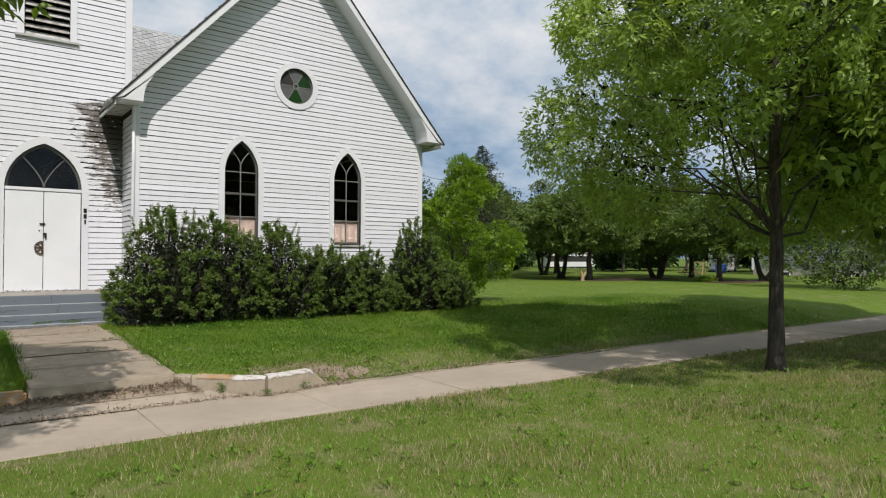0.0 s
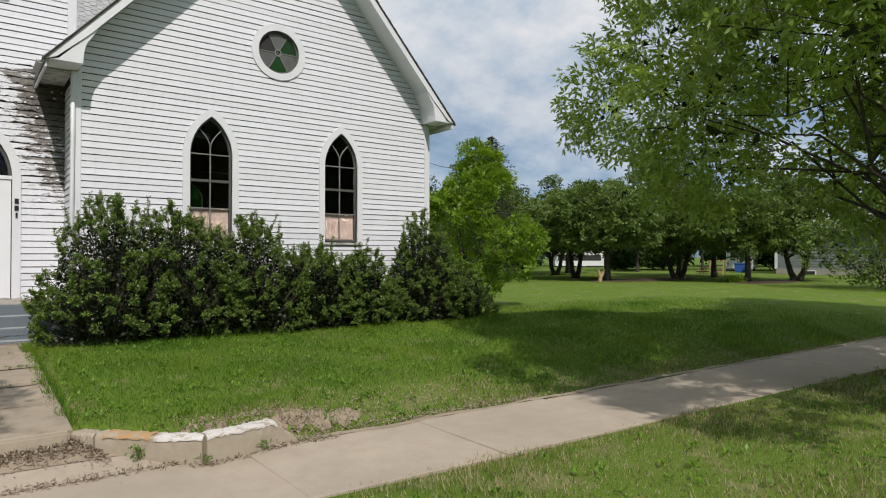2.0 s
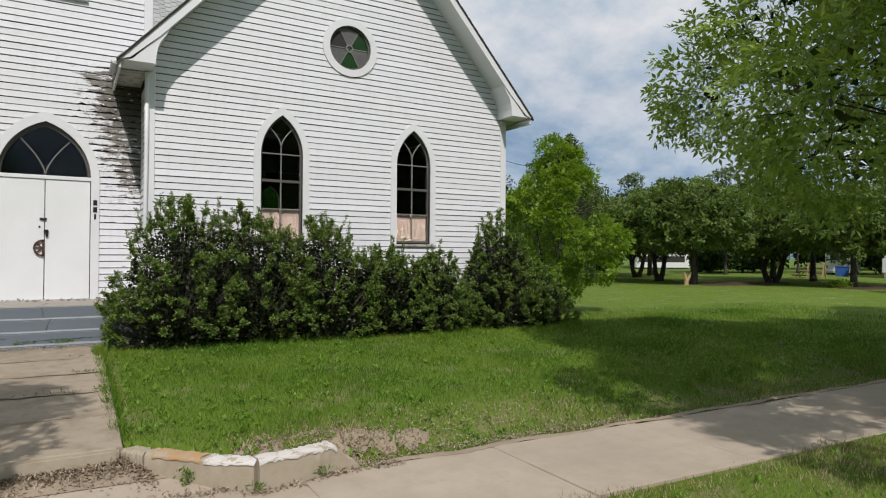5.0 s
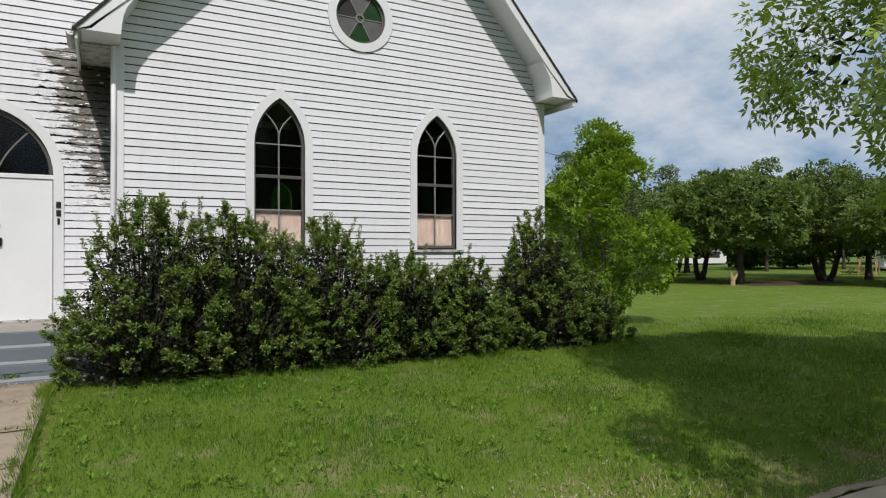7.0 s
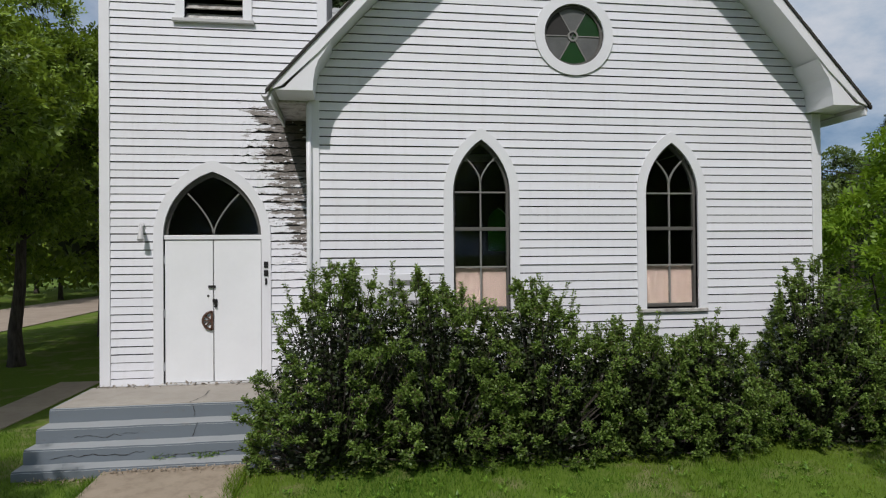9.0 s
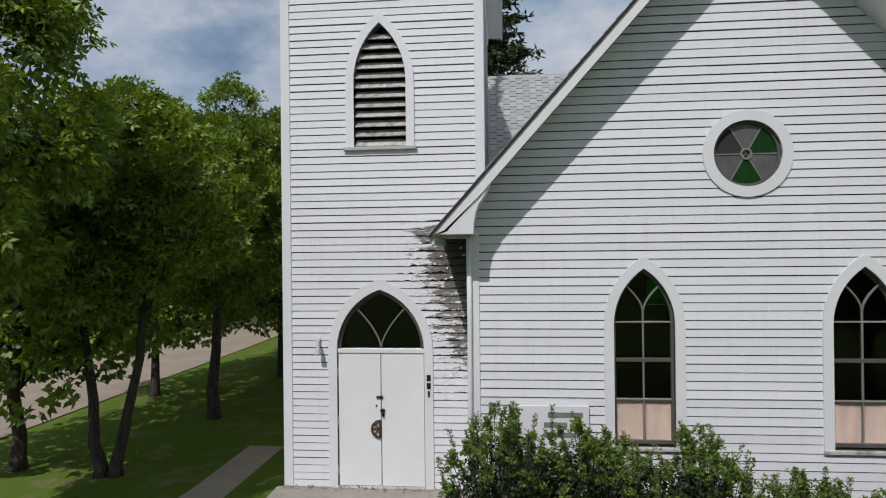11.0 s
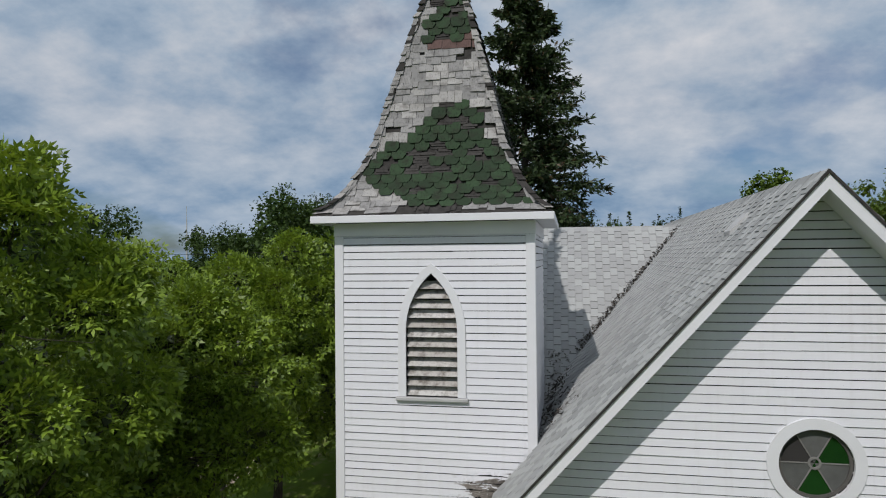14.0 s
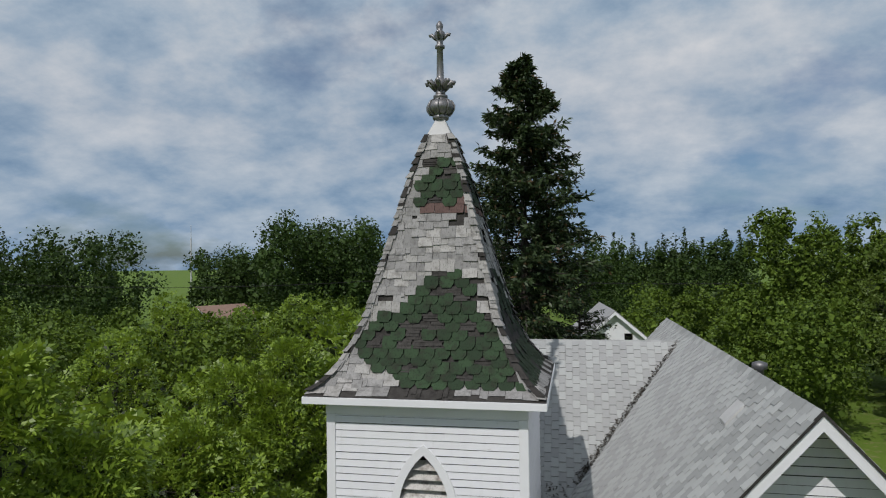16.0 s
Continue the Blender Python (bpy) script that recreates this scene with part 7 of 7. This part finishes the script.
    tagged(sheet("grass_lawn", blades(400000, -12, 16, -7.2, 1.4, 0.070, 0.0033, lawn), 3, LAWN_BLADES), "longer green lawn grass before the church", "grass", kind="stuff")
    tagged(sheet("grass_park", blades(80000, 4, 40, -7.0, 24, 0.03, 0.008, park_lawn), 3, PARK_BLADES), "mown park lawn grass", "grass", kind="stuff")

    # longer blades that hang over the path's edges
    fringe = np.concatenate([blades(5200, -4.30, -4.17, -5.75, -0.98, 0.12, 0.0045, lambda x, y: g.uniform(size=len(x)) < 0.25 + 0.75 * np.sin(y * 3.3 + np.sin(y * 7.1)) ** 2), blades(2600, -5.83, -5.68, -5.75, -0.98, 0.11, 0.0045, lambda x, y: g.uniform(size=len(x)) < 0.7)])
    tagged(sheet("grass_fringe", fringe, 3, LAWN_BLADES), "uncut grass hanging over the edges of the path", "grass", kind="stuff")

    def dry(x, y):
        p = sum(np.exp(-((x - a) / u) ** 2 - ((y - b) / v) ** 2) for a, b, u, v in spots)
        return (y > -6.66 - 0.033 * x) & ~((y < np.interp(x, *KERB_LINE) + 0.14) & (x < -2.4)) & (g.uniform(size=len(x)) < p * 0.9)
    tagged(sheet("dry_grass", blades(150000, -4.25, 12, -7.1, -0.9, 0.05, 0.0045, dry), 3, DRY_BLADES), "dry tan patches of short grass along the pavement", "grass", kind="stuff")

    tagged(sheet("dry_grass", blades(110000, -6, 8, -13, -7.9, 0.04, 0.0045, dry_verge), 3, DRY_BLADES), "straw-coloured worn grass on the verge", "grass", kind="stuff")

    # broad-leaved weeds in the lawn and the verge
    n = 800
    x = np.concatenate([g.uniform(-4.2, 7, n), g.uniform(-7, 6, n // 2)])
    y = np.concatenate([g.uniform(-6.6, -1.6, n), g.uniform(-13.5, -8.3, n // 2)])
    ok = (y > np.interp(x, *KERB_LINE) + 0.2) | (y < -8.2)
    x, y = x[ok], y[ok]
    per = 7
    C = np.stack([x, y, lay(x, y) + 0.03], 1)
    P = np.repeat(C, per, 0) + g.normal(size=(len(C) * per, 3)) * np.array([0.02, 0.02, 0.008])
    out = P - np.repeat(C, per, 0)
    out[:, 2] = np.abs(out[:, 2]) + 0.012
    out /= np.linalg.norm(out, axis=1, keepdims=True)
    tagged(sheet("weeds", leaf_quads(P, 0.058, 0.023, g, -0.35, out, 0.8), 4, LAWN_WEED), "dandelion and plantain leaves in the grass", "weeds", kind="stuff")


build_grass()

# ---- distance ----
def build_far_woods():
    """Belts of trees round the village, too far off to tell apart."""
    g = np.random.default_rng(77)
    far, near = [], []

    def tree(x, y, h, r, cone, d, into):
        z0 = float(lay(x, y))
        n = 300 if d > 135 else 540 if d > 85 else 860
        size = 0.56 if d > 135 else 0.45 if d > 85 else 0.13 + 0.0023 * d
        if cone:
            t, a = g.uniform(0, 1, n) ** 1.5, g.uniform(0, 6.28, n)
            rr = r * (1 - t) * (0.75 + 0.25 * np.sin(t * 60)) * np.sqrt(g.uniform(0.55, 1, n))
            P = np.stack([x + rr * np.cos(a), y + rr * np.sin(a), z0 + h * (0.05 + 0.95 * t)], 1)
            out = P - np.array([x, y, z0 + 0.3 * h])
        else:
            # upright lobes round a leading one
            k = int(g.integers(7, 12))
            la, lt = g.uniform(0, 6.28, k), g.uniform(0.22, 0.84, k)
            lr = r * np.sin(np.pi * np.clip(lt, 0.15, 0.9)) ** 0.6 * g.uniform(0.35, 0.75, k)
            lr[0], lt[0] = 0.0, 0.86
            C = np.stack([x + lr * np.cos(la), y + lr * np.sin(la), z0 + h * lt], 1)
            R = r * g.uniform(0.32, 0.55, k)
            i = g.choice(k, n, p=R ** 2 / (R ** 2).sum())
            out = g.normal(size=(n, 3)) + np.array([0, 0, 0.3])
            out /= np.linalg.norm(out, axis=1, keepdims=True)
            tall = min(1.5, 0.13 * h / (0.42 * r))
            P = C[i] + out * (R[i] * np.clip(1.03 - np.abs(g.normal(size=n)) * 0.2, 0.3, 1.1))[:, None] * np.array([1, 1, max(0.8, tall)])
            m = n // 5
            j = g.choice(k, m)
            into.append(leaf_quads(C[j] + np.clip(g.normal(size=(m, 3)), -1.5, 1.5) * (R[j] * 0.36)[:, None], size * 2.2, size * 1.6, g))
        out /= np.linalg.norm(out, axis=1, keepdims=True)
        into.append(leaf_quads(P, size, size * 0.75, g, 0.3, None, 0.5, face=out))

    # bearings, distances, number, heights, narrowness
    belts = [(-62, -37.9, 95, 130, 56, 13.5, 18, 0.30), (-26.0, -17.5, 85, 112, 40, 15, 19, 0.27), (-33.6, -26.0, 120, 170, 30, 12, 16, 0.26), (-16, 4, 110, 190, 50, 10, 15, 0.3), (4, 13, 130, 210, 22, 9, 15, 0.3),
             (32, 75, 70, 130, 50, 8, 12, 0.34), (-60, -40, 150, 260, 25, 9, 13, 0.3), (-26, 70, 230, 420, 80, 9, 15, 0.3), (30, 80, 92, 112, 110, 6, 9.5, 0.36),
             (15.0, 30, 52, 82, 62, 11.5, 16.5, 0.105), (-64, -31, 42, 75, 40, 5.5, 8, 0.36), (-34, -12, 36, 64, 34, 6, 8.5, 0.36), (5, 30, 42, 70, 38, 6, 9.5, 0.34), (38, 47, 60, 76, 26, 2.4, 4.0, 0.5), (53.5, 60.0, 62, 76, 22, 2.4, 4.0, 0.5), (66, 80, 60, 76, 20, 3.0, 5.0, 0.5), (1, 14, 109, 135, 60, 11, 17, 0.2)]
    for i, (a0, a1, d0, d1, n, h0, h1, slim_r) in enumerate(belts):
        for _ in range(n):
            b, d = math.radians(g.uniform(a0, a1)), g.uniform(d0, d1)
            h = g.uniform(h0, h1)
            cone = g.uniform() < (0.5 if d > 108 and -0.18 < b < 0.25 else 0.06 if i < 9 else 0.0)
            tree(-2.7 + d * math.sin(b), -8.3 + d * math.cos(b), h, h * (0.16 if cone else slim_r * g.uniform(0.75, 1.25)), cone, d, far if i < 9 or i > 12 else near)
    tagged(sheet("far_woods", np.concatenate(far), 4, FAR_LEAF), "belts of mixed trees on the skyline", "woods", kind="stuff")
    tagged(sheet("village_woods", np.concatenate(near), 4, VILLAGE_LEAF), "lighter green poplars and brush round the village", "woods", kind="stuff")


build_far_woods()


def build_house(name, at, turn, width, depth, eave, ridge, wall_mat, roof_mat, label, windows):
    """A gabled house, its gable facing -y before the turn; windows: (x, z, w, h) on the gable."""
    root = thing(name, (0, 0, 0), label, "house")
    w = width / 2
    holes = [[(x - a / 2, z - b / 2), (x + a / 2, z - b / 2), (x + a / 2, z + b / 2), (x - a / 2, z + b / 2)] for x, z, a, b in windows]
    bm = bmesh.new()
    plate(bm, [(-w, -0.3), (w, -0.3), (w, eave), (0, ridge), (-w, eave)], holes, 0.0, 0.2)
    part("gable_wall", bm, wall_mat, root)
    bm = bmesh.new()
    plate(bm, [(-w, -0.3), (w, -0.3), (w, eave), (0, ridge), (-w, eave)], [], depth - 0.2, depth)
    part("back_wall", bm, wall_mat, root)
    for s in (-1, 1):
        part("side_wall", soft_box(*sorted((s * w, s * (w - 0.2))), 0.2, depth - 0.2, -0.3, eave, 0.01), wall_mat, root)
        sl = (ridge - eave) / w
        bm = bmesh.new()
        prism(bm, [(0, ridge + 0.02), (s * (w + 0.35), eave - 0.35 * sl + 0.02), (s * (w + 0.35), eave - 0.35 * sl + 0.16), (0, ridge + 0.18)], "y", -0.35, depth + 0.35)
        part("roof", bm, roof_mat, root)
        bm = bmesh.new()
        prism(bm, [(0, ridge - 0.12), (s * (w + 0.35), eave - 0.35 * sl - 0.12), (s * (w + 0.35), eave - 0.35 * sl + 0.10), (0, ridge + 0.10)], "y", -0.40, -0.352)
        part("barge_board", bm, WHITE_TRIM, root)
    for (x, z, a, b), h in zip(windows, holes):
        win = part("window", soft_box(x - a / 2 - 0.08, x + a / 2 + 0.08, -0.05, -0.01, z - b / 2 - 0.1, z - b / 2 - 0.002, 0.005), WHITE_TRIM, root)
        bm = bmesh.new()
        box(bm, x - a / 2, x + a / 2, 0.08, 0.09, z - b / 2, z + b / 2)
        part("pane", bm, GLASS, win)
        # near-black sheet behind the pane, added for the dark of the room
        bm = bmesh.new()
        box(bm, x - a / 2, x + a / 2, 0.12, 0.14, z - b / 2, z + b / 2)
        part("dark_backing", bm, DARK, win)
    for o in root.children:
        o.matrix_parent_inverse = Matrix()
    root.location, root.rotation_euler = at, (0, 0, radians(turn))
    return root


ROOF_GREY = plain("grey_roofing", (0.30, 0.30, 0.30), 0.9, vary=0.15)
ROOF_BROWN = plain("brown_roofing", (0.26, 0.17, 0.13), 0.9, vary=0.15)
TAN_WALL = plain("tan_stucco", (0.52, 0.44, 0.36), 0.9, vary=0.08)
GREY_WALL = plain("grey_green_siding", (0.20, 0.22, 0.21), 0.8, vary=0.1)
build_house("white_house", (0.0, 36.5, 0.2), 4, 5.6, 9.0, 4.8, 7.2, WHITE_TRIM, ROOF_GREY, "white two-storey house with a grey gable roof among trees", [(-0.9, 5.45, 0.55, 0.7), (0.9, 5.45, 0.55, 0.7)])
build_house("brown_bungalow", (-62, 84, 0.1), -30, 9, 8, 2.6, 4.4, TAN_WALL, ROOF_BROWN, "low tan house with a brown roof beyond the trees", [(-2, 1.6, 1.2, 1.0), (2, 1.6, 1.2, 1.0)])
build_house("roadside_garage", (-27.5, 24.5, 0.1), 60, 6.0, 7.0, 2.3, 3.3, TAN_WALL, ROOF_BROWN, "pale tan garage beyond the gravel road", [(0, 1.5, 0.9, 0.8)])


def build_mast():
    root = thing("radio_mast", (-92, 128, 0), "thin lattice radio mast on the skyline", "mast")
    bm = bmesh.new()
    tube(bm, [(-92, 128, -0.2), (-92, 128, 18)], [0.25, 0.12], 4)
    part("pole", bm, GREY_TRIM, root)
    bm = bmesh.new()
    tube(bm, [(-92, 128, 18), (-92, 128, 21)], 0.06, 4)
    part("aerial", bm, GREY_TRIM, root)
build_mast()


def build_power_line():
    """One wire on wooden poles along the street behind the church."""
    root = thing("power_line", (-15.5, 52, 0), "thin overhead wire on wooden poles along the back street", "power line")
    poles = (-72.0, -15.5, 34.0)
    for x in poles:
        bm = bmesh.new()
        tube(bm, [(x, 52, -0.3), (x, 52, 9.9)], [0.16, 0.10], 8)
        pole = part("pole", bm, BARK, root, smooth=True)
        part("crossarm", soft_box(x - 0.05, x + 0.05, 51.2, 52.8, 9.55, 9.67, 0.01), BARK, pole)
    for y in (51.3, 52.7):
        for a, b in zip(poles, poles[1:]):
            bm = bmesh.new()
            tube(bm, [(a + (b - a) * i / 14, y, 9.70 - 0.9 * 4 * (i / 14) * (1 - i / 14)) for i in range(15)], 0.02, 4)
            part("wire", bm, IRON, root)


build_power_line()

# ---- park and neighbours ----
BLUE = plain("blue_plastic", (0.03, 0.10, 0.33), 0.45, vary=0.1)
RV_WHITE = plain("caravan_white", (0.70, 0.71, 0.70), 0.4, vary=0.06)
TIMBER = plain("yellow_timber", (0.42, 0.30, 0.15), 0.7, vary=0.2)
REDWOOD = plain("red_stained_timber", (0.20, 0.09, 0.06), 0.7, vary=0.2)
RUBBER = plain("black_rubber", (0.02, 0.02, 0.02), 0.7)


def settle(root, at, turn):
    for o in root.children:
        o.matrix_parent_inverse = Matrix()
    root.location, root.rotation_euler = at, (0, 0, radians(turn))
    return root


def wheel(root, x, y, r):
    bm = bmesh.new()
    tube(bm, [(x, y - 0.1, r), (x, y + 0.1, r)], r, 18)
    w = part("wheel", bm, RUBBER, root)
    w.matrix_parent_inverse = Matrix()
    bm = bmesh.new()
    tube(bm, [(x, y - 0.115, r), (x, y - 0.095, r)], r * 0.55, 12)
    part("rim", bm, ZINC, w)


def build_trailer():
    root = thing("travel_trailer", (0, 0, 0), "long white travel trailer with a dark window band, parked under trees", "trailer")
    bm = bmesh.new()
    prism(bm, [(-3.8, 0.45), (3.6, 0.45), (3.9, 1.0), (3.8, 2.3), (3.5, 2.5), (-3.6, 2.5), (-3.8, 2.3)], "y", -1.1, 1.1)
    part("body", bm, RV_WHITE, root)
    part("window_band", soft_box(-3.4, 2.9, -1.125, -1.09, 1.15, 1.95, 0.02), DARK, root, "dark window band")
    part("awning_rail", soft_box(-3.5, 3.2, -1.2, -1.1, 2.32, 2.42, 0.02), GREY_TRIM, root)
    part("skirt", soft_box(-3.6, 3.4, -1.05, 1.05, 0.3, 0.46, 0.02), DARK, root)
    part("door", soft_box(3.05, 3.5, -1.13, -1.1, 0.6, 2.2, 0.02), RV_WHITE, root)
    for x in (-0.6, 0.4):
        wheel(root, x, -0.98, 0.34)
    bm = bmesh.new()
    tube(bm, [(3.7, 0, 0.5), (4.9, 0, 0.45)], 0.06, 6)
    part("hitch", bm, IRON, root)
    settle(root, (63.5, 47.0, 0.0), -26)


build_trailer()


def build_camper():
    root = thing("motorhome", (0, 0, 0), "white motorhome seen from its back, with a ladder", "motorhome")
    bm = bmesh.new()
    prism(bm, [(-1.1, 0.5), (1.1, 0.5), (1.12, 2.55), (0.95, 2.8), (-0.95, 2.8), (-1.12, 2.55)], "y", 0.0, 6.0)
    part("body", bm, RV_WHITE, root)
    part("rear_window", soft_box(-0.75, 0.45, -0.03, 0.01, 1.55, 2.3, 0.03), DARK, root)
    part("bumper", soft_box(-1.1, 1.1, -0.2, 0.0, 0.45, 0.62, 0.02), GREY_TRIM, root)
    for x in (0.62, 0.92):
        bm = bmesh.new()
        tube(bm, [(x, -0.09, 0.7), (x, -0.09, 2.75), (x, 0.15, 2.85)], 0.025, 6)
        part("ladder_rail", bm, ZINC, root)
    for i in range(6):
        bm = bmesh.new()
        tube(bm, [(0.62, -0.09, 0.85 + i * 0.33), (0.92, -0.09, 0.85 + i * 0.33)], 0.018, 6)
        part("ladder_rung", bm, ZINC, root)
    for s in (-1, 1):
        part("rear_light", soft_box(s * 0.98 - 0.06, s * 0.98 + 0.06, -0.03, 0.0, 0.85, 1.1, 0.01), REDWOOD, root)
        wheel(root, s * 0.9, 1.2, 0.38)
    settle(root, (53.5, 18.8, 0.05), -68)


build_camper()


def build_bin():
    root = thing("blue_bin", (0, 0, 0), "blue plastic refuse cart on the park lawn", "bin")
    bm = bmesh.new()
    v = [[bm.verts.new((sx * w, sy * w * 0.95, z)) for sx, sy in ((-1, -1), (1, -1), (1, 1), (-1, 1))] for w, z in ((0.38, 0.06), (0.48, 1.02))]
    for i in range(4):
        bm.faces.new((v[0][i], v[0][(i + 1) % 4], v[1][(i + 1) % 4], v[1][i]))
    bm.faces.new(v[0][::-1])
    bm.faces.new(v[1])
    part("body", bm, BLUE, root)
    part("lid", soft_box(-0.52, 0.52, -0.5, 0.52, 1.02, 1.10, 0.02), BLUE, root)
    for s in (-1, 1):
        bm = bmesh.new()
        tube(bm, [(s * 0.42 - 0.04, 0.42, 0.13), (s * 0.42 + 0.04, 0.42, 0.13)], 0.13, 12)
        part("wheel", bm, RUBBER, root)
    settle(root, (48.0, 15.8, 0.05), -60)


build_bin()


def build_slatted_house():
    root = thing("grey_bungalow", (0, 0, 0), "low dark grey bungalow with lapped siding and basement windows", "house")
    L, D, H = 15.0, 8.0, 3.6
    part("foundation", soft_box(-L / 2, L / 2, 0, D, -0.3, 0.75, 0.01), LANDING, root)
    part("wall", soft_box(-L / 2, L / 2, 0.05, D - 0.05, 0.75, H, 0.01), GREY_WALL, root)
    for i in range(14):
        bm = bmesh.new()
        prism(bm, [(0.05, 0.76 + i * 0.2), (0.0, 0.76 + i * 0.2), (0.045, 0.965 + i * 0.2)], "x", -L / 2 + 0.1, L / 2 - 0.1)
        part("clapboard", bm, GREY_WALL, root)
    for s in (-1, 1):
        part("corner_post", soft_box(s * L / 2 - 0.1, s * L / 2 + 0.1, -0.03, 0.1, 0.75, H, 0.01), WHITE_TRIM, root, "white corner post")
    for x in (-5.2, -1.0, 3.6):
        part("basement_window", soft_box(x - 0.5, x + 0.5, -0.03, 0.02, 0.15, 0.65, 0.01), WHITE_TRIM, root)
        part("pane", soft_box(x - 0.42, x + 0.42, -0.045, -0.03, 0.2, 0.6, 0.003), DARK, root)
    bm = bmesh.new()
    prism(bm, [(-0.5, H), (D / 2, H + 1.9), (D + 0.5, H), (D + 0.5, H + 0.15), (D / 2, H + 2.08), (-0.5, H + 0.15)], "x", -L / 2 - 0.4, L / 2 + 0.4)
    part("roof", bm, ROOF_GREY, root)
    settle(root, (46.9, 4.4, 0.0), -82)


build_slatted_house()


def build_bench_and_frame():
    root = thing("picnic_table", (0, 0, 0), "red-stained timber picnic table in the shade", "table")
    for i in range(5):
        part("top_board", soft_box(-0.9, 0.9, -0.38 + i * 0.155, -0.24 + i * 0.155, 0.71, 0.75, 0.005), REDWOOD, root)
    for y in (-0.75, 0.75):
        part("seat_board", soft_box(-0.9, 0.9, y - 0.13, y + 0.13, 0.42, 0.46, 0.005), REDWOOD, root)
    for x in (-0.65, 0.65):
        for s in (-1, 1):
            bm = bmesh.new()
            tube(bm, [(x, s * 0.75, 0.0), (x, s * 0.2, 0.72)], 0.04, 4)
            part("leg", bm, REDWOOD, root)
        part("cross_bar", soft_box(x - 0.03, x + 0.03, -0.8, 0.8, 0.36, 0.42, 0.004), REDWOOD, root)
    settle(root, (42.5, 15.5, 0.1), 20)
    root = thing("timber_trestle", (0, 0, 0), "yellow timber trestle frame on the lawn", "trestle")
    for s in (-1, 1):
        for y in (-0.5, 0.5):
            bm = bmesh.new()
            tube(bm, [(s * 0.42, y, 0.0), (s * 0.05, y, 1.25)], 0.05, 4)
            part("leg", bm, TIMBER, root)
    part("top_rail", soft_box(-0.07, 0.07, -0.7, 0.7, 1.2, 1.3, 0.005), TIMBER, root)
    for z in (0.4, 0.8):
        part("rung", soft_box(-0.35, -0.29, -0.5, 0.5, z, z + 0.06, 0.004), TIMBER, root)
    settle(root, (41.5, 14.2, 0.1), 10)
    root = thing("forked_stump", (0, 0, 0), "pale forked stump beside a dark tree", "stump")
    bm = bmesh.new()
    tube(bm, [(0, 0, -0.1), (0.02, 0, 0.25), (-0.12, 0.05, 0.75)], [0.14, 0.10, 0.06], 8)
    part("trunk", bm, TIMBER, root)
    bm = bmesh.new()
    tube(bm, [(0.02, 0, 0.22), (0.22, -0.05, 0.5), (0.28, -0.05, 0.7)], [0.08, 0.06, 0.045], 8)
    part("fork", bm, TIMBER, root)
    settle(root, (22.5, 10.2, 0.3), 0)


build_bench_and_frame()
g = np.random.default_rng(33)
low = thing("low_shrub", (27.8, 5.6, 0.25), "small clipped yellow-green shrub", "shrub")
C = g.normal(size=(900, 3)) * np.array([0.28, 0.28, 0.12]) + np.array([27.8, 5.6, 0.42])
bm = bmesh.new()
for i in range(5):
    tube(bm, [(27.8, 5.6, 0.2), tuple(C[i])], [0.02, 0.008], 4)
part("stem", bm, BARK, low)
sheet("foliage", leaf_quads(C, 0.12, 0.06, g, -0.2), 4, BRIGHT_LEAF, low)
